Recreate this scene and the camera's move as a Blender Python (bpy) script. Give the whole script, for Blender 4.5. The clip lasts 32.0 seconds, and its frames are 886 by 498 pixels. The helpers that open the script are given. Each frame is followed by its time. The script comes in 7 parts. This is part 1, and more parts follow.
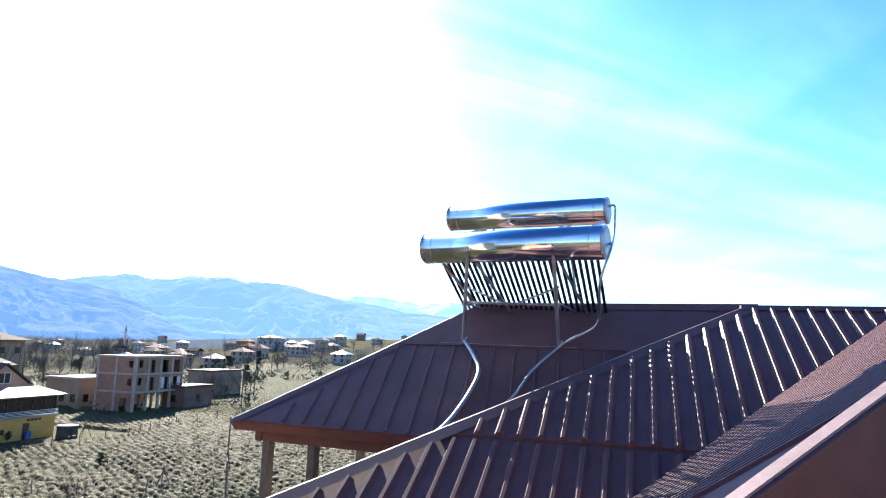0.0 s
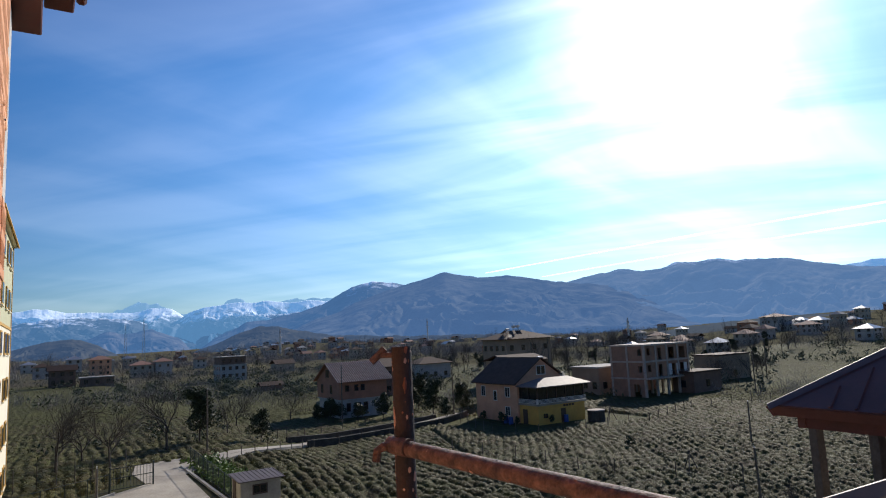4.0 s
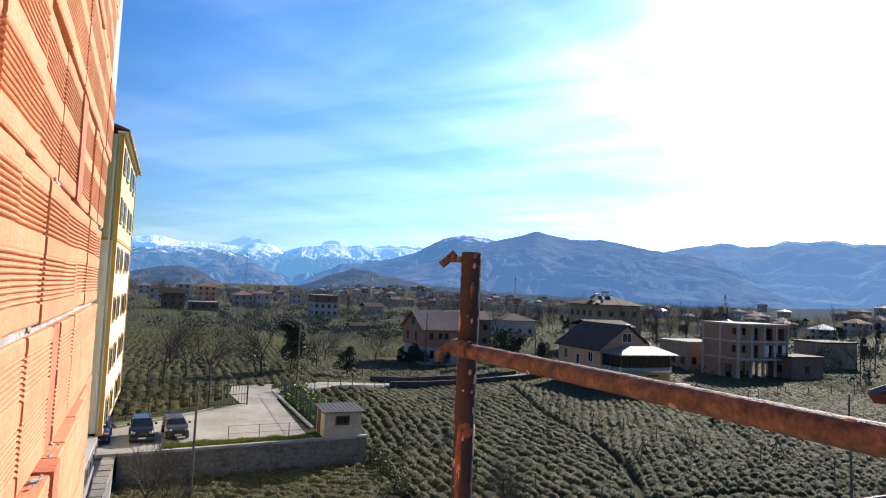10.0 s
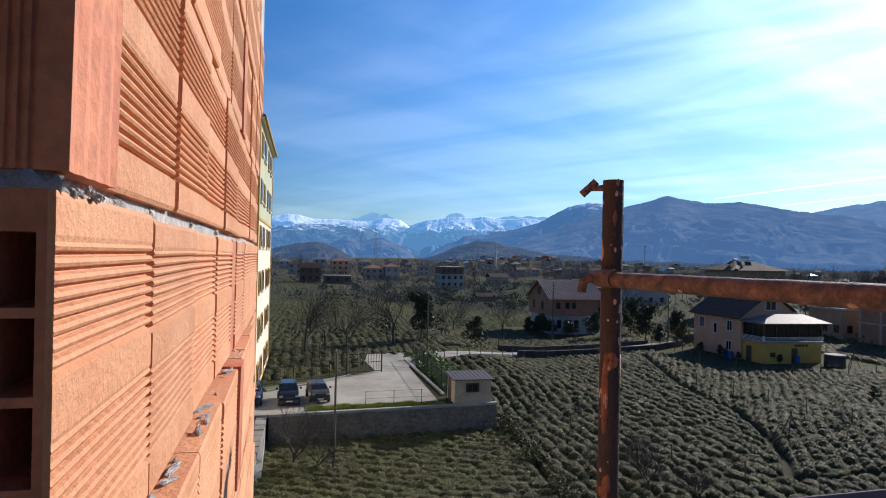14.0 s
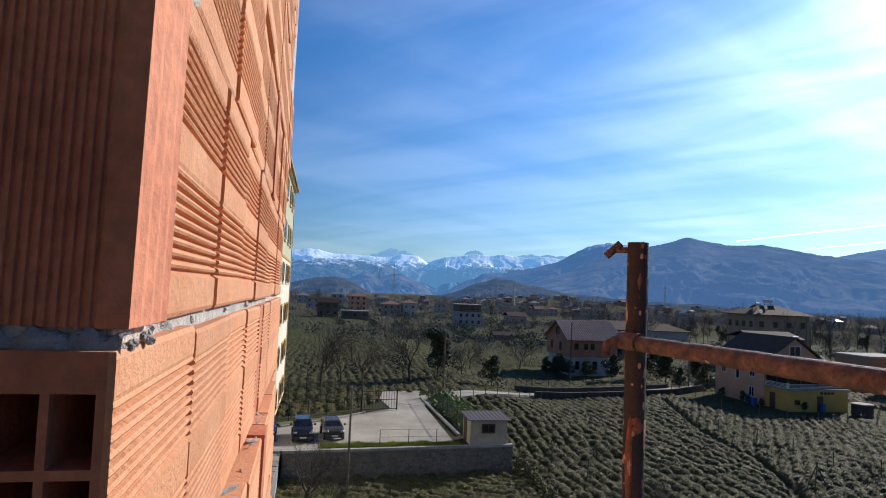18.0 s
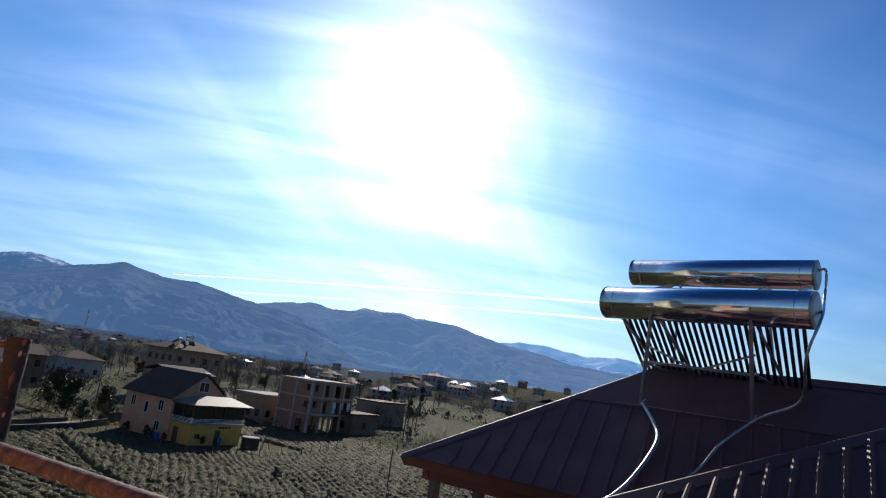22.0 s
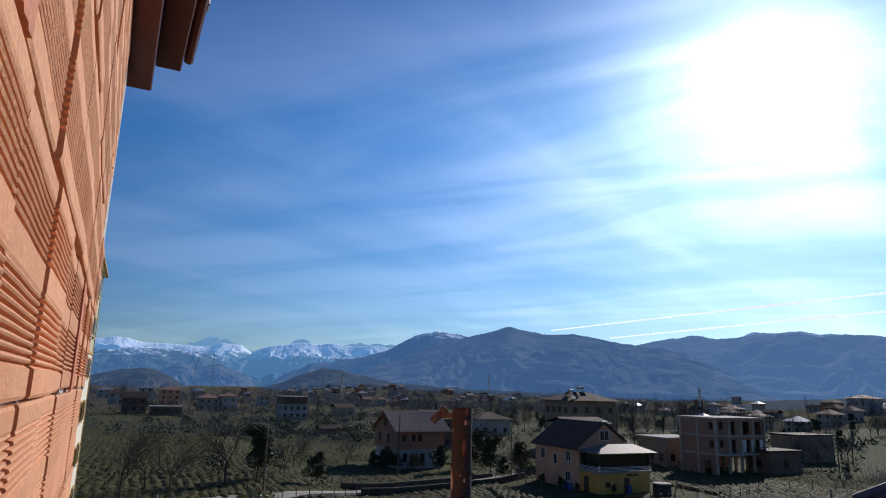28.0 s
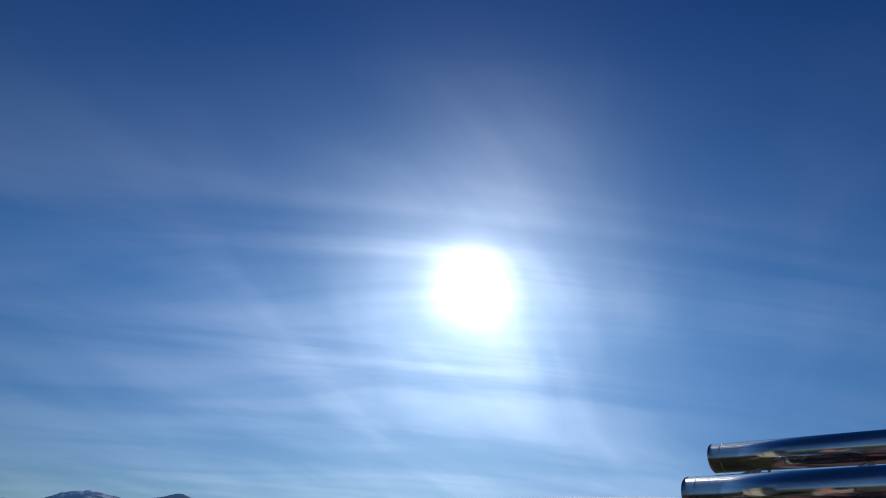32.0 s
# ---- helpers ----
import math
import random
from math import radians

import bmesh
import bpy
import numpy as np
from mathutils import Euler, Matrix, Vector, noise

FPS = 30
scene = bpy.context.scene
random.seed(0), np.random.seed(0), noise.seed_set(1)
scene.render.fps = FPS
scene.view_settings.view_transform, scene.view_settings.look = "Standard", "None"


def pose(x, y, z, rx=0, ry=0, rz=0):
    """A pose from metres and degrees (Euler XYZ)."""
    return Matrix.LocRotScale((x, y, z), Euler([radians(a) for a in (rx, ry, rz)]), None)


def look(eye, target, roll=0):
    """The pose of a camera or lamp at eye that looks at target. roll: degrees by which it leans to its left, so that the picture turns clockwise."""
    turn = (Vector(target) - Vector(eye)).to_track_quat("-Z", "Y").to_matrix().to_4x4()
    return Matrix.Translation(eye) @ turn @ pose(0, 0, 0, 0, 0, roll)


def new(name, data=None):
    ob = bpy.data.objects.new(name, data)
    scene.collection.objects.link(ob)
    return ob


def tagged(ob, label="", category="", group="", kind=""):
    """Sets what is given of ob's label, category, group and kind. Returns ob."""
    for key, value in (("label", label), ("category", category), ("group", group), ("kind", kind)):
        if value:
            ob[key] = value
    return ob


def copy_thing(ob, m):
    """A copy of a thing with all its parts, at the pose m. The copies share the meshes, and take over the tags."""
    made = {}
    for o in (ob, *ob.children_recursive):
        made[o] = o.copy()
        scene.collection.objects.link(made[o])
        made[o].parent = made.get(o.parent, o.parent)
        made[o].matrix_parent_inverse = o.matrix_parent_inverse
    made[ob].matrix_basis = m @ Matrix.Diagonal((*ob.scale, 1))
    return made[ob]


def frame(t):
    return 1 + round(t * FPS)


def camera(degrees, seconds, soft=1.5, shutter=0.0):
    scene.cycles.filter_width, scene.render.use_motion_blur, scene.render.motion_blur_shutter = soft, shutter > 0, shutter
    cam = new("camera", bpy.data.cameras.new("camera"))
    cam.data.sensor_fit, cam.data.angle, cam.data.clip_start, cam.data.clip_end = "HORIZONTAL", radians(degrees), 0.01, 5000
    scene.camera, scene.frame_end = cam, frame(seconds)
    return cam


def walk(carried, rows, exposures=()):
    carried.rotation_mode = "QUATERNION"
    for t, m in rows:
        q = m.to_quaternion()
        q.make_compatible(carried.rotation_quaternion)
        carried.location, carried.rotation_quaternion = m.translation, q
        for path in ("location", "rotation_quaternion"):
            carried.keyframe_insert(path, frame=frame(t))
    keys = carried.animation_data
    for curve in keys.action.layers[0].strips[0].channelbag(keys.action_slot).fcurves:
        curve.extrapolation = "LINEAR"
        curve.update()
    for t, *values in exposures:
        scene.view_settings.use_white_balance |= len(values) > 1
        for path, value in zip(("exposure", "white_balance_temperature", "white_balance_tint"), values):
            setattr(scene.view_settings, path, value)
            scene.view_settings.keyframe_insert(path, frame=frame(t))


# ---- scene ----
cam = camera(68.1, 32.0, 1.1)
# seconds, x, y, z, yaw, pitch, roll
ROWS = [
    (0.0, 0.264, -0.009, 12.070, 16.96, 8.37, -1.84),
    (0.1, 0.214, -0.008, 12.071, 26.74, 8.60, -1.15),
    (0.3, 0.109, 0.010, 12.056, 40.45, 8.76, -0.25),
    (0.5, 0.022, 0.011, 12.060, 46.17, 8.47, 0.49),
    (0.6, 0.012, 0.024, 12.077, 46.44, 8.56, 0.24),
    (1.0, 0.018, 0.021, 12.085, 48.34, 8.61, 1.84),
    (1.5, 0.010, -0.012, 12.055, 53.31, 5.67, 1.98),
    (2.0, -0.017, -0.023, 12.050, 54.78, 5.29, 0.43),
    (2.5, -0.025, -0.032, 12.042, 58.79, 5.74, 2.27),
    (4.5, -0.038, -0.004, 12.060, 58.58, 8.28, 2.90),
    (5.0, -0.034, -0.055, 12.033, 67.30, 6.90, 1.69),
    (5.5, -0.044, -0.053, 12.001, 73.15, 5.64, 3.10),
    (6.0, -0.028, -0.058, 11.990, 74.54, 5.96, -0.48),
    (6.5, 0.004, -0.028, 12.026, 70.92, 9.25, 1.58),
    (7.0, 0.008, -0.040, 12.061, 72.16, 13.58, 1.12),
    (7.5, 0.018, -0.036, 12.057, 72.48, 14.33, 0.34),
    (8.0, 0.020, -0.028, 12.056, 71.88, 14.02, 0.85),
    (8.5, -0.026, 0.018, 11.990, 64.59, 6.21, -0.84),
    (9.0, -0.051, 0.020, 11.946, 63.13, 2.65, -4.26),
    (9.5, -0.064, 0.024, 11.948, 65.08, 3.43, -3.96),
    (10.0, -0.035, 0.040, 11.938, 65.85, 3.62, -2.63),
    (10.5, -0.025, 0.057, 11.901, 67.99, 2.79, -1.47),
    (11.0, -0.028, 0.058, 11.859, 70.80, 1.92, 0.10),
    (11.5, -0.039, 0.053, 11.847, 72.57, 1.87, 0.36),
    (12.0, -0.031, 0.047, 11.839, 74.04, 1.02, 0.24),
    (12.5, -0.050, 0.039, 11.834, 75.21, -0.07, -0.02),
    (13.0, -0.046, 0.023, 11.838, 76.10, 0.32, -0.53),
    (13.5, -0.043, 0.010, 11.842, 76.42, 0.71, -1.09),
    (15.5, -0.045, 0.002, 11.840, 77.77, 1.12, -1.49),
    (16.0, -0.045, 0.012, 11.893, 76.37, 4.92, -1.51),
    (16.5, -0.037, 0.011, 11.900, 77.88, 5.09, -0.23),
    (17.0, -0.035, 0.006, 11.892, 78.00, 4.10, -1.26),
    (17.5, -0.038, -0.002, 11.890, 78.23, 3.82, -1.62),
    (18.0, -0.041, -0.010, 11.893, 78.26, 3.89, -2.49),
    (18.5, -0.045, -0.019, 11.921, 74.99, 4.29, -2.74),
    (19.0, -0.067, -0.010, 11.938, 65.87, -0.98, -0.81),
    (19.5, -0.048, -0.049, 11.952, 61.92, 0.61, -4.64),
    (20.0, -0.076, -0.030, 11.986, 54.87, 2.55, -6.37),
    (20.5, -0.009, -0.063, 12.054, 49.39, 8.58, -7.29),
    (21.0, -0.000, 0.008, 12.062, 38.98, 9.16, -8.24),
    (21.5, 0.047, -0.005, 12.071, 37.73, 9.75, -8.69),
    (22.0, 0.107, -0.029, 12.077, 30.81, 11.24, -8.07),
    (22.5, 0.078, 0.031, 12.072, 31.73, 9.78, -6.81),
    (23.0, 0.043, -0.012, 12.049, 44.49, 6.82, -5.62),
    (23.5, 0.011, -0.011, 12.027, 56.25, 6.65, -3.49),
    (24.0, -0.028, -0.010, 12.003, 64.04, 5.40, -2.50),
    (24.5, -0.026, -0.015, 12.005, 66.79, 6.18, 0.20),
    (26.5, -0.050, -0.035, 11.996, 71.64, 6.60, -0.59),
    (27.0, -0.028, -0.046, 11.974, 68.43, 6.70, -1.46),
    (27.5, -0.023, -0.044, 11.985, 66.57, 6.47, -3.27),
    (28.0, -0.017, -0.023, 12.077, 63.51, 12.10, -1.49),
    (28.5, -0.021, -0.012, 12.071, 61.01, 11.27, -2.65),
    (29.0, -0.008, 0.017, 12.058, 56.39, 10.37, -2.19),
    (29.5, 0.001, 0.004, 12.086, 53.82, 12.33, -3.04),
    (30.0, 0.005, -0.003, 12.098, 54.61, 12.68, -3.04),
    (30.5, 0.013, 0.008, 12.097, 52.06, 12.42, -2.39),
    (31.0, 0.047, 0.068, 12.058, 42.00, 8.32, -2.50),
    (31.2, 0.039, 0.063, 12.056, 39.49, 12.80, -1.98),
    (31.6, 0.068, 0.068, 12.064, 39.86, 22.92, -3.30),
    (32.0, 0.075, 0.068, 12.067, 36.74, 27.99, -4.46),
]
EXPOSURES = [(0, 2.05, 6500, 12), (0.3, 1.5, 6500, 12), (0.6, 0.7, 6500, 12), (1, 0.12, 6500, 12), (1.5, 0.25, 6500, 12), (2.5, 0.35, 6500, 12), (4.5, 0.1, 6500, 12),
             (5, -0.02, 6500, 12), (5.5, 0.25, 6420, 12), (6, 0.45, 6350, 12), (7, 0, 6300, 12), (8, -0.25, 6250, 12), (9, 0.4, 6550, 12), (10, 0.85, 6550, 12),
             (11, 1, 6550, 12), (12.5, 0.7, 6400, 12), (13.5, 0.38, 6230, 12), (15.5, 0.3, 6170, 12), (17, 0.2, 6150, 12), (18, 0.25, 6300, 12), (19, 0.65, 6450, 12),
             (20, 1.20, 6500, 12), (21, 0.7, 6550, 12), (22, 0.1, 6520, 12), (23, 0.15, 6480, 12), (24, 0.52, 6450, 12), (27, 0.12, 6300, 12), (28, -0.18, 6200, 12),
             (29, -0.48, 6250, 12), (30, -0.55, 6300, 12), (31, -0.15, 6450, 12), (31.5, -0.55, 6200, 12), (32, -1.0, 6050, 12)]
walk(cam, [(t, pose(x, y, z, 90 + pitch, roll, yaw)) for t, x, y, z, yaw, pitch, roll in ROWS], EXPOSURES)

# ---- light ----
SUN_YAW, SUN_UP = 36.0, 25.0
SUN_DIR = Vector((-math.sin(radians(SUN_YAW)) * math.cos(radians(SUN_UP)), math.cos(radians(SUN_YAW)) * math.cos(radians(SUN_UP)), math.sin(radians(SUN_UP))))
sun_data = bpy.data.lights.new("sun", "SUN")
sun_data.energy, sun_data.angle, sun_data.color = 4.2, radians(0.53), (1.0, 0.93, 0.82)
sun = new("sun", sun_data)
sun.matrix_world = look(tuple(SUN_DIR * 60), (0, 0, 0))


def build_world():
    world = bpy.data.worlds.new("sky")
    scene.world = world
    world.use_nodes = True
    nt = world.node_tree
    nt.nodes.clear()
    N, L = nt.nodes.new, nt.links.new
    out, bg = N("ShaderNodeOutputWorld"), N("ShaderNodeBackground")
    sky = N("ShaderNodeTexSky")
    sky.sky_type, sky.sun_disc = "NISHITA", False
    sky.sun_elevation, sky.sun_rotation = radians(SUN_UP), radians(-SUN_YAW)
    sky.altitude, sky.air_density, sky.dust_density, sky.ozone_density = 50, 1.0, 0.4, 2.5
    tc = N("ShaderNodeTexCoord")

    def math_node(op, a, b=None, clamp=False):
        n = N("ShaderNodeMath")
        n.operation, n.use_clamp = op, clamp
        for i, v in enumerate((a, b)):
            if v is None:
                continue
            if isinstance(v, (int, float)):
                n.inputs[i].default_value = v
            else:
                L(v, n.inputs[i])
        return n.outputs[0]

    # thin cirrus, drawn out in long streaks on a high flat layer
    sep = N("ShaderNodeSeparateXYZ")
    L(tc.outputs["Generated"], sep.inputs[0])
    up = math_node("MAXIMUM", math_node("ADD", sep.outputs[2], 0.12), 0.03)
    comb = N("ShaderNodeCombineXYZ")
    L(math_node("DIVIDE", sep.outputs[0], up), comb.inputs[0])
    L(math_node("DIVIDE", sep.outputs[1], up), comb.inputs[1])
    streaks = []
    for turn, across, shift in ((-40.0, 1.7, 0.0), (70.0, 1.5, 7.0)):
        rot, mp = N("ShaderNodeMapping"), N("ShaderNodeMapping")
        rot.inputs["Rotation"].default_value = (0, 0, radians(turn))
        mp.inputs["Location"].default_value, mp.inputs["Scale"].default_value = (shift, shift, 0), (0.42, across, 1)
        L(comb.outputs[0], rot.inputs[0])
        L(rot.outputs[0], mp.inputs[0])
        n1 = N("ShaderNodeTexNoise")
        n1.inputs["Scale"].default_value, n1.inputs["Detail"].default_value, n1.inputs["Roughness"].default_value, n1.inputs["Distortion"].default_value = 1.0, 5, 0.50, 0.8
        L(mp.outputs[0], n1.inputs[0])
        streaks.append(n1.outputs[0])
    streak = math_node("ADD", math_node("MULTIPLY", streaks[0], 0.62), math_node("MULTIPLY", streaks[1], 0.38))
    n2 = N("ShaderNodeTexNoise")
    n2.inputs["Scale"].default_value, n2.inputs["Detail"].default_value = 0.35, 4
    L(comb.outputs[0], n2.inputs[0])
    cl = math_node("ADD", math_node("MULTIPLY", streak, 1.0), math_node("MULTIPLY", n2.outputs[0], 0.5))
    ramp = N("ShaderNodeMapRange")
    ramp.interpolation_type = "SMOOTHSTEP"
    ramp.inputs["From Min"].default_value, ramp.inputs["From Max"].default_value = 0.64, 0.98
    L(cl, ramp.inputs[0])
    # forward scattering of the sunlight in the thin cloud
    dot = N("ShaderNodeVectorMath")
    dot.operation = "DOT_PRODUCT"
    dot.inputs[1].default_value = SUN_DIR
    L(tc.outputs["Generated"], dot.inputs[0])
    d = math_node("MAXIMUM", dot.outputs["Value"], 0.0)
    glow = math_node("ADD", math_node("MULTIPLY", math_node("POWER", d, 700.0), 4.0), math_node("MULTIPLY", math_node("POWER", d, 60.0), 1.2))
    glow = math_node("MULTIPLY", glow, math_node("ADD", 0.55, math_node("MULTIPLY", ramp.outputs[0], 0.75)))
    glow = math_node("ADD", glow, math_node("MULTIPLY", math_node("POWER", d, 12.0), 0.05))
    cloud = math_node("MULTIPLY", ramp.outputs[0], math_node("ADD", 0.09, math_node("MULTIPLY", math_node("POWER", d, 14.0), 0.62)))
    thin = N("ShaderNodeMapRange")
    thin.inputs["From Min"].default_value, thin.inputs["From Max"].default_value = 0.43, 0.70
    thin.inputs["To Min"].default_value, thin.inputs["To Max"].default_value = 1.0, 0.04
    L(sep.outputs[2], thin.inputs[0])
    cloud = math_node("MULTIPLY", cloud, thin.outputs[0])
    total = math_node("ADD", glow, cloud)
    high_up = N("ShaderNodeMapRange")
    high_up.inputs["From Min"].default_value, high_up.inputs["From Max"].default_value = 0.38, 0.75
    L(sep.outputs[2], high_up.inputs[0])
    deep = N("ShaderNodeMix")
    deep.data_type = "VECTOR"
    L(high_up.outputs[0], deep.inputs[0])
    deep.inputs[4].default_value, deep.inputs[5].default_value = (1.0, 1.0, 1.0), (0.30, 0.52, 0.74)
    mulsky = N("ShaderNodeVectorMath")
    mulsky.operation = "MULTIPLY"
    low = N("ShaderNodeMapRange")
    low.inputs["From Min"].default_value, low.inputs["From Max"].default_value = 0.02, 0.36
    L(sep.outputs[2], low.inputs[0])
    grade = N("ShaderNodeMix")
    grade.data_type = "VECTOR"
    L(low.outputs[0], grade.inputs[0])
    grade.inputs[4].default_value, grade.inputs[5].default_value = (0.053, 0.073, 0.098), (0.0355, 0.076, 0.117)
    L(grade.outputs[1], mulsky.inputs[1])
    L(sky.outputs[0], mulsky.inputs[0])
    tint = N("ShaderNodeVectorMath")
    tint.operation = "SCALE"
    tint.inputs[0].default_value = (1.0, 1.0, 0.99)
    L(total, tint.inputs["Scale"])
    add = N("ShaderNodeVectorMath")
    high = N("ShaderNodeVectorMath")
    high.operation = "MULTIPLY"
    L(mulsky.outputs[0], high.inputs[0])
    L(deep.outputs[1], high.inputs[1])
    # the clear sky is deeper away from the sun
    away = N("ShaderNodeMapRange")
    away.inputs["From Min"].default_value, away.inputs["From Max"].default_value = 0.45, 0.93
    away.inputs["To Min"].default_value, away.inputs["To Max"].default_value = 0.64, 1.0
    L(d, away.inputs[0])
    deeper = N("ShaderNodeVectorMath")
    deeper.operation = "SCALE"
    L(high.outputs[0], deeper.inputs[0])
    L(away.outputs[0], deeper.inputs["Scale"])
    L(deeper.outputs[0], add.inputs[0])
    L(tint.outputs[0], add.inputs[1])
    L(add.outputs[0], bg.inputs[0])
    bg.inputs[1].default_value = 1.0
    L(bg.outputs[0], out.inputs[0])


build_world()

# ---- materials ----
def mat(name, col, rough=0.8, metal=0.0, var=0.25, scale=4.0, bump=0.2, fine=40.0, col2=None, spec=0.4, stretch=(1, 1, 1), piece=0.0, emit=None, streak=0.0, bdist=0.02):
    """A worn surface: two sizes of mottling, fine relief, and a change of tone from piece to piece."""
    m = bpy.data.materials.new(name)
    m.use_nodes = True
    nt = m.node_tree
    N, L = nt.nodes.new, nt.links.new
    b = nt.nodes["Principled BSDF"]
    tc = N("ShaderNodeTexCoord")
    mp = N("ShaderNodeMapping")
    mp.inputs["Scale"].default_value = stretch
    L(tc.outputs["Object"], mp.inputs[0])
    oi = N("ShaderNodeObjectInfo")
    off = N("ShaderNodeVectorMath")
    off.operation = "MULTIPLY_ADD"
    off.inputs[1].default_value = (37.0, 17.0, 53.0)
    L(oi.outputs["Random"], off.inputs[0])
    L(mp.outputs[0], off.inputs[2])
    n1, n2 = N("ShaderNodeTexNoise"), N("ShaderNodeTexNoise")
    n1.inputs["Scale"].default_value, n1.inputs["Detail"].default_value, n1.inputs["Roughness"].default_value = scale, 6, 0.6
    n2.inputs["Scale"].default_value, n2.inputs["Detail"].default_value, n2.inputs["Roughness"].default_value = fine, 5, 0.65
    L(off.outputs[0], n1.inputs[0])
    L(off.outputs[0], n2.inputs[0])
    mix = N("ShaderNodeMix")
    mix.data_type = "RGBA"
    c2 = col2 or tuple(c * (1 - var) for c in col)
    mix.inputs[6].default_value, mix.inputs[7].default_value = (*col, 1), (*c2, 1)
    r = N("ShaderNodeMapRange")
    r.inputs["From Min"].default_value, r.inputs["From Max"].default_value = 0.35, 0.68
    L(n1.outputs[0], r.inputs[0])
    L(r.outputs[0], mix.inputs[0])
    hsv = N("ShaderNodeHueSaturation")
    L(mix.outputs[2], hsv.inputs["Color"])
    v = N("ShaderNodeMapRange")
    v.inputs["From Min"].default_value, v.inputs["From Max"].default_value = 0.3, 0.7
    v.inputs["To Min"].default_value, v.inputs["To Max"].default_value = 1 - 0.5 * var, 1 + 0.4 * var
    L(n2.outputs[0], v.inputs[0])
    last = v.outputs[0]
    if piece:
        pv = N("ShaderNodeMapRange")
        pv.inputs["To Min"].default_value, pv.inputs["To Max"].default_value = 1 - piece, 1 + piece
        L(oi.outputs["Random"], pv.inputs[0])
        mu = N("ShaderNodeMath")
        mu.operation = "MULTIPLY"
        L(last, mu.inputs[0])
        L(pv.outputs[0], mu.inputs[1])
        last = mu.outputs[0]
    L(last, hsv.inputs["Value"])
    L(hsv.outputs[0], b.inputs["Base Color"])
    rr = N("ShaderNodeMapRange")
    rr.inputs["To Min"].default_value, rr.inputs["To Max"].default_value = max(rough - 0.12, 0.03), min(rough + 0.12, 1)
    L(n2.outputs[0], rr.inputs[0])
    L(rr.outputs[0], b.inputs["Roughness"])
    b.inputs["Metallic"].default_value = metal
    b.inputs["Specular IOR Level"].default_value = spec
    if bump:
        bp = N("ShaderNodeBump")
        bp.inputs["Strength"].default_value, bp.inputs["Distance"].default_value = bump, bdist
        L(n2.outputs[0], bp.inputs["Height"])
        L(bp.outputs[0], b.inputs["Normal"])
    if emit:
        b.inputs["Emission Color"].default_value, b.inputs["Emission Strength"].default_value = (*emit[:3], 1), emit[3]
    return m


BRICK = mat("fired_clay", (0.74, 0.365, 0.190), 0.85, 0, 0.28, 11, 0.6, 150, col2=(0.66, 0.285, 0.135), piece=0.14, bdist=0.004)
# Clay darkened and reddened to carry the shade on the jamb faces.
BRICK_SHADE = mat("jamb_shade_clay", (0.68, 0.265, 0.140), 0.85, 0, 0.45, 8, 0.5, 90, col2=(0.54, 0.175, 0.092), piece=0.06, bdist=0.004)
MORTAR = mat("mortar", (0.62, 0.60, 0.56), 0.95, 0, 0.4, 14, 0.8, 90, bdist=0.01)
CONCRETE = mat("concrete", (0.42, 0.40, 0.37), 0.92, 0, 0.35, 0.7, 0.4, 9)
PALE_CONCRETE = mat("pale_concrete", (0.42, 0.375, 0.31), 0.92, 0, 0.4, 0.30, 0.3, 6)
PLASTER = mat("warm_grey_plaster", (0.43, 0.375, 0.30), 0.92, 0, 0.25, 0.8, 0.2, 14)
TAN = mat("tan_house_render", (0.33, 0.25, 0.18), 0.92, 0, 0.22, 0.5, 0.15, 8)
FRAME_CONCRETE = mat("raw_frame_concrete", (0.50, 0.42, 0.35), 0.92, 0, 0.3, 0.8, 0.3, 10)
STONE = mat("stone_wall", (0.275, 0.235, 0.190), 0.95, 0, 0.5, 1.2, 0.8, 7, bdist=0.05)
RUST = mat("rusty_rail_paint", (0.235, 0.135, 0.100), 0.68, 0.0, 0.9, 34, 1.0, 130, col2=(0.052, 0.041, 0.038), bdist=0.005)
RUST_POST = mat("rusty_post_steel", (0.034, 0.031, 0.032), 0.75, 0.0, 0.6, 12, 0.8, 90, col2=(0.060, 0.040, 0.036), bdist=0.004)
RUST_ORANGE = mat("orange_paint", (0.33, 0.125, 0.068), 0.65, 0.0, 0.6, 22, 0.6, 90, col2=(0.14, 0.065, 0.045), bdist=0.003)
BARE_SPOT = mat("paint_chip", (0.62, 0.40, 0.30), 0.7, 0.0, 0.35, 60, 0.4, 200, bdist=0.001)
ROOF = mat("brown_metal_sheet", (0.165, 0.080, 0.072), 0.55, 0.0, 0.25, 1.3, 0.12, 60, spec=0.20, bdist=0.003)
ROOF_CAP = mat("brown_ridge_sheet", (0.135, 0.074, 0.066), 0.55, 0.0, 0.2, 2.0, 0.1, 60, spec=0.25, bdist=0.003)
FASCIA = mat("red_brown_fascia", (0.17, 0.062, 0.048), 0.55, 0, 0.25, 2.0, 0.2, 50, spec=0.3, bdist=0.004)
STEEL = mat("polished_steel", (0.78, 0.78, 0.78), 0.14, 1.0, 0.06, 3, 0.0, 30)
GALV = mat("galvanised_steel", (0.52, 0.53, 0.54), 0.42, 0.9, 0.25, 8, 0.1, 60)
TUBE = mat("dark_glass_tube", (0.012, 0.014, 0.02), 0.12, 0, 0.2, 6, 0.0, 20, spec=0.6)
FOIL = mat("foil_lagging", (0.62, 0.62, 0.62), 0.33, 0.85, 0.3, 30, 0.6, 60, bdist=0.01)
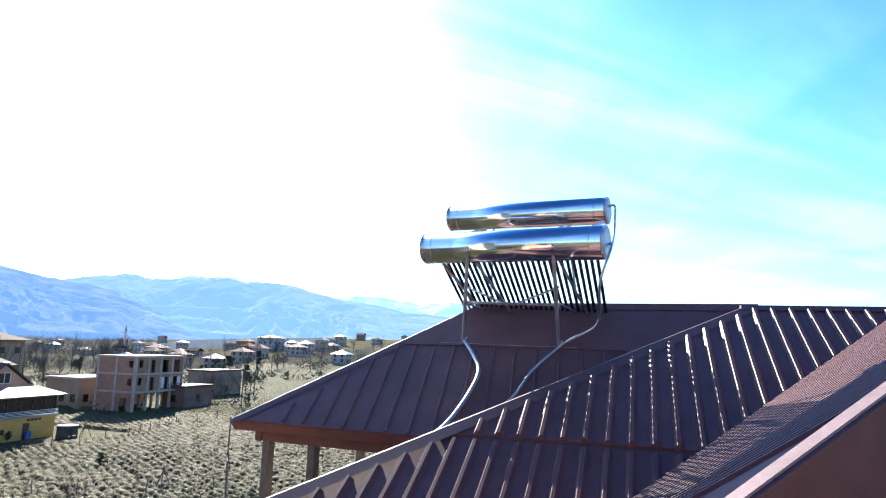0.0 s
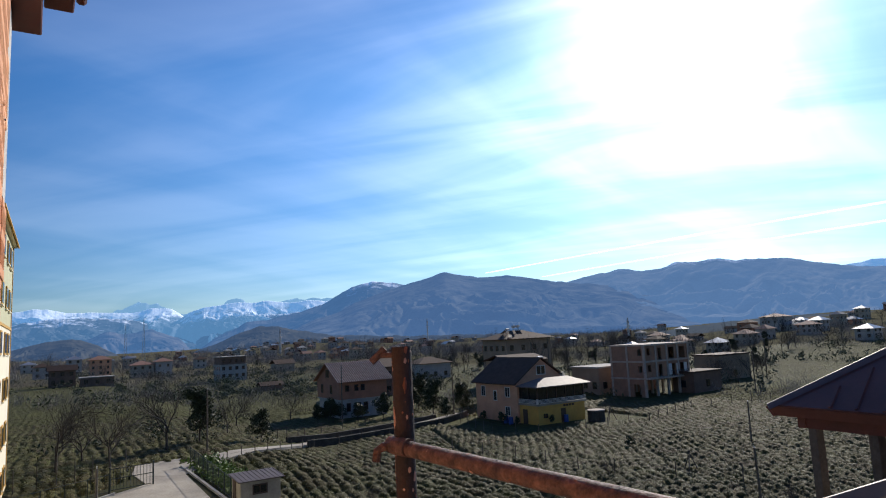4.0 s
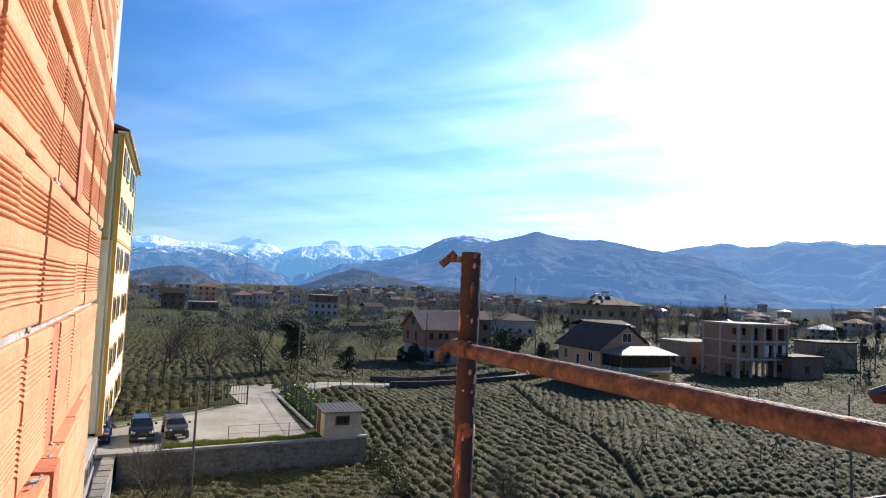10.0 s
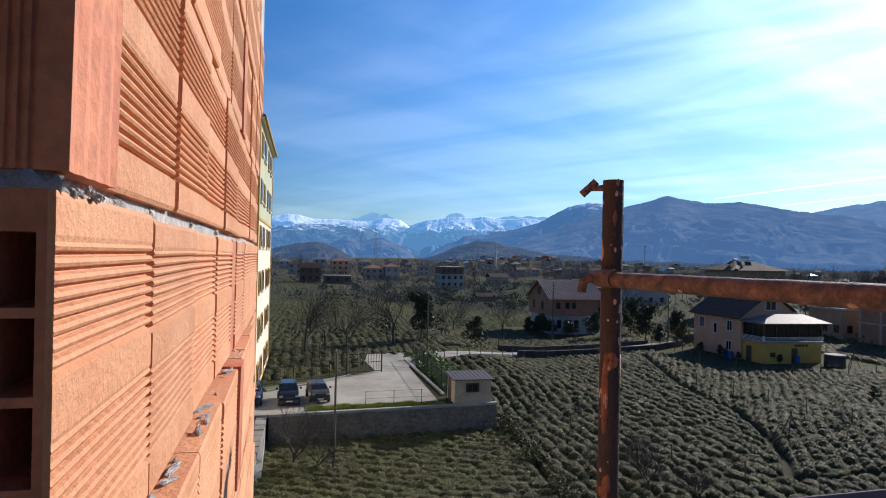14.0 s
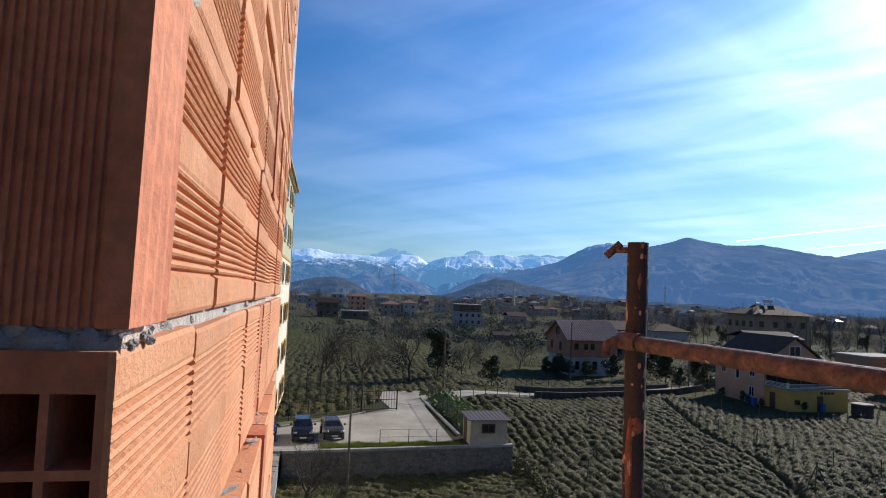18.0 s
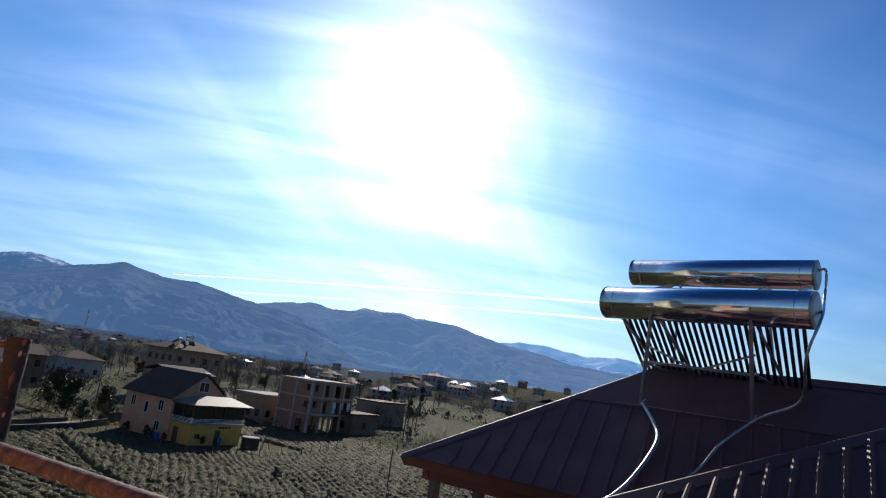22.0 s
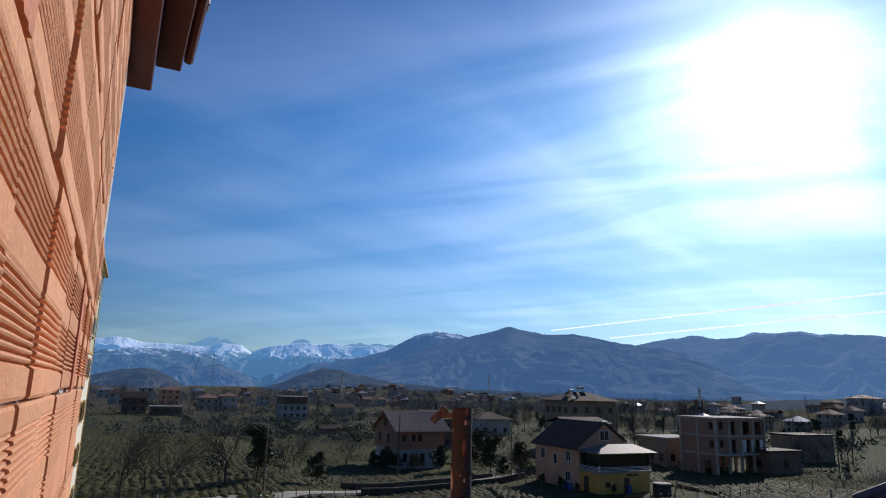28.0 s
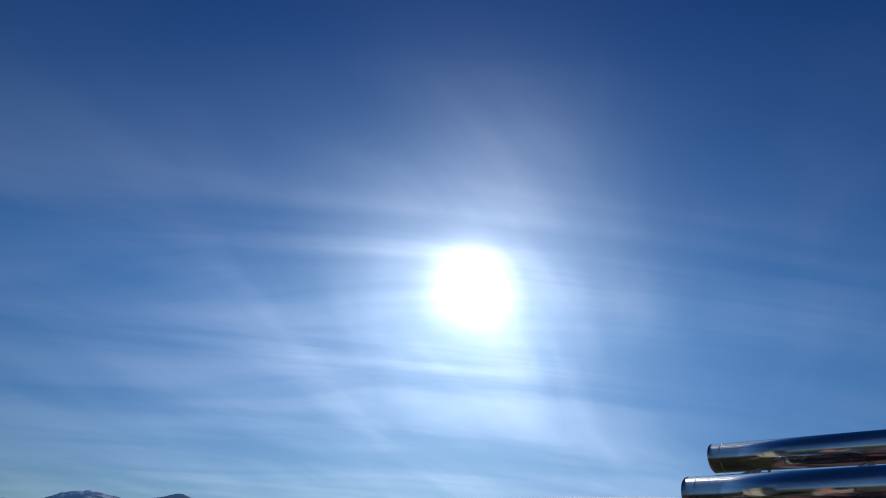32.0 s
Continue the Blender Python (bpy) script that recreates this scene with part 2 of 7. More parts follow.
SOIL = mat("dark_soil", (0.052, 0.046, 0.026), 0.95, 0, 0.5, 0.5, 0.7, 4, col2=(0.045, 0.052, 0.02), spec=0.05, bdist=0.06)
DARK_STONE = mat("dark_mossy_stone", (0.075, 0.068, 0.058), 0.95, 0, 0.5, 1.0, 0.8, 6, bdist=0.05)
GRASS = mat("winter_grass", (0.100, 0.104, 0.042), 0.95, 0, 0.7, 0.30, 1.0, 1.3, col2=(0.072, 0.068, 0.034), spec=0.05, bdist=0.45)
GRASS_NEAR = mat("green_grass", (0.115, 0.140, 0.030), 0.95, 0, 0.5, 0.8, 0.8, 9, col2=(0.095, 0.085, 0.034), bdist=0.05)
TEA = mat("tea_bush", (0.082, 0.084, 0.026), 0.85, 0, 0.55, 0.45, 0.9, 13, col2=(0.082, 0.062, 0.030), spec=0.12, bdist=0.05)
TEA_LEAF = mat("tea_leaf", (0.165, 0.170, 0.062), 0.65, 0, 0.7, 0.35, 0.0, 10, col2=(0.120, 0.098, 0.050), spec=0.20)
# Base colour lifted pale to stand in for haze over the far ground.
FAR_TEA = mat("hazy_tea_field", (0.165, 0.155, 0.095), 0.95, 0, 0.6, 0.03, 0.9, 1.3, spec=0.0, col2=(0.105, 0.095, 0.066), bdist=0.25)
ASPHALT = mat("asphalt", (0.055, 0.054, 0.052), 0.9, 0, 0.3, 1.0, 0.3, 20)
BARK = mat("grey_bark", (0.085, 0.070, 0.058), 0.9, 0, 0.4, 3, 0.5, 20)
TWIG = mat("bare_twig", (0.070, 0.060, 0.052), 0.9, 0, 0.3, 3, 0.0, 20)
# Paler copies of twig and leaf, with the distance haze mixed into the colour.
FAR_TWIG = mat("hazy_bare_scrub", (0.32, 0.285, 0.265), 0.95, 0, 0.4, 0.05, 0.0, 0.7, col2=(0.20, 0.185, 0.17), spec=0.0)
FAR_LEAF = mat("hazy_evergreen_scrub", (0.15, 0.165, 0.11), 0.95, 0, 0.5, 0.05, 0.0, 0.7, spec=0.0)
PORCH = mat("glossy_brown_sheet", (0.20, 0.15, 0.13), 0.58, 0.0, 0.25, 2, 0.1, 20, spec=0.15)
LEAF = mat("dark_evergreen_leaf", (0.038, 0.055, 0.02), 0.6, 0, 0.5, 1.5, 0.0, 20, spec=0.4)
POST = mat("weathered_timber", (0.155, 0.13, 0.105), 0.9, 0, 0.4, 4, 0.4, 30)
DARK_STEEL = mat("dark_fence_steel", (0.045, 0.06, 0.055), 0.6, 0.3, 0.3, 5, 0.1, 30)
FRAME_CLAY = mat("hollow_brick_infill", (0.38, 0.22, 0.145), 0.9, 0, 0.3, 0.8, 0.4, 14)
GLASS_DARK = mat("window_glass", (0.02, 0.024, 0.028), 0.08, 0, 0.3, 2, 0.0, 10, spec=0.7)
WHITE = mat("white_paint", (0.70, 0.68, 0.64), 0.75, 0, 0.2, 0.8, 0.15, 12)
FAR_WHITE = mat("weathered_white_render", (0.47, 0.44, 0.41), 0.9, 0, 0.3, 0.4, 0.15, 6)
CREAM = mat("cream_render", (0.80, 0.74, 0.58), 0.85, 0, 0.1, 0.5, 0.15, 10)
GREEN_R = mat("pale_green_render", (0.52, 0.52, 0.34), 0.85, 0, 0.12, 0.5, 0.15, 10)
OCHRE = mat("ochre_trim", (0.55, 0.32, 0.075), 0.8, 0, 0.15, 1, 0.1, 10)
PINK = mat("pink_tan_render", (0.62, 0.350, 0.225), 0.88, 0, 0.2, 0.6, 0.15, 10)
YELLOW = mat("yellow_render", (0.60, 0.365, 0.095), 0.88, 0, 0.22, 0.6, 0.15, 10)
RED_CLAY = mat("brick_facade", (0.40, 0.195, 0.125), 0.9, 0, 0.25, 0.8, 0.4, 14)
OLD_CLAY = mat("sooty_brick_facade", (0.21, 0.135, 0.10), 0.9, 0, 0.3, 0.8, 0.4, 10)
BLUE_GREY = mat("pale_grey_render", (0.43, 0.425, 0.415), 0.9, 0, 0.25, 0.5, 0.15, 10)
TILE_RED = mat("red_roof_tile", (0.40, 0.205, 0.145), 0.8, 0, 0.3, 1.5, 0.4, 20)
TILE_DARK = mat("dark_brown_roof", (0.115, 0.074, 0.056), 0.85, 0, 0.3, 1.5, 0.4, 20, spec=0.15)
TIN = mat("bright_tin_roof", (0.50, 0.50, 0.50), 0.42, 0.5, 0.3, 2, 0.1, 20)
WOOD_DARK = mat("dark_wood", (0.10, 0.06, 0.04), 0.7, 0, 0.3, 3, 0.2, 30)


# ---- builders ----
def link_bm(name, bm, material, parent=None, label="", smooth=False):
    me = bpy.data.meshes.new(name)
    bm.normal_update()
    bm.to_mesh(me)
    bm.free()
    if smooth:
        me.polygons.foreach_set("use_smooth", [True] * len(me.polygons))
    me.materials.append(material)
    ob = new(name, me)
    if parent is not None:
        ob.parent = parent
    if label:
        ob["label"] = label
    return ob


def part(name, bm, material, parent, label="", smooth=False):
    return link_bm(name, bm, material, parent, label, smooth)


def thing(name, label, category, m=None, group="", kind=""):
    ob = new(name)
    if m is not None:
        ob.matrix_world = m
    return tagged(ob, label, category, group, kind)


def box(bm, x0, x1, y0, y1, z0, z1, bevel=0.0):
    vs = [bm.verts.new((x, y, z)) for x in (x0, x1) for y in (y0, y1) for z in (z0, z1)]
    fs = [bm.faces.new([vs[i] for i in q]) for q in ((0, 1, 3, 2), (4, 6, 7, 5), (0, 4, 5, 1), (2, 3, 7, 6), (0, 2, 6, 4), (1, 5, 7, 3))]
    if bevel:
        es = list({e for f in fs for e in f.edges})
        bmesh.ops.bevel(bm, geom=es, offset=bevel, segments=1, affect="EDGES")
    return bm


def boxes(*dims, bevel=0.0):
    bm = bmesh.new()
    for d in dims:
        box(bm, *d, bevel=bevel)
    return bm


def tube(bm, a, b, r0, r1=None, seg=10, caps=True):
    a, b = Vector(a), Vector(b)
    r1 = r0 if r1 is None else r1
    q = (b - a).to_track_quat("Z", "Y")
    rings = []
    for p, r in ((a, r0), (b, r1)):
        rings.append([bm.verts.new(p + q @ Vector((r * math.cos(2 * math.pi * i / seg), r * math.sin(2 * math.pi * i / seg), 0))) for i in range(seg)])
    for i in range(seg):
        bm.faces.new((rings[0][i], rings[0][(i + 1) % seg], rings[1][(i + 1) % seg], rings[1][i]))
    if caps:
        bm.faces.new(rings[0][::-1])
        bm.faces.new(rings[1])
    return bm


def pipe(bm, pts, r, seg=8):
    pts = [Vector(p) for p in pts]
    rings = []
    for i, p in enumerate(pts):
        d = (pts[min(i + 1, len(pts) - 1)] - pts[max(i - 1, 0)]).normalized()
        q = d.to_track_quat("Z", "Y")
        rings.append([bm.verts.new(p + q @ Vector((r * math.cos(2 * math.pi * k / seg), r * math.sin(2 * math.pi * k / seg), 0))) for k in range(seg)])
    for a, b in zip(rings, rings[1:]):
        for k in range(seg):
            bm.faces.new((a[k], a[(k + 1) % seg], b[(k + 1) % seg], b[k]))
    bm.faces.new(rings[0][::-1])
    bm.faces.new(rings[-1])
    return bm


def prism(bm, poly, axis, a, b):
    """A polygon in the plane across axis, drawn out from a to b."""
    def at(p, s):
        return {"x": (s, p[0], p[1]), "y": (p[0], s, p[1]), "z": (p[0], p[1], s)}[axis]
    A = [bm.verts.new(at(p, a)) for p in poly]
    B = [bm.verts.new(at(p, b)) for p in poly]
    n = len(poly)
    bm.faces.new(A)
    bm.faces.new(B[::-1])
    for i in range(n):
        bm.faces.new((A[(i + 1) % n], A[i], B[i], B[(i + 1) % n]))
    return bm


def slab(bm, pts, d):
    """A flat sheet through pts with the thickness d along the sheet's normal."""
    P = [Vector(p) for p in pts]
    n = (P[1] - P[0]).cross(P[2] - P[0]).normalized() * d
    A = [bm.verts.new(p) for p in P]
    B = [bm.verts.new(p + n) for p in P]
    k = len(P)
    bm.faces.new(B)
    bm.faces.new(A[::-1])
    for i in range(k):
        bm.faces.new((A[i], A[(i + 1) % k], B[(i + 1) % k], B[i]))
    return bm


def grid_mesh(name, X, Y, Z, material, smooth=True):
    """One sheet from arrays of places."""
    r, c = X.shape
    co = np.stack([X, Y, Z], -1).reshape(-1, 3)
    i = np.arange(r * c).reshape(r, c)
    f = np.stack([i[:-1, :-1], i[:-1, 1:], i[1:, 1:], i[1:, :-1]], -1).reshape(-1, 4)
    me = bpy.data.meshes.new(name)
    me.vertices.add(len(co))
    me.vertices.foreach_set("co", co.astype(np.float32).ravel())
    me.loops.add(f.size)
    me.loops.foreach_set("vertex_index", f.astype(np.int32).ravel())
    me.polygons.add(len(f))
    me.polygons.foreach_set("loop_start", np.arange(0, f.size, 4, dtype=np.int32))
    me.polygons.foreach_set("use_smooth", [smooth] * len(f))
    me.update(calc_edges=True)
    me.materials.append(material)
    return new(name, me)


def soup(name, co, faces, material, smooth=False):
    """A mesh of many like pieces: co (n, 3), faces (m, k)."""
    f = np.asarray(faces, dtype=np.int32)
    me = bpy.data.meshes.new(name)
    me.vertices.add(len(co))
    me.vertices.foreach_set("co", np.asarray(co, dtype=np.float32).ravel())
    me.loops.add(f.size)
    me.loops.foreach_set("vertex_index", f.ravel())
    me.polygons.add(len(f))
    me.polygons.foreach_set("loop_start", np.arange(0, f.size, f.shape[1], dtype=np.int32))
    me.polygons.foreach_set("use_smooth", [smooth] * len(f))
    me.update(calc_edges=True)
    me.materials.append(material)
    return new(name, me)


def value_noise(x, y, seed=0, octaves=4):
    """Smooth noise for arrays, about -1 to 1."""
    out, amp, tot = 0.0, 1.0, 0.0
    for o in range(octaves):
        def h(i, j):
            n = (i.astype(np.int64) * 374761393 + j.astype(np.int64) * 668265263 + (seed + o) * 1274126177) & 0x7FFFFFFF
            n = ((n ^ (n >> 13)) * 1103515245) & 0x7FFFFFFF
            return ((n ^ (n >> 16)) & 0xFFFF) / 32767.5 - 1.0
        xi, yi = np.floor(x), np.floor(y)
        fx, fy = x - xi, y - yi
        fx, fy = fx * fx * (3 - 2 * fx), fy * fy * (3 - 2 * fy)
        v = (h(xi, yi) * (1 - fx) + h(xi + 1, yi) * fx) * (1 - fy) + (h(xi, yi + 1) * (1 - fx) + h(xi + 1, yi + 1) * fx) * fy
        out, tot, amp = out + amp * v, tot + amp, amp * 0.5
        x, y = x * 2.03 + 11.7, y * 2.03 + 5.3
    return out / tot

# ---- ground and distance ----
def smooth(e0, e1, x):
    s = np.clip((x - e0) / (e1 - e0), 0, 1)
    return s * s * (3 - 2 * s)


def terrain(x, y):
    """Height of the open ground."""
    r = np.hypot(x, y)
    brg = np.degrees(np.arctan2(-x, y))
    z = 1.72 * smooth(46, 62, -x) * smooth(30, 16, y)
    z = z + 0.5 * value_noise(x / 60, y / 60, 3) * smooth(60, 140, r)
    z = z + 5.5 * smooth(150, 330, r) * smooth(40, 30, brg) + 9.0 * smooth(330, 700, r) * smooth(48, 25, brg)
    z = z + 7 * smooth(420, 900, r) * np.exp(-((brg - 71) / 6.5) ** 2)
    z = z + 4 * smooth(500, 1000, r) * np.exp(-((brg - 60) / 9.0) ** 2)
    z = z + (6 * value_noise(x / 160, y / 160, 8)) * smooth(300, 700, r)
    return z


def build_ground():
    rad = np.concatenate([np.linspace(0.5, 120, 110), np.geomspace(122, 4700, 70)])
    ang = np.radians(np.linspace(0, 360, 361))
    R, A = np.meshgrid(rad, ang, indexing="ij")
    X, Y = -R * np.sin(A), R * np.cos(A)
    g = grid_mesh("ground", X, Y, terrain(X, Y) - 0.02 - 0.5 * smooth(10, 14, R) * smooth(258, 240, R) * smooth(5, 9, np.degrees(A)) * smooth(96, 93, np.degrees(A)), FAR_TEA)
    return tagged(g, "open valley floor of tea gardens and winter grass", "ground", kind="structure")


build_ground()


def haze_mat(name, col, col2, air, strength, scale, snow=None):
    """Wooded slopes seen through kilometres of air, whose blue haze is painted in as emission."""
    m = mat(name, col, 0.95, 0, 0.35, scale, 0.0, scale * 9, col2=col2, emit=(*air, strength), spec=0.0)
    nt = m.node_tree
    if snow:
        N, L = nt.nodes.new, nt.links.new
        b = nt.nodes["Principled BSDF"]
        old = b.inputs["Base Color"].links[0].from_socket
        geo = N("ShaderNodeNewGeometry")
        sep = N("ShaderNodeSeparateXYZ")
        L(geo.outputs["Position"], sep.inputs[0])
        noi = N("ShaderNodeTexNoise")
        noi.inputs["Scale"].default_value, noi.inputs["Detail"].default_value, noi.inputs["Roughness"].default_value = 0.013, 10, 0.72
        L(geo.outputs["Position"], noi.inputs[0])
        ma = N("ShaderNodeMath")
        ma.operation = "MULTIPLY_ADD"
        ma.inputs[1].default_value = snow[2]
        L(noi.outputs[0], ma.inputs[0])
        L(sep.outputs[2], ma.inputs[2])
        mr = N("ShaderNodeMapRange")
        mr.interpolation_type = "SMOOTHSTEP"
        mr.inputs["From Min"].default_value, mr.inputs["From Max"].default_value = snow[0] + snow[2] * 0.5, snow[1] + snow[2] * 0.5
        L(ma.outputs[0], mr.inputs[0])
        mx = N("ShaderNodeMix")
        mx.data_type = "RGBA"
        L(mr.outputs[0], mx.inputs[0])
        L(old, mx.inputs[6])
        mx.inputs[7].default_value = (0.85, 0.87, 0.9, 1)
        L(mx.outputs[2], b.inputs["Base Color"])
    return m


def mountain_range(name, label, dist, depth, knots, material, rough=0.05, spurs=300.0, seed=1, foot=-1.0, rows=100, steps=900, relief=0.30):
    """A chain of mountains: knots are compass bearing and crest height in degrees seen from the house."""
    b = np.linspace(knots[0][0], knots[-1][0], steps)
    kb, ke = np.array([k[0] for k in knots][::-1]), np.array([k[1] for k in knots][::-1])
    e = np.interp(b, kb, ke)
    wdt = max(3, int(steps / (abs(knots[-1][0] - knots[0][0]) * 2.0)))
    e = np.convolve(np.pad(e, wdt, mode="edge"), np.hanning(2 * wdt + 1) / np.hanning(2 * wdt + 1).sum(), mode="same")[wdt:-wdt]
    jag = (rough * 2.2 * value_noise(b * 1.3, b * 0, seed, 3) + rough * 0.35 * value_noise(b * 7, b * 0 + 5, seed + 1, 3))[:, None]
    s = np.linspace(0, 1.12, rows)
    B, S = np.meshgrid(b, s, indexing="ij")
    H = 12 + dist * np.tan(np.radians(e))[:, None]
    F = 12 + dist * math.tan(radians(foot))
    R = dist - depth * (1 - S)
    t = np.where(S <= 1, S, 1 - (S - 1) * 2.5)
    arc, run = np.radians(B) * dist / spurs, S * depth / (spurs * 1.7)
    wa, wr = value_noise(arc * 0.7, run * 0.7, seed + 3, 3), value_noise(arc * 0.7 + 9, run * 0.7, seed + 4, 3)
    spur = 1 - 2 * np.abs(value_noise(arc + 0.8 * wa, run + 0.8 * wr, seed + 5, 5))
    gap = np.clip((1 - S) * 2.6, 0, 1) * np.clip(S * 4, 0, 1)
    Z = F + (H - F) * t * (0.80 + 0.20 * t) + (H - F) * relief * (spur - 0.6 * S) * gap * (1.2 - 0.95 * S)
    # no spur stands up over the crest behind it
    lim = 12 + (H - 12) * (R / dist) * (0.06 + 0.94 * np.clip(S, 0, 1) ** 0.8) - (1 - np.clip(S, 0, 1)) * dist * 0.004
    Z = np.where((Z > lim) & (S < 0.995), lim - 0.35 * (Z - lim), Z)
    Z = Z + (H - F) * 0.035 * value_noise(arc * 4, run * 6, seed + 9, 4) * gap + dist * np.radians(jag) * np.clip(S, 0, 1) ** 8
    X, Y = -R * np.sin(np.radians(B)), R * np.cos(np.radians(B))
    ob = grid_mesh(name, X, Y, Z, material)
    return tagged(ob, label, "mountain", kind="structure")


# In each range the third colour and its strength are the painted haze glow.
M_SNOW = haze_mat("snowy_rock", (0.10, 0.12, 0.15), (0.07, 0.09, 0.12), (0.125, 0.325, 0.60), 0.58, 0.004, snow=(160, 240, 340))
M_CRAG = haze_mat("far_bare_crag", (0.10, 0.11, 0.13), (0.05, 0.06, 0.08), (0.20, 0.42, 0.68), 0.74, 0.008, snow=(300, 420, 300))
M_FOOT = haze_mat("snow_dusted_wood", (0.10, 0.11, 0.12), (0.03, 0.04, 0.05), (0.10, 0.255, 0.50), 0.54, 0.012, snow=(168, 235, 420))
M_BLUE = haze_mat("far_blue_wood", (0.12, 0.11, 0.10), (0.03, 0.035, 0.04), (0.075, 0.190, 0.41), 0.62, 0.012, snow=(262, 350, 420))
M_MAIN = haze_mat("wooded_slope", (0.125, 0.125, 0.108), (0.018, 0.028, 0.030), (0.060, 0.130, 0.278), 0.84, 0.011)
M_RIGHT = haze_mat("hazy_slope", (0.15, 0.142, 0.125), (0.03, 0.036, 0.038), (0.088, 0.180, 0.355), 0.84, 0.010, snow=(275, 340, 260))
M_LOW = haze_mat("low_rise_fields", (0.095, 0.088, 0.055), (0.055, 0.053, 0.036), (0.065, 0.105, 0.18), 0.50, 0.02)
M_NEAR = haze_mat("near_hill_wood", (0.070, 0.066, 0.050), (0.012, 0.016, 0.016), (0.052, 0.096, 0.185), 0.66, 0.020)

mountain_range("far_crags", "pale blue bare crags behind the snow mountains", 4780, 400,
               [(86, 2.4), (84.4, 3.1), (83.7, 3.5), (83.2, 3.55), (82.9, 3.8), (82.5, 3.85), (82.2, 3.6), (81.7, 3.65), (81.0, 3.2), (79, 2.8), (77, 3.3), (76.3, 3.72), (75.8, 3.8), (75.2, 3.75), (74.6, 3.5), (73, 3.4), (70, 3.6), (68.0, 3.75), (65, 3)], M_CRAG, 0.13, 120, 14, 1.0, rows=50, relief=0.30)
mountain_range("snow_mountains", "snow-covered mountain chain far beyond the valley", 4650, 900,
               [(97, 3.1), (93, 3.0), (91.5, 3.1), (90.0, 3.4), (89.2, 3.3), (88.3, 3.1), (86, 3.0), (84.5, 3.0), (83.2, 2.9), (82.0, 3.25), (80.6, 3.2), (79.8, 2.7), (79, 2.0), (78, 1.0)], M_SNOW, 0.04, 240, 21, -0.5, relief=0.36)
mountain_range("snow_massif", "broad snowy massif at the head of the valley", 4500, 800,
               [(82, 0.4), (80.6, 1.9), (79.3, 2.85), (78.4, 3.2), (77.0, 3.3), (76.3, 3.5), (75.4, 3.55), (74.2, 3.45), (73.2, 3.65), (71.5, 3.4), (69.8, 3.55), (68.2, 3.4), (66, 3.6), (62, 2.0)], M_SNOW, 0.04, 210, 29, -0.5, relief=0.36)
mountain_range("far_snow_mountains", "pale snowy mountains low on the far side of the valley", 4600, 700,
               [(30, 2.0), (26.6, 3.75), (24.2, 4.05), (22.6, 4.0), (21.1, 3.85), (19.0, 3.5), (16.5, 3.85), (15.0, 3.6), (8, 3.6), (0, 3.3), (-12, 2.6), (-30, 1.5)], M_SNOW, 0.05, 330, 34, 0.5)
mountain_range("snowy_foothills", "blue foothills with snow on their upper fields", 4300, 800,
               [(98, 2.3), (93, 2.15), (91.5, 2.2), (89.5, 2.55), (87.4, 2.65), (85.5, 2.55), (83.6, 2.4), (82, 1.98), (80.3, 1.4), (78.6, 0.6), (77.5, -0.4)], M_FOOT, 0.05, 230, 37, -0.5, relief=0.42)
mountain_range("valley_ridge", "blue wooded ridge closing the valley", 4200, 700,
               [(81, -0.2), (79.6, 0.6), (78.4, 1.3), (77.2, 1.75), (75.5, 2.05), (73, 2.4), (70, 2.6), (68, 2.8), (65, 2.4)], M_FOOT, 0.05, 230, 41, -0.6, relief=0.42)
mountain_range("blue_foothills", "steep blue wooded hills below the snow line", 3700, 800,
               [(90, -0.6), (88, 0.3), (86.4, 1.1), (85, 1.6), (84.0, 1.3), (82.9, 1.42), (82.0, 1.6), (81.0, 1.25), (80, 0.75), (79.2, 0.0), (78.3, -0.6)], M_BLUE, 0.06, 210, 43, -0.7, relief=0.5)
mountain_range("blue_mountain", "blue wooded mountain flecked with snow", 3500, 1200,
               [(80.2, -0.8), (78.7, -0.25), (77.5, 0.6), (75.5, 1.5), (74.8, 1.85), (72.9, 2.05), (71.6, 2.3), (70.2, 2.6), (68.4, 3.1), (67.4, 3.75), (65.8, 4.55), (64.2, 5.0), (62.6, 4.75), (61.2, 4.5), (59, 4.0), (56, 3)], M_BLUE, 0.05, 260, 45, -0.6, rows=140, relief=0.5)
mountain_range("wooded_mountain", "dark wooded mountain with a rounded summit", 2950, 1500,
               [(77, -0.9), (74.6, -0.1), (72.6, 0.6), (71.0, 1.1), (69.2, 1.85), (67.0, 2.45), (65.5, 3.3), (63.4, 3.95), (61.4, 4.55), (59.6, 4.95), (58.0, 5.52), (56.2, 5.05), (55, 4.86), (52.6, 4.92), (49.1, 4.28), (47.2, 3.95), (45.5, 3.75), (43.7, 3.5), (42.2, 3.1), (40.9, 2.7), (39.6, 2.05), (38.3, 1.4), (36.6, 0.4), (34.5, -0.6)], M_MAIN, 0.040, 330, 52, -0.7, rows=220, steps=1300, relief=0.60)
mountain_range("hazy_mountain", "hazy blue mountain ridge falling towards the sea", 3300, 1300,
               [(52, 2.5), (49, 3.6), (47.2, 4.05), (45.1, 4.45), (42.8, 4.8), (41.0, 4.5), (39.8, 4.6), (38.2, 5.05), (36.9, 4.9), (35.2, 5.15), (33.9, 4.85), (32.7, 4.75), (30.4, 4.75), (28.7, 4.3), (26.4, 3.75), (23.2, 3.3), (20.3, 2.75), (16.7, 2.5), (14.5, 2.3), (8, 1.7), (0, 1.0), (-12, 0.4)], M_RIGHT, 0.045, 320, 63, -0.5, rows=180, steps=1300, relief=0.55)
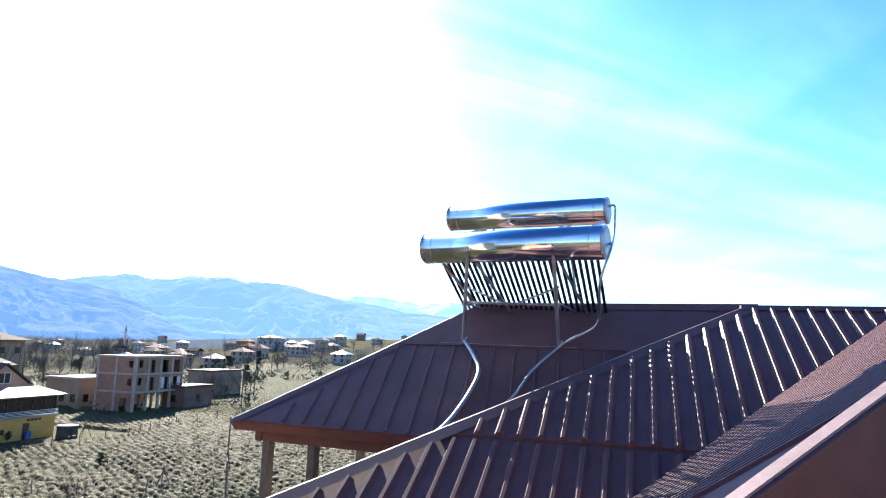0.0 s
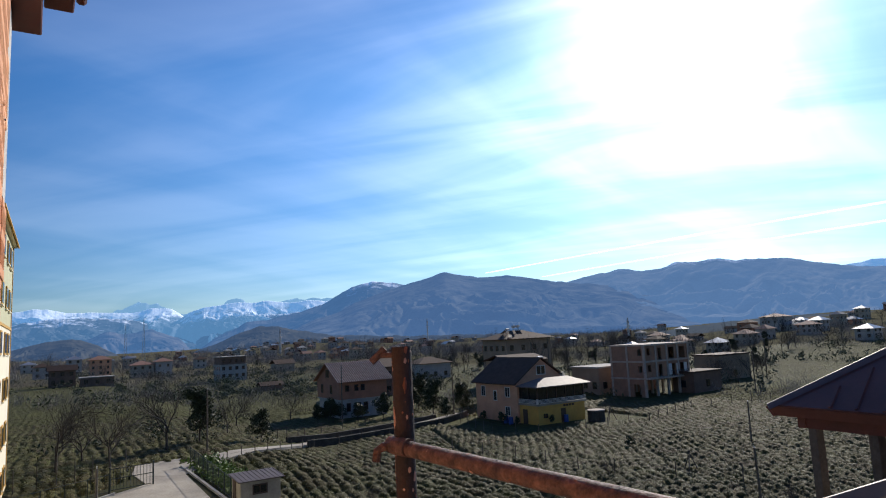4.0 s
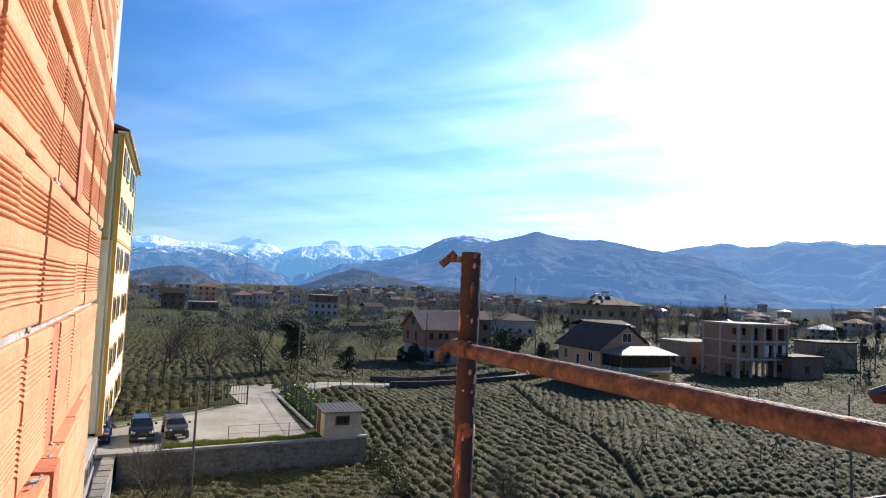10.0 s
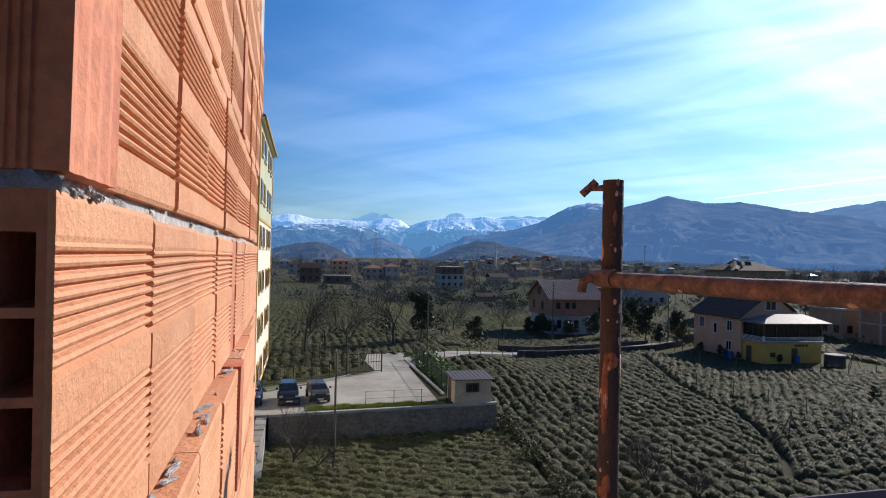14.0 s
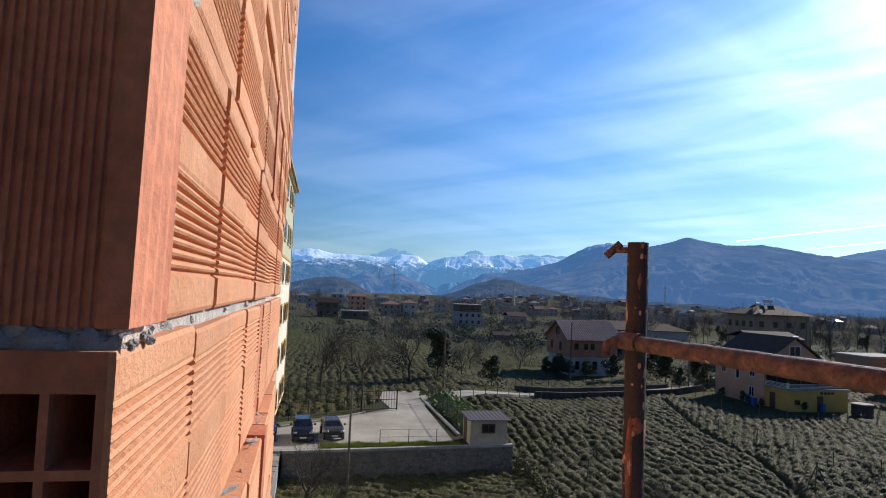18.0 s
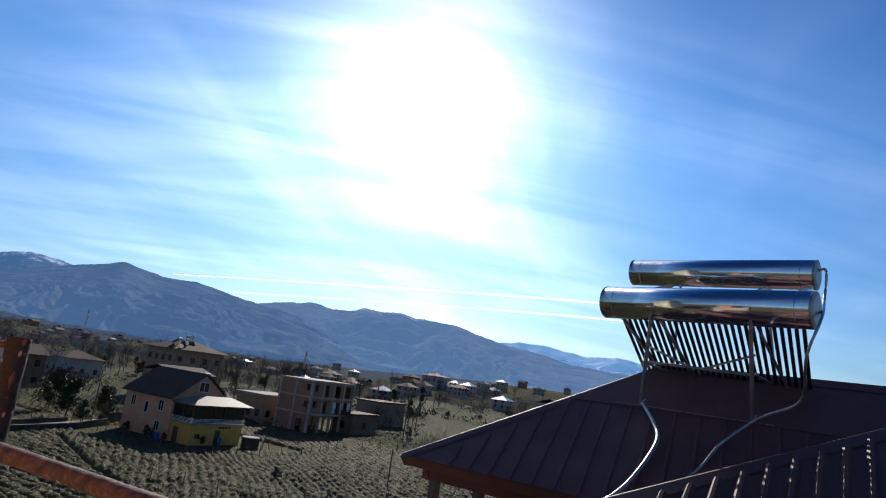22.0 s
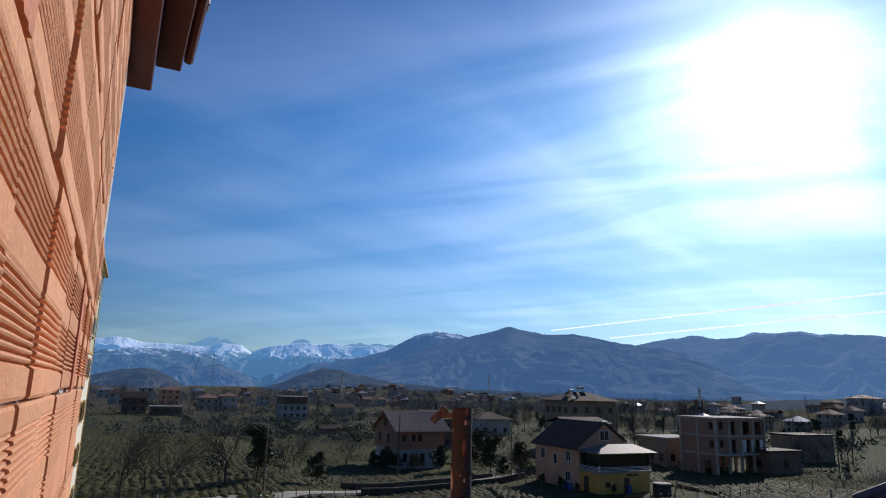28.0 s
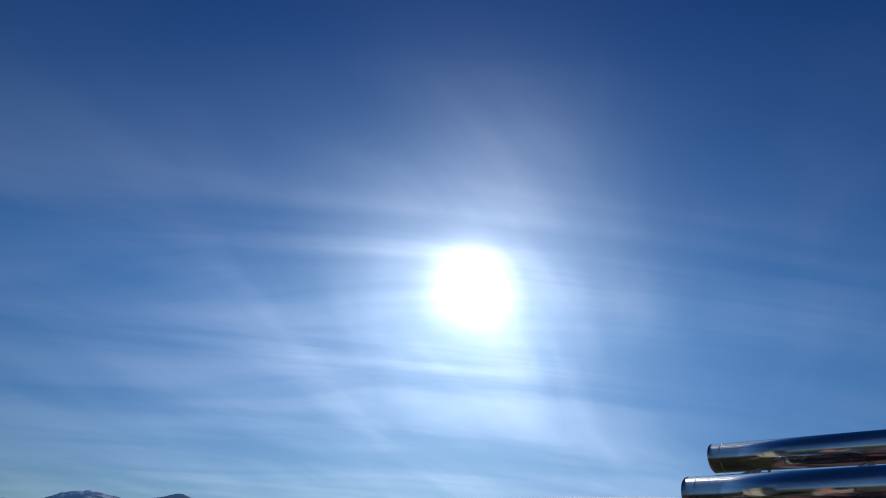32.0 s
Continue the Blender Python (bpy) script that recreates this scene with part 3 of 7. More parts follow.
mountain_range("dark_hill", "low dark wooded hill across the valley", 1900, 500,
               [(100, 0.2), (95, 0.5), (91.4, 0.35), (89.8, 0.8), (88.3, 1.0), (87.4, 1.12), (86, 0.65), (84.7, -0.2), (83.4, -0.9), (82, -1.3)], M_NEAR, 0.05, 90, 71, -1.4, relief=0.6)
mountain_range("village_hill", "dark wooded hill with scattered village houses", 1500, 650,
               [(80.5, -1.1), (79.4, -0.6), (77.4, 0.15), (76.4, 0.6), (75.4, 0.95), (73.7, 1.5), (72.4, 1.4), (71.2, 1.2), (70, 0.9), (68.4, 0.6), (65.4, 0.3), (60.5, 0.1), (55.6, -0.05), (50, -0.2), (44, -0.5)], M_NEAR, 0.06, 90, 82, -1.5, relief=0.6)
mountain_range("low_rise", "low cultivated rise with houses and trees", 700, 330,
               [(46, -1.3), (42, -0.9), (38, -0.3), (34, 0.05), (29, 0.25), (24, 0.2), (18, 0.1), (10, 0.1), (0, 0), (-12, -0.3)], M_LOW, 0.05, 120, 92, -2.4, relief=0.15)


def contrail(elev0, elev1, b0, b1, w):
    bm = bmesh.new()
    n, D = 140, 4200.0
    prev = None
    for i in range(n + 1):
        s = i / n
        b, e = radians(b0 + (b1 - b0) * s), radians(elev0 + (elev1 - elev0) * (1 - (1 - s) ** 1.6))
        wid = w * (0.35 + 0.65 * min(1, s * 2.2)) * (1 + 0.2 * math.sin(s * 17) + 0.12 * math.sin(s * 29 + 1))
        c = Vector((-math.sin(b) * math.cos(e), math.cos(b) * math.cos(e), math.sin(e))) * D
        ring = [bm.verts.new(c + Vector((0, 0, wid * k)) + c.normalized() * (8 if k == 0 else 0)) for k in (-1, 0, 1)]
        if prev:
            for k in (0, 1):
                bm.faces.new((prev[k], ring[k], ring[k + 1], prev[k + 1]))
        prev = ring
    # The trail's sunlit white is put in as emission.
    m = mat("glowing_ice_trail", (0.9, 0.9, 0.92), 1, 0, 0.1, 0.01, 0, 0.05, emit=(0.9, 0.95, 1.0, 0.85))
    ob = link_bm("contrail", bm, m, None, "", True)
    return tagged(ob, "thin white vapour trail low in the sky", "contrail", kind="structure")
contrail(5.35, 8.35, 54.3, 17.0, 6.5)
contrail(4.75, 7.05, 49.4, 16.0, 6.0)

# ---- the unfinished wall beside the camera ----
WALL_Y = -0.081          # outer face
COURSE, BRICK_H, BRICK_D = 0.190, 0.1845, 0.135
BASE_Z = 11.872          # bottom of the course at eye height


def brick_profile():
    """Depth of the ribbed face over the height: smooth bands and two fields of rounded ribs with narrow grooves."""
    pts = [(0.0, -0.0015), (0.003, 0.0), (0.024, 0.0)]

    def ribs(z0, z1, n):
        out = []
        for i in range(n):
            a = z0 + (z1 - z0) * i / n
            w = (z1 - z0) / n
            out += [(a + 0.05 * w, -0.0040), (a + 0.28 * w, -0.0044), (a + 0.40 * w, -0.0008), (a + 0.64 * w, 0.0002), (a + 0.92 * w, -0.0008)]
        return out
    pts += ribs(0.026, 0.086, 9) + [(0.088, 0), (0.110, 0)] + ribs(0.112, 0.165, 8) + [(0.167, 0), (BRICK_H - 0.003, 0), (BRICK_H, -0.0015)]
    return pts


def ribbed_brick(length, hollow_end):
    """Brick from x = -length to 0, outer face at y = 0, bottom at z = 0; at x = 0 its open cells may show."""
    bm = bmesh.new()
    prof = brick_profile()
    n = len(prof)
    cuts = [0.0, 0.33, 0.66, 1.0]
    cols = []
    for k in cuts:
        wob = 0.0003 * math.sin(k * 9 + length * 70)
        cols.append([bm.verts.new((-length * (1 - k), d + wob, z)) for z, d in prof])
    for a, b in zip(cols, cols[1:]):
        for i in range(n - 1):
            bm.faces.new((a[i], b[i], b[i + 1], a[i + 1]))
    back = [[bm.verts.new((x, -BRICK_D, z)) for z in (0, BRICK_H)] for x in (-length, 0)]
    bm.faces.new([c for c in cols[0]][::-1] + [back[0][0], back[0][1]])
    bm.faces.new([back[0][1], back[0][0], back[1][0], back[1][1]])
    bm.faces.new([c[0] for c in cols][::-1] + [back[0][0], back[1][0]])
    bm.faces.new([c[-1] for c in cols] + [back[1][1], back[0][1]])
    if not hollow_end:
        bm.faces.new(cols[-1] + [back[1][1], back[1][0]])
    else:
        # rim and webs round five columns of five cells, in the shade-toned clay
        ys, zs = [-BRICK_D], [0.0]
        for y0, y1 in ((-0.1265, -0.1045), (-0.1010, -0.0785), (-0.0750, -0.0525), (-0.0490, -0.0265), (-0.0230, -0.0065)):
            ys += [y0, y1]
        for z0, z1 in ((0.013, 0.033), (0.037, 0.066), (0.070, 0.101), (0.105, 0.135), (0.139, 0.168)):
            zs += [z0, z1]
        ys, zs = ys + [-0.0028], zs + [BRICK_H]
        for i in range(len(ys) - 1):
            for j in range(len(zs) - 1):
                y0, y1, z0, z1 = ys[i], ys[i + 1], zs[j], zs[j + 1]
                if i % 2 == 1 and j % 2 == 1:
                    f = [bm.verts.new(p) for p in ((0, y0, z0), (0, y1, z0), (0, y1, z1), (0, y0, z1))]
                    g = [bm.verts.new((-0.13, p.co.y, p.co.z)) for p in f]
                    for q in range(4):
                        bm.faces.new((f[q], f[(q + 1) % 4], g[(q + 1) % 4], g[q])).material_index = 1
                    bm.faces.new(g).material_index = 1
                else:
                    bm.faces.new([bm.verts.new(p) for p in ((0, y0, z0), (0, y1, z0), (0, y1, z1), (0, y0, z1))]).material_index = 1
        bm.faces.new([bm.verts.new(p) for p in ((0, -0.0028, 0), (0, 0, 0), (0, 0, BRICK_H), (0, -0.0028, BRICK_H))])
    bmesh.ops.recalc_face_normals(bm, faces=bm.faces)
    return bm


def header_brick(w):
    """Brick set on end across the wall: grooves upright on its narrow and on its broad face."""
    bm = bmesh.new()
    ring = []
    for i in range(9):
        x = -w + w * i / 8
        ring += [(x, -0.0010 if i % 2 else 0.0)]
    for i in range(24):
        y = -0.013 - 0.0042 * i
        ring += [(0.0, y), (-0.0018, y - 0.0006), (-0.0018, y - 0.0018), (0.0, y - 0.0024)]
    ring += [(0.0, -BRICK_D), (-w, -BRICK_D)]
    A = [bm.verts.new((x, y, 0)) for x, y in ring]
    B = [bm.verts.new((x, y, BRICK_H)) for x, y in ring]
    n = len(ring)
    for i in range(n):
        bm.faces.new((A[i], A[(i + 1) % n], B[(i + 1) % n], B[i]))
    bm.faces.new(A)
    bm.faces.new(B[::-1])
    bmesh.ops.recalc_face_normals(bm, faces=bm.faces)
    return bm


brick_meshes = {}


def brick_mesh(kind, length):
    key = (kind, round(length, 3))
    if key not in brick_meshes:
        bm = header_brick(length) if kind == "header" else ribbed_brick(length, kind == "hollow")
        me = bpy.data.meshes.new("brick")
        bm.to_mesh(me)
        bm.free()
        me.materials.append(BRICK_SHADE if kind == "header" else BRICK)
        me.materials.append(BRICK_SHADE)
        brick_meshes[key] = me
    return brick_meshes[key]


JAMB, WALL_END = -0.330, -1.93
wall_1 = thing("wall_1", "unfinished wall of ribbed orange hollow bricks in grey mortar", "wall", kind="structure")
rng = random.Random(5)
# where each course starts at the opening, and the upright joints that follow it: place, width; h marks a brick on end
EDGES = {-3: -0.335, -2: -0.330, -1: -0.322, 0: -0.332, 1: -0.291, 2: -0.322}
JOINTS = {-2: ((-0.400, 0.006), (-0.625, 0.005), (-0.820, 0.004), (-1.050, 0.010), (-1.130, 0.004, "h"), (-1.225, 0.006)),
          -1: ((-0.502, 0.008), (-0.715, 0.006), (-0.926, 0.007), (-1.137, 0.004), (-1.212, 0.006, "h"), (-1.412, 0.003)),
          0: ((-0.405, 0.003, "h"), (-0.598, 0.013), (-0.793, 0.003), (-0.990, 0.004), (-1.205, 0.008), (-1.410, 0.004)),
          1: ((-0.442, 0.006), (-0.655, 0.004), (-0.862, 0.010), (-1.070, 0.005), (-1.285, 0.004), (-1.365, 0.008, "h")),
          2: ((-0.397, 0.004, "h"), (-0.600, 0.006), (-0.800, 0.003), (-1.068, 0.005), (-1.270, 0.010))}
# how far each course stands out of the wall's plane
PROUD = {-5: 0.014, -4: 0.018, -3: 0.020, -2: 0.020, 2: 0.002, 3: 0.005, 4: 0.004}
for k in range(-7, 6):
    z = BASE_Z + k * COURSE - (0.004 if k < 0 else 0.0)
    x = EDGES.get(k, JAMB + (0.012 if k % 2 else 0.0) + rng.uniform(-0.004, 0.004))
    known = list(JOINTS.get(k, ()))
    first = True
    while x > WALL_END:
        if known:
            end, gap, *rest = known.pop(0)
            ln, kind = x - end, "header" if rest else ("hollow" if first else "plain")
        else:
            kind = "header" if first and k % 2 == 0 else ("hollow" if first else "plain")
            ln, gap = 0.075 if kind == "header" else rng.choice((0.190, 0.196, 0.202)), rng.choice((0.003, 0.004, 0.006, 0.011))
        first = False
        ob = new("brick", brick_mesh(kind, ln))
        ob.parent = wall_1
        ob.matrix_basis = pose(x, WALL_Y + PROUD.get(k, 0.0) * min(1.0, max(0.08, (x + 1.95) / 0.75)) + rng.uniform(-0.003, 0.002), z + rng.uniform(-0.002, 0.002), rng.uniform(-0.4, 0.4), rng.uniform(-0.3, 0.3), rng.uniform(-0.4, 0.4))
        x -= ln + gap

# bed joints, set back behind the faces, and the squeezed-out lumps
bm = bmesh.new()
for k in range(-7, 7):
    z = BASE_Z + k * COURSE
    box(bm, WALL_END, JAMB - 0.006, WALL_Y - BRICK_D + 0.003, WALL_Y - 0.009, z - 0.011, z + 0.002)
box(bm, WALL_END, JAMB - 0.215, WALL_Y - BRICK_D + 0.01, WALL_Y - 0.055, BASE_Z - 7 * COURSE, BASE_Z + 6 * COURSE)
part("bed_mortar", bm, MORTAR, wall_1)


def lump(r, seed):
    bm = bmesh.new()
    bmesh.ops.create_icosphere(bm, subdivisions=3, radius=r)
    for v in bm.verts:
        v.co *= 1 + 0.55 * noise.noise(v.co * (1.3 / r) + Vector((seed * 3.1, seed, 0))) + 0.28 * noise.noise(v.co * (4.0 / r) + Vector((seed, 5, 0)))
        v.co.y *= 0.6
        v.co.z *= 0.7
    return bm


lumps = []
for i in range(4):
    b_ = lump(0.011, i)
    me = bpy.data.meshes.new("mortar_lump")
    b_.to_mesh(me)
    b_.free()
    me.materials.append(MORTAR)
    lumps.append(me)
for i in range(44):
    k = rng.choice((-3, -2, -1, 0, 0, 1, 1, 1, 2, 3, 4, 6))
    ob = new("mortar_lump", lumps[i % 4])
    ob.parent = wall_1
    s = rng.uniform(0.4, 0.95)
    xx = rng.uniform(WALL_END, JAMB - 0.02) if i > 8 else JAMB - rng.uniform(0.0, 0.14)
    ob.matrix_basis = pose(xx, WALL_Y - rng.uniform(0.004, 0.014), BASE_Z + k * COURSE - 0.004, rng.uniform(-25, 25), rng.uniform(-15, 15), rng.uniform(-30, 30)) @ Matrix.Diagonal((s * rng.uniform(1, 1.7), s, s, 1))
# bedding that has run out over the jamb: a ragged bulge along each bed joint
for k in range(-6, 6):
    z = BASE_Z + k * COURSE - 0.005
    edge = min(EDGES.get(k, JAMB), EDGES.get(k - 1, JAMB))
    bm = bmesh.new()
    prev = None
    for j in range(46):
        y = WALL_Y - 0.001 - (BRICK_D - 0.004) * j / 45
        q = Vector((k * 7.3, j * 0.31, 0))
        th, out = 0.0075 + 0.0060 * noise.noise(q) + 0.0025 * noise.noise(q * 4.1), 0.0035 + 0.0040 * noise.noise(q + Vector((0, 0, 5)))
        sag = -0.004 + 0.005 * noise.noise(q * 0.7 + Vector((3, 0, 0)))
        ring = [bm.verts.new((edge + dx, y, z + sag + dz * th)) for dx, dz in ((-0.012, 1.0), (0.0005, 1.0), (max(out, 0.001), 0.45), (max(out * 0.9, 0.001) + 0.0006 * noise.noise(q * 9), -0.4), (0.0005, -1.1), (-0.012, -1.1))]
        if prev:
            for i in range(5):
                bm.faces.new((prev[i], ring[i], ring[i + 1], prev[i + 1]))
        prev = ring
    part("jamb_mortar", bm, MORTAR, wall_1, smooth=True)
# grit squeezed out over the ledge of the lower courses
for i in range(26):
    ob = new("mortar_lump", lumps[i % 4])
    ob.parent = wall_1
    s = rng.uniform(0.25, 0.6)
    ob.matrix_basis = pose(-0.36 - 1.15 * rng.random() ** 1.3, WALL_Y + rng.uniform(0.0, 0.014), BASE_Z - COURSE - 0.011 + rng.uniform(0, 0.004), rng.uniform(-25, 25), rng.uniform(-15, 15), rng.uniform(-30, 30)) @ Matrix.Diagonal((s * rng.uniform(1.2, 3.0), s * 0.8, s * 0.5, 1))
for i in range(6):
    ob = new("mortar_lump", lumps[i % 4])
    ob.parent = wall_1
    s = rng.uniform(0.22, 0.38)
    ob.matrix_basis = pose(-0.338 - 0.008 * i, WALL_Y - 0.001 + rng.uniform(-0.003, 0.003), BASE_Z - 0.006 + rng.uniform(-0.002, 0.002), rng.uniform(-25, 25), rng.uniform(-15, 15), rng.uniform(-30, 30)) @ Matrix.Diagonal((s * 1.2, s * 0.8, s * 0.75, 1))

# smears of mortar on the broad faces at the opening
SMEAR = mat("thin_mortar_film", (0.36, 0.235, 0.185), 0.95, 0, 0.4, 60, 0.3, 200, bdist=0.001)
for k in range(-4, 8, 2):
    for j in range(34):
        u = rng.random()
        b_ = bmesh.new()
        bmesh.ops.create_icosphere(b_, subdivisions=2, radius=1.0)
        w, h = rng.uniform(0.0006, 0.0026), rng.uniform(0.0003, 0.0010)
        for v in b_.verts:
            v.co *= 1 + 0.9 * noise.noise(v.co * 1.7 + Vector((k * 3.7, j * 9.1, 1)))
            v.co.x, v.co.y, v.co.z = v.co.x * 0.0003, v.co.y * w, v.co.z * h
        ob = part("mortar_fleck", b_, SMEAR, wall_1)
        ob.matrix_basis = pose(JAMB + 0.0001, WALL_Y - 0.003 - 0.075 * u, BASE_Z + k * COURSE + rng.gauss(0.152 + 0.006 * math.sin(u * 9), 0.004), rng.uniform(-25, 25))

# the pale plastered return and the eave at the far end of the wall
bm = boxes((-2.16, WALL_END - 0.004, WALL_Y - 0.30, WALL_Y - 0.004, 12.30, 13.012), bevel=0.006)
ob = link_bm("wall_2", bm, mat("pale_plaster", (0.60, 0.58, 0.54), 0.95, 0, 0.3, 6, 0.8, 40, bdist=0.01))
tagged(ob, "rough pale plastered wall end under the eave", "wall", kind="structure")
eave = thing("roof_eave", "dark red-brown sheet metal eave box over the brick wall", "eave", kind="structure")
part("soffit", boxes((-2.26, 2.6, WALL_Y - 0.3, -0.012, 13.016, 13.13), bevel=0.004), FASCIA, eave)
part("fascia", boxes((-2.30, 2.6, -0.010, 0.072, 13.125, 13.27), bevel=0.004), FASCIA, eave)
part("gutter", boxes((-2.32, 2.6, 0.078, 0.108, 13.165, 13.33), bevel=0.008), FASCIA, eave)
for i in range(5):
    part("gutter_bracket", boxes((-1.98 + i * 0.6, -1.93 + i * 0.6, 0.076, 0.116, 13.19, 13.215), bevel=0.004), GALV, eave, "bright metal gutter bracket")

# the room behind the opening
INNER = mat("raw_room_wall", (0.42, 0.36, 0.31), 0.95, 0, 0.3, 1.5, 0.4, 14)
for nm, d in (("wall_3", (-2.6, 2.6, -4.3, -4.0, 10.8, 13.0)), ("wall_4", (2.4, 2.6, -4.0, WALL_Y - 0.15, 10.8, 13.0)), ("wall_5", (-2.6, -2.4, -4.0, WALL_Y - 0.15, 10.8, 13.0)),
              ("wall_6", (2.3, 2.6, WALL_Y - 0.145, WALL_Y, 10.8, 13.0)), ("wall_7", (-3.3, 2.6, WALL_Y - 4.2, WALL_Y - 0.02, 0.0, 10.5))):
    tagged(link_bm(nm, boxes(d), INNER), "raw masonry wall of the building shell", "wall", kind="structure")
tagged(link_bm("floor", boxes((-2.6, 2.6, -4.3, WALL_Y - 0.01, 10.5, 10.8)), CONCRETE), "bare concrete floor slab", "floor", kind="structure")
tagged(link_bm("ceiling", boxes((-2.6, 2.6, -4.3, WALL_Y - 0.31, 13.004, 13.2)), CONCRETE), "bare concrete ceiling slab", "ceiling", kind="structure")
bm = boxes((JAMB - 0.02, 2.3, WALL_Y - 0.14, WALL_Y - 0.004, 10.8, 11.30))
tagged(link_bm("window_sill", bm, MORTAR), "rough mortar sill of the window opening", "sill", kind="structure")

# ---- scaffold ----
scaffold = thing("scaffold_frame", "rusty steel scaffold frame with flaking orange paint", "scaffold")
PX, PY = -1.476, 0.759
bm = bmesh.new()
tube(bm, (PX, PY, 9.2), (PX, PY, 12.034), 0.0245, 0.0245, 24, False)
tube(bm, (PX, PY, 12.034), (PX, PY, 11.9), 0.021, 0.021, 24, False)
part("post", bm, RUST_POST, scaffold, smooth=False)
SIDE = Vector((-0.47, -0.883, 0))
P = Vector((PX, PY, 0))
bm = bmesh.new()
pipe(bm, [P + SIDE * 0.018 + Vector((0, 0, 12.016)), P + SIDE * 0.050 + Vector((0, 0, 12.016))], 0.0075, 8)
pipe(bm, [P + SIDE * 0.040 + Vector((0, 0, 12.032)), P + SIDE * 0.052 + Vector((0, 0, 12.020)), P + SIDE * 0.074 + Vector((0, 0, 12.000))], 0.0095, 10)
part("hook", bm, RUST, scaffold)
bm = bmesh.new()
n = 60
pts = [(PX - 0.012 + (1.6 - PX) * i / n, PY - 0.014 + 0.0004 * math.sin(i * 1.7), 11.797 + 0.021 * i / n + 0.0004 * math.sin(i * 2.3)) for i in range(n + 1)]
pipe(bm, pts, 0.0180, 20)
part("rail", bm, RUST, scaffold, "rusty guard rail with a worn bright top", smooth=True)
bm = bmesh.new()
pipe(bm, [P + Vector((-0.030, -0.018, 11.800)), P + Vector((0.0, -0.022, 11.800)), P + Vector((0.05, -0.016, 11.800))], 0.0215, 16)
part("clamp", bm, RUST, scaffold)
bm = bmesh.new()
pipe(bm, [P + SIDE * 0.02 + Vector((0, 0, 11.797)), P + SIDE * 0.052 + Vector((0, 0, 11.799)), P + SIDE * 0.066 + Vector((0, 0, 11.790)), P + SIDE * 0.070 + Vector((0, 0, 11.765))], 0.011, 10)
part("lug", bm, RUST, scaffold)
chip_rng = random.Random(11)
for i in range(60):
    a, z = chip_rng.uniform(0, 6.28), chip_rng.uniform(11.2, 12.03)
    r = chip_rng.uniform(0.002, 0.0055)
    b_ = bmesh.new()
    bmesh.ops.create_icosphere(b_, subdivisions=1, radius=r)
    for v in b_.verts:
        v.co.x *= 0.18
        v.co *= 1 + 0.4 * noise.noise(v.co * 200 + Vector((i, 0, 0)))
    ob = part("paint_chip", b_, BARE_SPOT if i % 3 else RUST_ORANGE, scaffold)
    ob.matrix_basis = pose(PX + 0.0243 * math.cos(a), PY + 0.0243 * math.sin(a), z, 0, 0, math.degrees(a)) @ Matrix.Diagonal((1, 1, chip_rng.uniform(0.8, 2.5), 1))

# broad peeled patches that wrap round the post
for i in range(34):
    a0, z0 = chip_rng.uniform(0, 6.28), chip_rng.uniform(11.25, 12.0)
    wa, hz = chip_rng.uniform(0.12, 0.42), chip_rng.uniform(0.008, 0.030)
    if i == 0:
        a0, z0, wa, hz = 5.35, 11.52, 0.42, 0.085
    b_ = bmesh.new()
    rim = []
    for j in range(18):
        t = 2 * math.pi * j / 18
        k = 1 + 0.55 * noise.noise(Vector((math.cos(t) * 1.3 + i * 7.1, math.sin(t) * 1.3, i * 2.3)))
        a, z = a0 + wa * k * math.cos(t), z0 + hz * k * math.sin(t)
        rim.append([b_.verts.new((PX + r * math.cos(a), PY + r * math.sin(a), z)) for r in (0.0246, 0.0250)])
    hub = b_.verts.new((PX + 0.0252 * math.cos(a0), PY + 0.0252 * math.sin(a0), z0))
    for j in range(18):
        (l0, h0), (l1, h1) = rim[j], rim[(j + 1) % 18]
        b_.faces.new((l0, l1, h1, h0))
        b_.faces.new((h0, h1, hub))
    bmesh.ops.recalc_face_normals(b_, faces=b_.faces)
    part("peeled_patch", b_, (RUST_ORANGE, RUST_ORANGE, BARE_SPOT)[i % 3], scaffold, smooth=True)

for i in range(70):
    a, u = chip_rng.uniform(0, 6.28), chip_rng.random()
    b_ = bmesh.new()
    bmesh.ops.create_icosphere(b_, subdivisions=1, radius=chip_rng.uniform(0.002, 0.006))
    for v in b_.verts:
        v.co.z *= 0.15
        v.co.x *= 1.6
        v.co *= 1 + 0.4 * noise.noise(v.co * 200 + Vector((i, 3, 0)))
    ob = part("paint_chip", b_, BARE_SPOT if i % 2 else RUST_ORANGE, scaffold)
    ob.matrix_basis = pose(PX + (1.6 - PX) * u, PY - 0.014 + 0.0179 * math.cos(a), 11.797 + 0.021 * u + 0.0179 * math.sin(a), math.degrees(a) - 90)

# ---- the neighbouring house with the brown metal roof ----
RU, RV = Vector((0.995, -0.10, 0)), Vector((0.10, 0.995, 0))
A0, RIDGE_L, JUNC = Vector((-5.22, 8.06, 10.97)), Vector((-2.3, 10.45, 12.75)), Vector((1.586, 9.55, 12.72))
SLOPE_A, SLOPE_B, SLOPE_C = 0.667, 0.53, 0.582
house = thing("brown_roofed_house", "neighbouring house with a brown standing-seam metal roof", "house")


def on_b(x, y, lift=0.0):
    return Vector((x, y, JUNC.z + SLOPE_B * (y - JUNC.y) + lift))


def on_c(x, y, lift=0.0):
    return Vector((x, y, 11.085 + SLOPE_C * (x - 0.596) + lift))


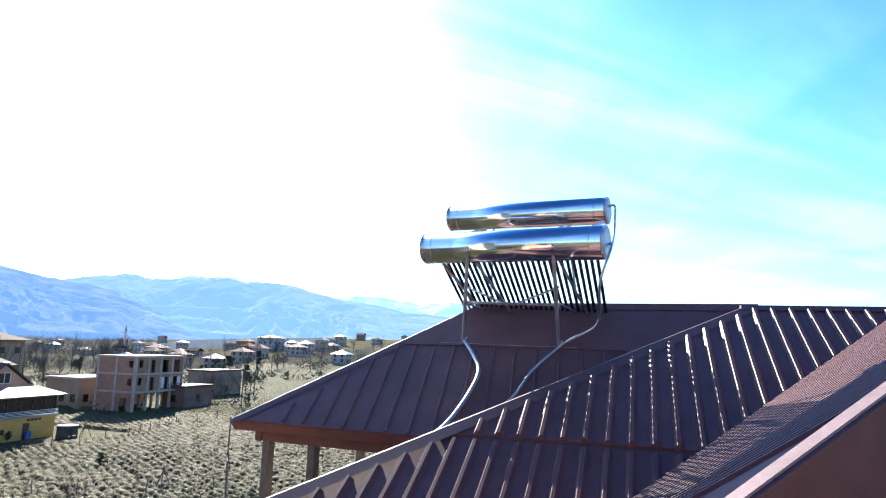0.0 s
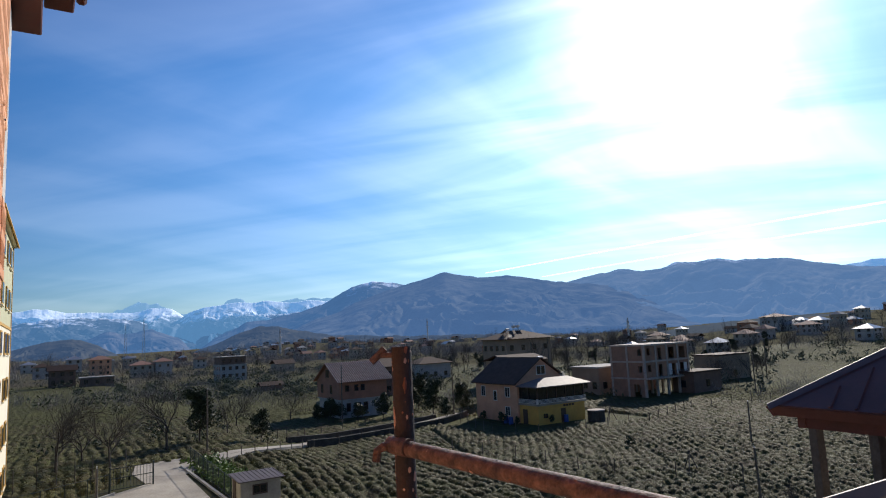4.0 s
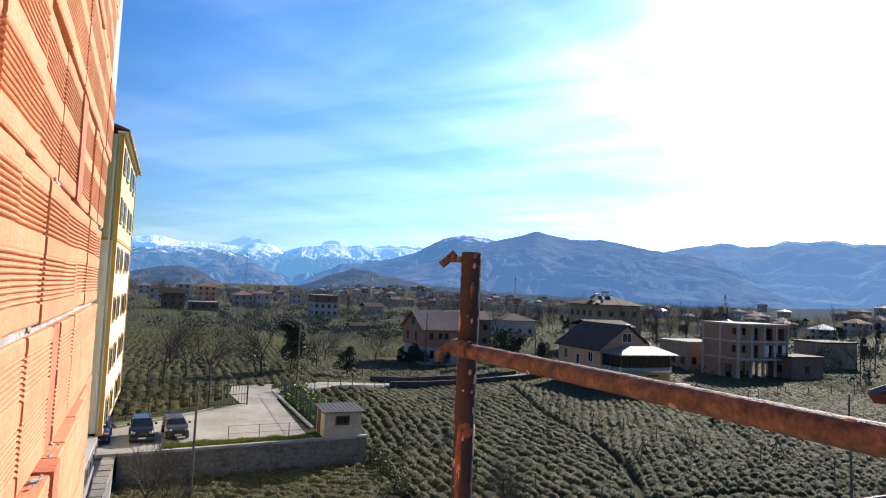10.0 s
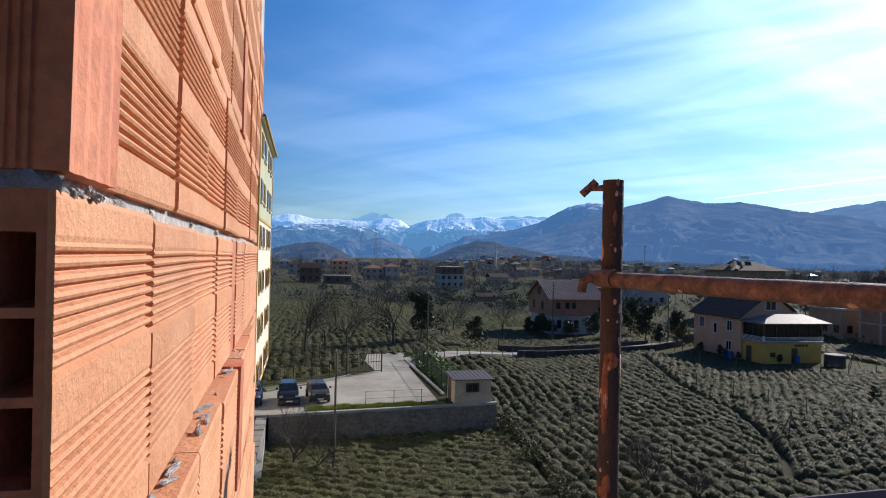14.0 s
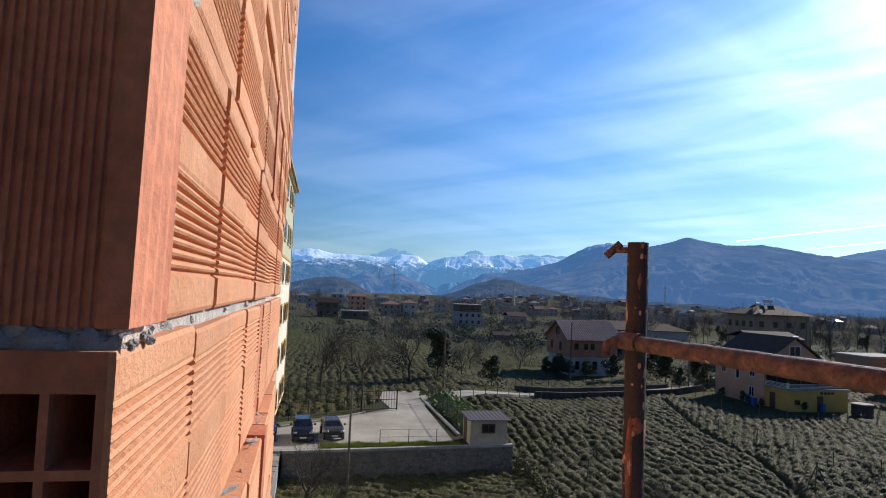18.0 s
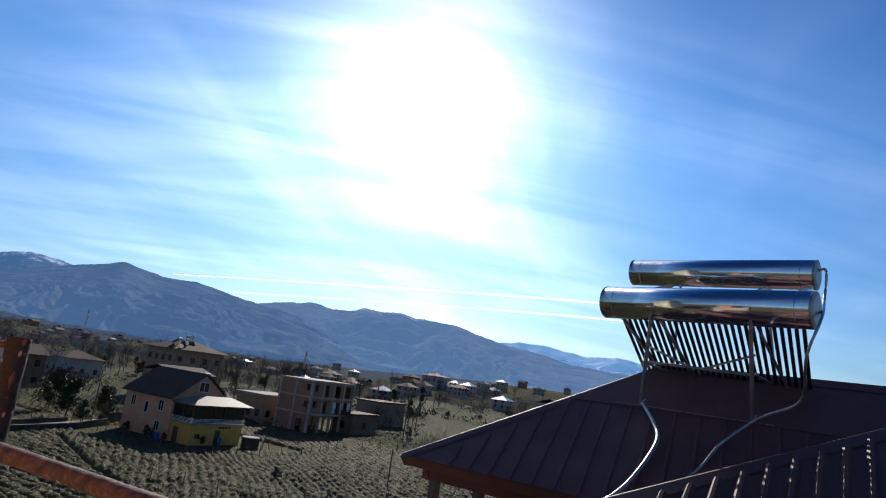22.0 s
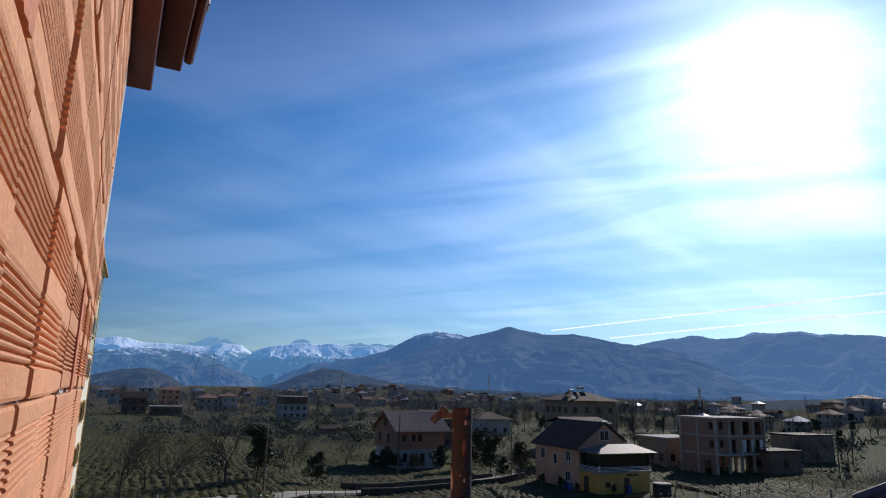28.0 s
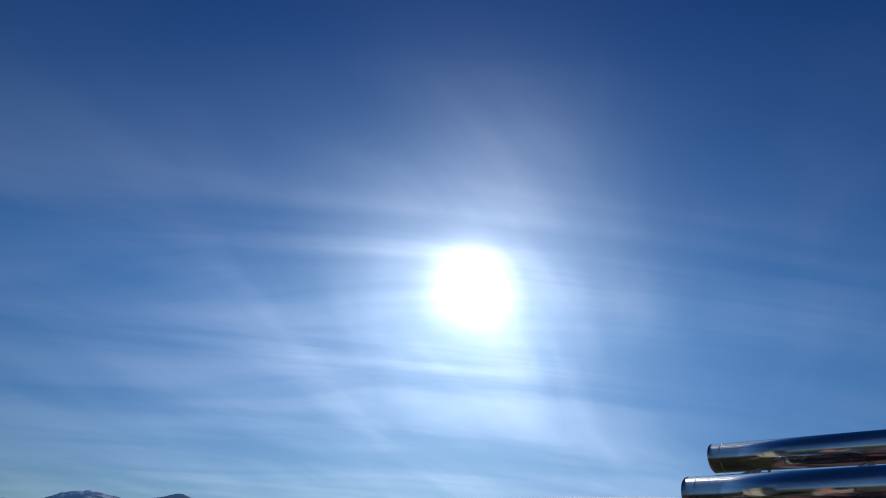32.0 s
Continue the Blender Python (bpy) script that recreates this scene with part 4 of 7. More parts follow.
def on_a(a, b, lift=0.0):
    p = RIDGE_L + RU * a + RV * b
    return Vector((p.x, p.y, RIDGE_L.z + SLOPE_A * b + lift))


def to_roof(p, lift=0.0):
    """The place on the far slope in line with the window and p."""
    e, d = Vector((0, 0, 12.0)), Vector(p) - Vector((0, 0, 12.0))
    n = Vector((-RV.x * SLOPE_A, -RV.y * SLOPE_A, 1))
    return e + d * (n.dot(RIDGE_L - e) / n.dot(d)) + n.normalized() * lift


def seam(bm, p, q, side, h=0.036, w=0.030, top=0.016):
    """A raised trapezoid rib from p to q."""
    up = (q - p).cross(side).normalized()
    if up.z < 0:
        up = -up
    sec = [(-w, -0.002), (-top, h), (top, h), (w, -0.002)]
    A = [bm.verts.new(p + side * s + up * t) for s, t in sec]
    B = [bm.verts.new(q + side * s + up * t) for s, t in sec]
    for i in range(3):
        bm.faces.new((A[i], A[i + 1], B[i + 1], B[i]))
    bm.faces.new(A[::-1])
    bm.faces.new(B)


# far slope
roof_far = part("far_roof_slope", slab(bmesh.new(), [A0, A0 + RU * 8.5, on_a(8.0, 0), RIDGE_L], -0.05), ROOF, house)
for n in range(30):
    # low seams that run straight down to the front eave
    a0 = -4.6 + n * 0.31
    d = Vector((-0.226, 1.0))
    hi, lo = -1.04, -2.65
    if a0 + d.x * hi < hi:
        hi = min(hi, (a0 + d.x * hi) - 0.12)
    if hi - lo > 0.15 and a0 + d.x * lo < 7.6:
        bm = bmesh.new()
        seam(bm, on_a(a0 + d.x * lo, lo), on_a(a0 + d.x * hi, hi), RU, 0.02, 0.026, 0.012)
        part("roof_seam", bm, ROOF, roof_far)
bm = bmesh.new()
slab(bm, [on_a(-0.95, -1.03, 0.012), on_a(8.0, -1.03, 0.012), on_a(8.0, -0.02, 0.012), on_a(-0.02, -0.02, 0.012)], 0.006)
part("ridge_flashing", bm, ROOF, house, "plain flashing sheet below the ridge")
left_far = part("hip_roof_slope", slab(bmesh.new(), [A0, RIDGE_L, RIDGE_L + RV * 3.0 - Vector((0, 0, 0)), A0 + RV * 6.0], -0.05), ROOF, house)
back_far = part("back_roof_slope", slab(bmesh.new(), [RIDGE_L, RIDGE_L + RU * 4.1, RIDGE_L + RU * 4.1 + RV * 4 - Vector((0, 0, 2.3)), RIDGE_L + RV * 4 - Vector((0, 0, 2.3))], -0.05), ROOF, house)


def cap(bm, p, q, w, side, h=0.045, drop=0.5, far=None):
    """A folded ridge sheet laid over an edge."""
    d = Vector((0, 0, 1))
    far = w if far is None else far
    top = min(0.05, far * 0.45)
    sec = [(-far, -far * drop), (-top, h), (top, h), (w, -w * drop)]
    A = [bm.verts.new(p + side * s + d * t) for s, t in sec]
    B = [bm.verts.new(q + side * s + d * t) for s, t in sec]
    for i in range(3):
        bm.faces.new((A[i], A[i + 1], B[i + 1], B[i]))
    bm.faces.new(A[::-1])
    bm.faces.new(B)


bm = bmesh.new()
cap(bm, RIDGE_L - RU * 0.05, RIDGE_L + RU * 4.1, 0.16, RV, 0.03, 0.45)
part("ridge_cap", bm, ROOF_CAP, house)
hip_side = (RIDGE_L - A0).cross(Vector((0, 0, 1))).normalized()
bm = bmesh.new()
cap(bm, A0 + Vector((0, 0, 0.004)), RIDGE_L + Vector((0, 0, 0.004)), 0.14, hip_side, 0.004, 0.40, 0.03)
part("hip_cap", bm, ROOF_CAP, house)

# fascia, soffit and posts under the far eave
for (p, q, nm) in ((A0, A0 + RU * 8.5, "front_fascia"), (A0, A0 + RV * 6.0, "side_fascia")):
    d = (q - p).normalized()
    inn = RV if nm == "front_fascia" else RU
    bm = bmesh.new()
    slab(bm, [p - Vector((0, 0, 0.02)), q - Vector((0, 0, 0.02)), q - Vector((0, 0, 0.14)) + inn * 0.06, p - Vector((0, 0, 0.14)) + inn * 0.06 + d * 0.05], 0.03)
    part(nm, bm, FASCIA, house)
    bm = bmesh.new()
    slab(bm, [p + inn * 0.30 + d * 0.28 - Vector((0, 0, 0.13)), q + inn * 0.30 - Vector((0, 0, 0.13)), q + inn * 0.30 - Vector((0, 0, 0.30)), p + inn * 0.30 + d * 0.28 - Vector((0, 0, 0.30))], 0.10)
    part("eave_beam", bm, FASCIA, house)
soff = slab(bmesh.new(), [A0 - Vector((0, 0, 0.145)) + RU * 0.1 + RV * 0.1, A0 + RU * 8.4 - Vector((0, 0, 0.145)) + RV * 0.1, A0 + RU * 8.4 - Vector((0, 0, 0.145)) + RV * 5.9, A0 + RU * 0.1 - Vector((0, 0, 0.145)) + RV * 5.9], 0.02)
part("soffit", soff, FASCIA, house)
for a, b in ((0.37, 0.37), (1.12, 0.37), (2.24, 0.37), (4.0, 0.37), (0.37, 3.0), (0.37, 5.5), (5.6, 0.37)):
    c = A0 + RU * a + RV * b
    bm = bmesh.new()
    box(bm, -0.062, 0.062, -0.062, 0.062, 8.0, 10.72, bevel=0.008)
    ob = part("post", bm, POST, house, "square brown post under the eave")
    ob.matrix_basis = pose(c.x, c.y, 0, 0, 0, -13)

# near slope: upper and lower sheets with a lap between them
B0 = on_b(-4.87, 4.06)
LAP, EAVE_Y, HIP_K = 6.66, 4.06, (1.586 + 4.87) / (9.55 - 4.06)


def hip_x(y):
    return JUNC.x - (JUNC.y - y) * HIP_K


def valley_y(x):
    return 6.464 + (x - 0.596) * 1.099


for y0, y1, lift in ((LAP, JUNC.y, 0.0), (EAVE_Y, LAP + 0.05, -0.03)):
    sheet = part("near_roof_slope", slab(bmesh.new(), [on_b(hip_x(y0), y0, lift), on_b(8.0, y0, lift), on_b(8.0, y1, lift), on_b(hip_x(y1), y1, lift)], -0.04), ROOF, house)
    for n in range(48):
        x = -4.6 + n * 0.215
        lo, hi = y0 + 0.005, y1 - 0.12
        if x < JUNC.x:
            hi = min(hi, JUNC.y - (JUNC.x - x) / HIP_K - 0.16)
        if x > -1.6:
            lo = max(lo, valley_y(x))
        if hi - lo > 0.12:
            bm = bmesh.new()
            seam(bm, on_b(x, lo, lift), on_b(x, hi, lift), Vector((1, 0, 0)), 0.042, 0.050, 0.016)
            part("roof_seam", bm, ROOF, sheet)
bm = bmesh.new()
hs = (JUNC - B0).cross(Vector((0, 0, 1))).normalized()
cap(bm, B0 + Vector((0, 0, 0.014)), JUNC + Vector((0, 0, 0.014)), 0.17, hs, 0.0, 0.40, 0.03)
part("hip_cap", bm, ROOF_CAP, house, "broad brown hip flashing")
bm = bmesh.new()
cap(bm, JUNC + Vector((-0.1, 0, 0.004)), JUNC + Vector((7, 0, 0.004)), 0.15, Vector((0, 1, 0)), 0.006, 0.42)
part("ridge_cap", bm, ROOF_CAP, house)
bm = bmesh.new()
slab(bm, [on_b(-4.88, EAVE_Y - 0.01, -0.05), on_b(8.0, EAVE_Y - 0.01, -0.05), on_b(8.0, EAVE_Y - 0.01, -0.22), on_b(-4.88, EAVE_Y - 0.01, -0.22)], 0.03)
part("near_fascia", bm, FASCIA, house)
bm = bmesh.new()
slab(bm, [B0 + Vector((0, 0, -0.05)), JUNC + Vector((0, 0, -0.05)), JUNC + Vector((-0.4, 0.3, -1.2)), B0 + Vector((-0.35, 1.2, -0.35))], 0.04)
part("side_roof_slope", bm, ROOF, house)
# house body below the roofs
bm = bmesh.new()
prism(bm, [(-4.4, 4.5), (7.5, 4.5), (7.5, 12.0), (-3.2, 12.0), (-3.2, 9.5)], "z", 0.0, 9.7)
part("house_wall", bm, PLASTER, house)
# the front wing, whose slope meets the near slope in a valley
VG = Vector((0.747, 0.665))


def verge_at(x):
    return 4.47 + (x - 0.90) * VG.y / VG.x


wing = part("wing_roof_slope", slab(bmesh.new(), [on_c(-1.4, verge_at(-1.4)), on_c(4.0, verge_at(4.0)), on_c(4.0, valley_y(4.0)), on_c(-1.4, valley_y(-1.4))], -0.03), ROOF, house)
RIB_RUN = 0.364
for n in range(44):
    x0 = -1.35 + n * 0.105
    y0 = valley_y(x0)
    # along the fall line of the wing until the verge
    x1 = (y0 - RIB_RUN * x0 - 4.47 + 0.90 * VG.y / VG.x) / (VG.y / VG.x - RIB_RUN)
    x1 = min(x1, 4.0)
    if x1 - x0 > 0.1:
        bm = bmesh.new()
        seam(bm, on_c(x0, y0), on_c(x1, y0 + RIB_RUN * (x1 - x0)), Vector((-0.34, 0.94, 0)), 0.030, 0.040, 0.010)
        part("roof_seam", bm, ROOF, wing)
P, Q = on_c(-1.4, verge_at(-1.4), 0.045), on_c(4.0, verge_at(4.0), 0.045)
o = Vector((0.034, -0.038, 0))
part("verge_trim", slab(bmesh.new(), [P + o, Q + o, Q - o, P - o], 0.02), mat("pale_verge_trim", (0.36, 0.25, 0.235), 0.6, 0, 0.3, 3, 0.1, 40), house, "pale worn verge trim")
D = Vector((0, 0, 0.9))
part("verge_board", slab(bmesh.new(), [P + o, Q + o, Q + o - D, P + o - D], -0.05), FASCIA, house)

# ---- solar water heater on the far ridge ----
heater = thing("solar_water_heater", "solar heater with two polished steel tanks and glass tubes", "water heater")
T1a, T1b = Vector((-2.77, 9.05, 13.47)), Vector((-0.21, 8.51, 13.44))
T2a, T2b = Vector((-2.73, 10.13, 14.13)), Vector((-0.25, 9.70, 14.10))


def tank(a, b, r, nm, lab):
    bm = bmesh.new()
    d = (b - a).normalized()
    tube(bm, a, b, r, seg=40)
    ob = part(nm, bm, STEEL, heater, lab, smooth=False)
    for f in ob.data.polygons:
        f.use_smooth = len(f.vertices) == 4
    for p, s in ((a, -1), (b, 1)):
        bm = bmesh.new()
        tube(bm, p + d * s * 0.001, p + d * s * 0.022, r * 1.012, r * 1.012, 40)
        tube(bm, p + d * s * 0.022, p + d * s * 0.035, r * 0.95, r * 0.80, 40)
        part("tank_end", bm, STEEL if s < 0 else GALV, ob)
    for k in (0.06, 0.5, 0.94):
        bm = bmesh.new()
        c = a.lerp(b, k)
        tube(bm, c - d * 0.006, c + d * 0.006, r * 1.006, seg=40, caps=False)
        part("tank_band", bm, STEEL, ob)
    return ob


tank(T1a, T1b, 0.222, "storage_tank", "long polished steel storage tank")
tank(T2a, T2b, 0.200, "feed_tank", "upper polished steel tank")
axis = (T1b - T1a).normalized()
across = Vector((-axis.y, axis.x, 0)).normalized()
NT_ = 29
for i in range(NT_):
    p = T1a.lerp(T1b, 0.055 + 0.89 * i / (NT_ - 1)) + Vector((0, 0, -0.13)) + across * 0.13
    q = p + across * 1.85 + Vector((0, 0, -0.92)) - axis * 0.34
    bm = bmesh.new()
    tube(bm, p, q, 0.0235, 0.0235, 10)
    ob = part("glass_tube", bm, TUBE, heater, smooth=True)


def bar(p, q, w, nm="frame_bar", material=GALV):
    bm = bmesh.new()
    tube(bm, p, q, w, w, 6)
    return part(nm, bm, material, heater)


F1, F2 = to_roof((-2.28, 9.30, 12.10)), to_roof((-0.85, 8.96, 12.08))
for F, k in ((F1, 0.29), (F2, 0.76)):
    top = T1a.lerp(T1b, k) + Vector((0, 0, -0.02)) - across * 0.21
    bar(F, top, 0.026, "leg")
    bar(top - Vector((0, 0, 0.06)), top + across * 2.1 + Vector((0, 0, -1.1)), 0.022, "slanting_bearer")
    bar(F + Vector((0, 0, 0.62)), F + across * 0.75 + Vector((0, 0, 0.55)), 0.016, "brace")
    bar(F + Vector((0, 0, 0.02)), F + across * 0.6 + Vector((0, 0, 0.33)), 0.02, "base_rail")
    bar(F + across * 0.95 + Vector((0, 0, 0.42)), T2a.lerp(T2b, k) - Vector((0, 0, 0.15)), 0.018, "tank_strut")
bar(F1 + Vector((0, 0, 0.62)), F2 + Vector((0, 0, 0.60)), 0.022, "cross_bar")
bar(F1 + Vector((0, 0, 0.86)), F1.lerp(F2, 0.42) + Vector((0, 0, 0.62)), 0.016, "brace")
bar(F2 + Vector((0, 0, 0.86)), F1.lerp(F2, 0.58) + Vector((0, 0, 0.62)), 0.016, "brace")
bar(F1 + RU * -0.35 + Vector((0, 0, 0.0)), F2 + RU * 0.25 + Vector((0, 0, -0.0)), 0.018, "base_rail")
bar(T1a + axis * 0.12 + Vector((0, 0, -0.12)) + across * 0.1, T1a + axis * 0.22 + across * 2.0 + Vector((0, 0, -1.08)), 0.03, "manifold_rail")
for k in (0.2, 0.72, 0.9):
    c = T1a.lerp(T1b, k)
    bar(c + Vector((0, 0, 0.2)) + across * 0.12, c + Vector((0, 0, 0.42)) + across * 0.85, 0.03, "tank_link", STEEL)
pts = [T2b + axis * 0.03 + Vector((0, 0, 0.06)), T2b + axis * 0.12 + Vector((0, 0, 0.05)), T2b + axis * 0.13 - Vector((0, 0, 0.35)) - across * 0.1, T1b + axis * 0.10 - Vector((0, 0, 0.1)) - across * 0.1,
       T1b + axis * 0.0 - Vector((0, 0, 0.55)) - across * 0.25, F2 + RU * 0.55 + Vector((0, 0, 0.35)) - RV * 0.1, F2 + RU * 0.18 + Vector((0, 0, 0.12)) - RV * 0.12]
pts += [to_roof(p, 0.05) for p in ((-0.85, 8.93, 12.05), (-1.12, 8.48, 11.75), (-1.27, 8.0, 11.45), (-1.5, 7.7, 11.23), (-1.68, 7.56, 11.14))]


def spline(pts, n=6):
    out = []
    P = [Vector(p) for p in pts]
    for i in range(len(P) - 1):
        p0, p1, p2, p3 = P[max(i - 1, 0)], P[i], P[i + 1], P[min(i + 2, len(P) - 1)]
        for k in range(n):
            t = k / n
            out.append(0.5 * ((2 * p1) + (p2 - p0) * t + (2 * p0 - 5 * p1 + 4 * p2 - p3) * t * t + (3 * p1 - p0 - 3 * p2 + p3) * t ** 3))
    out.append(P[-1])
    return out


part("return_hose", pipe(bmesh.new(), spline(pts), 0.017, 8), FOIL, heater, "grey braided hose")
pts = [to_roof(p, 0.06) for p in ((-2.25, 9.30, 12.10), (-2.04, 9.0, 11.92), (-1.84, 8.55, 11.70), (-1.86, 8.10, 11.42), (-1.97, 7.62, 11.13), (-2.14, 7.3, 10.95))]
part("lagged_pipe", pipe(bmesh.new(), spline(pts), 0.027, 12), FOIL, heater, "pipe wrapped in bright foil lagging", smooth=True)

# ---- tea gardens ----
PLATEAU = [(-41.2, -4.0), (-41.5, -0.9), (-43.0, 14.2), (-46.0, 14.6), (-64.0, 14.6), (-66.5, 8.0), (-59.5, 6.5), (-56.4, 3.6), (-54.2, -0.4), (-52.2, -4.0)]


def inside(poly, x, y):
    r = np.zeros(x.shape, bool)
    n = len(poly)
    for i in range(n):
        (x0, y0), (x1, y1) = poly[i], poly[(i + 1) % n]
        c = ((y0 > y) != (y1 > y)) & (x < (x1 - x0) * (y - y0) / (y1 - y0 + 1e-12) + x0)
        r ^= c
    return r


def seg_dist(x, y, pts):
    d = np.full(x.shape, 1e9)
    for (x0, y0), (x1, y1) in zip(pts, pts[1:]):
        dx, dy = x1 - x0, y1 - y0
        t = np.clip(((x - x0) * dx + (y - y0) * dy) / (dx * dx + dy * dy), 0, 1)
        d = np.minimum(d, np.hypot(x - x0 - t * dx, y - y0 - t * dy))
    return d


GULLY = [(-46, 15.2), (-44.2, 15.0), (-38.5, 14.5), (-32.2, 13.7), (-24, 12.6), (-10, 11.0)]
DITCH = [(-75, 44), (-57.6, 37.4), (-49, 35.2), (-45.4, 34.9), (-39.7, 32.6), (-33.9, 29.6), (-30.7, 27.2), (-30.7, 31.4), (-30.6, 36.3), (-22, 43), (-10, 52)]
ROAD = [(-58.5, 9.2), (-62.0, 12.0), (-64.0, 14.6), (-66.4, 17.6), (-69.6, 21.4), (-73.6, 25.6), (-76.0, 31.0), (-77.4, 36.4), (-79.4, 42.0), (-82.2, 48.6), (-86, 56)]


def hash2(i, j, s):
    n = (i.astype(np.int64) * 73856093 ^ j.astype(np.int64) * 19349663 ^ s * 83492791) & 0x7FFFFFFF
    n = ((n ^ (n >> 13)) * 1103515245 + 12345) & 0x7FFFFFFF
    return ((n >> 8) & 0xFFFF) / 65535.0


def bush_height(x, y):
    """Domes of clipped tea bushes in uneven rows; the fields differ in their rows and in how closed they stand."""
    lower = (seg_dist(x, y, GULLY) >= 0) & (x > -41.5 + 0.0 * y) & (y < np.interp(x, [-46, -44.2, -38.5, -32.2, -24, -10], [15.2, 15.0, 14.5, 13.7, 12.6, 11.0]))
    right = y > np.interp(x, [-75, -57.6, -49, -45.4, -39.7, -33.9, -30.7, -30.6, -22, -10], [44, 37.4, 35.2, 34.9, 32.6, 29.6, 27.2, 36.3, 43, 52])
    ang = np.where(lower, 1.15, np.where(right, -0.62, -0.05))
    px, py = np.where(lower, 0.80, np.where(right, 0.78, 1.0)), np.where(lower, 0.86, np.where(right, 0.82, 0.98))
    wx, wy = x + 0.7 * value_noise(x / 7, y / 7, 31, 2), y + 0.7 * value_noise(x / 7, y / 7, 41, 2)
    p, q = (wx * np.cos(ang) + wy * np.sin(ang)) / px, (-wx * np.sin(ang) + wy * np.cos(ang)) / py
    h = np.zeros(x.shape)
    i0, j0 = np.floor(p), np.floor(q)
    for di in (-1, 0, 1):
        for dj in (-1, 0, 1):
            i, j = i0 + di, j0 + dj
            cx = i + 0.5 + 0.62 * (hash2(i, j, 1) - 0.5) + 0.5 * (j % 2)
            cy = j + 0.5 + 0.36 * (hash2(i, j, 2) - 0.5)
            r = np.where(lower, 0.42, np.where(right, 0.40, 0.54)) + 0.15 * hash2(i, j, 3)
            d2 = ((p - cx) * px) ** 2 / (r * r) + ((q - cy) * py) ** 2 / (0.62 * r) ** 2 * 0.62
            amp = (0.46 + 0.24 * hash2(i, j, 4)) * (hash2(i, j, 5) > 0.05)
            h = np.maximum(h, amp * np.sqrt(np.clip(1 - d2, 0, 1)))
    h = np.where(lower, 0.34 + 0.42 * h, np.where(right, 0.15 + 0.66 * h, 0.14 + 0.72 * h))
    meadow = 0.55 * smooth(64, 70, -x) * smooth(46, 38, y + 0.2 * (x + 66)) + smooth(118, 150, np.hypot(x, y))
    h = h * (1 - 0.55 * np.clip(meadow, 0, 1))
    h = h * (0.85 + 0.25 * value_noise(x / 9, y / 9, 77, 2))
    h = h + 0.10 * value_noise(x / 0.26, y / 0.26, 5, 3) * (h > 0.05)
    m = smooth(0.08, 0.42, seg_dist(x, y, GULLY)) * smooth(0.15, 0.55, seg_dist(x, y, DITCH)) * smooth(1.6, 2.2, seg_dist(x, y, ROAD))
    m = m * ~inside(PLATEAU, x, y) * ~inside([(-83, 47), (-64, 47), (-60, 70), (-83, 72)], x, y) * ~inside([(-110, 36), (-92, 36), (-92, 52), (-110, 52)], x, y)
    m = m * ~inside([(-4.9, 3.0), (9, 0.5), (9, 14), (-4.6, 14)], x, y) * smooth(-1.4, -0.8, y + 0.02 * -x)
    m = m * smooth(260, 200, np.hypot(x, y)) * ~inside([(-90, 84), (-70, 82), (-72, 104), (-90, 104)], x, y)
    return np.clip(h, 0, None) * m * 0.82


def build_field():
    brg = np.radians(np.linspace(4, 97, 880))
    rad = np.concatenate([np.geomspace(16.0, 130.0, 640), np.geomspace(130.6, 262.0, 70)])
    R, A = np.meshgrid(rad, brg, indexing="ij")
    A = A + np.radians(0.05) * value_noise(R * 3.1, A * 400, 2, 1)
    X, Y = -R * np.sin(A), R * np.cos(A)
    H = bush_height(X, Y)
    dip = 0.16 * (1 - smooth(0.1, 0.55, np.minimum(seg_dist(X, Y, GULLY), seg_dist(X, Y, DITCH))))
    ob = grid_mesh("tea_bushes", X, Y, terrain(X, Y) + H - 0.03 * (H < 0.02) - dip, TEA, smooth=True)
    far = (np.hypot(X, Y) + 25 * value_noise(X / 30, Y / 30, 6, 3))[:-1, :-1] > 118
    bare = H[:-1, :-1] < 0.10
    ob.data.materials.append(SOIL)
    ob.data.materials.append(GRASS)
    ob.data.polygons.foreach_set("material_index", np.where(far | (bare & (np.hypot(X, Y)[:-1, :-1] > 62)), 2, np.where(bare, 1, 0)).astype(np.int32).ravel())
    tagged(ob, "rows of clipped dark green tea bushes covering the field", "tea bushes", kind="stuff")
    g = np.random.RandomState(4)
    n = 520000
    r = 19 * (112 / 19) ** g.rand(n)
    a = np.radians(18 + 76 * g.rand(n))
    x, y = -r * np.sin(a), r * np.cos(a)
    h = bush_height(x, y)
    k = h > 0.18
    x, y, h = x[k], y[k], h[k]
    n = len(x)
    z = terrain(x, y) + h + g.uniform(-0.03, 0.05, n)
    s = (0.026 + 0.030 * g.rand(n)) * np.clip(np.hypot(x, y) / 30, 0.9, 1.7)
    t, tilt = g.rand(n) * 6.283, g.uniform(-0.9, 0.9, n)
    d1 = np.stack([np.cos(t), np.sin(t), np.sin(tilt) * 0.8], -1) * s[:, None]
    d2 = np.stack([-np.sin(t), np.cos(t), g.uniform(-0.7, 0.7, n)], -1) * s[:, None] * 0.5
    c = np.stack([x, y, z], -1)
    co = np.stack([c - d1, c - d2, c + d1, c + d2], 1).reshape(-1, 3)
    leaves = soup("tea_leaves", co, np.arange(n * 4).reshape(-1, 4), TEA_LEAF)
    tagged(leaves, "glossy leaf tips on the tea bushes", "leaves", kind="stuff")


build_field()

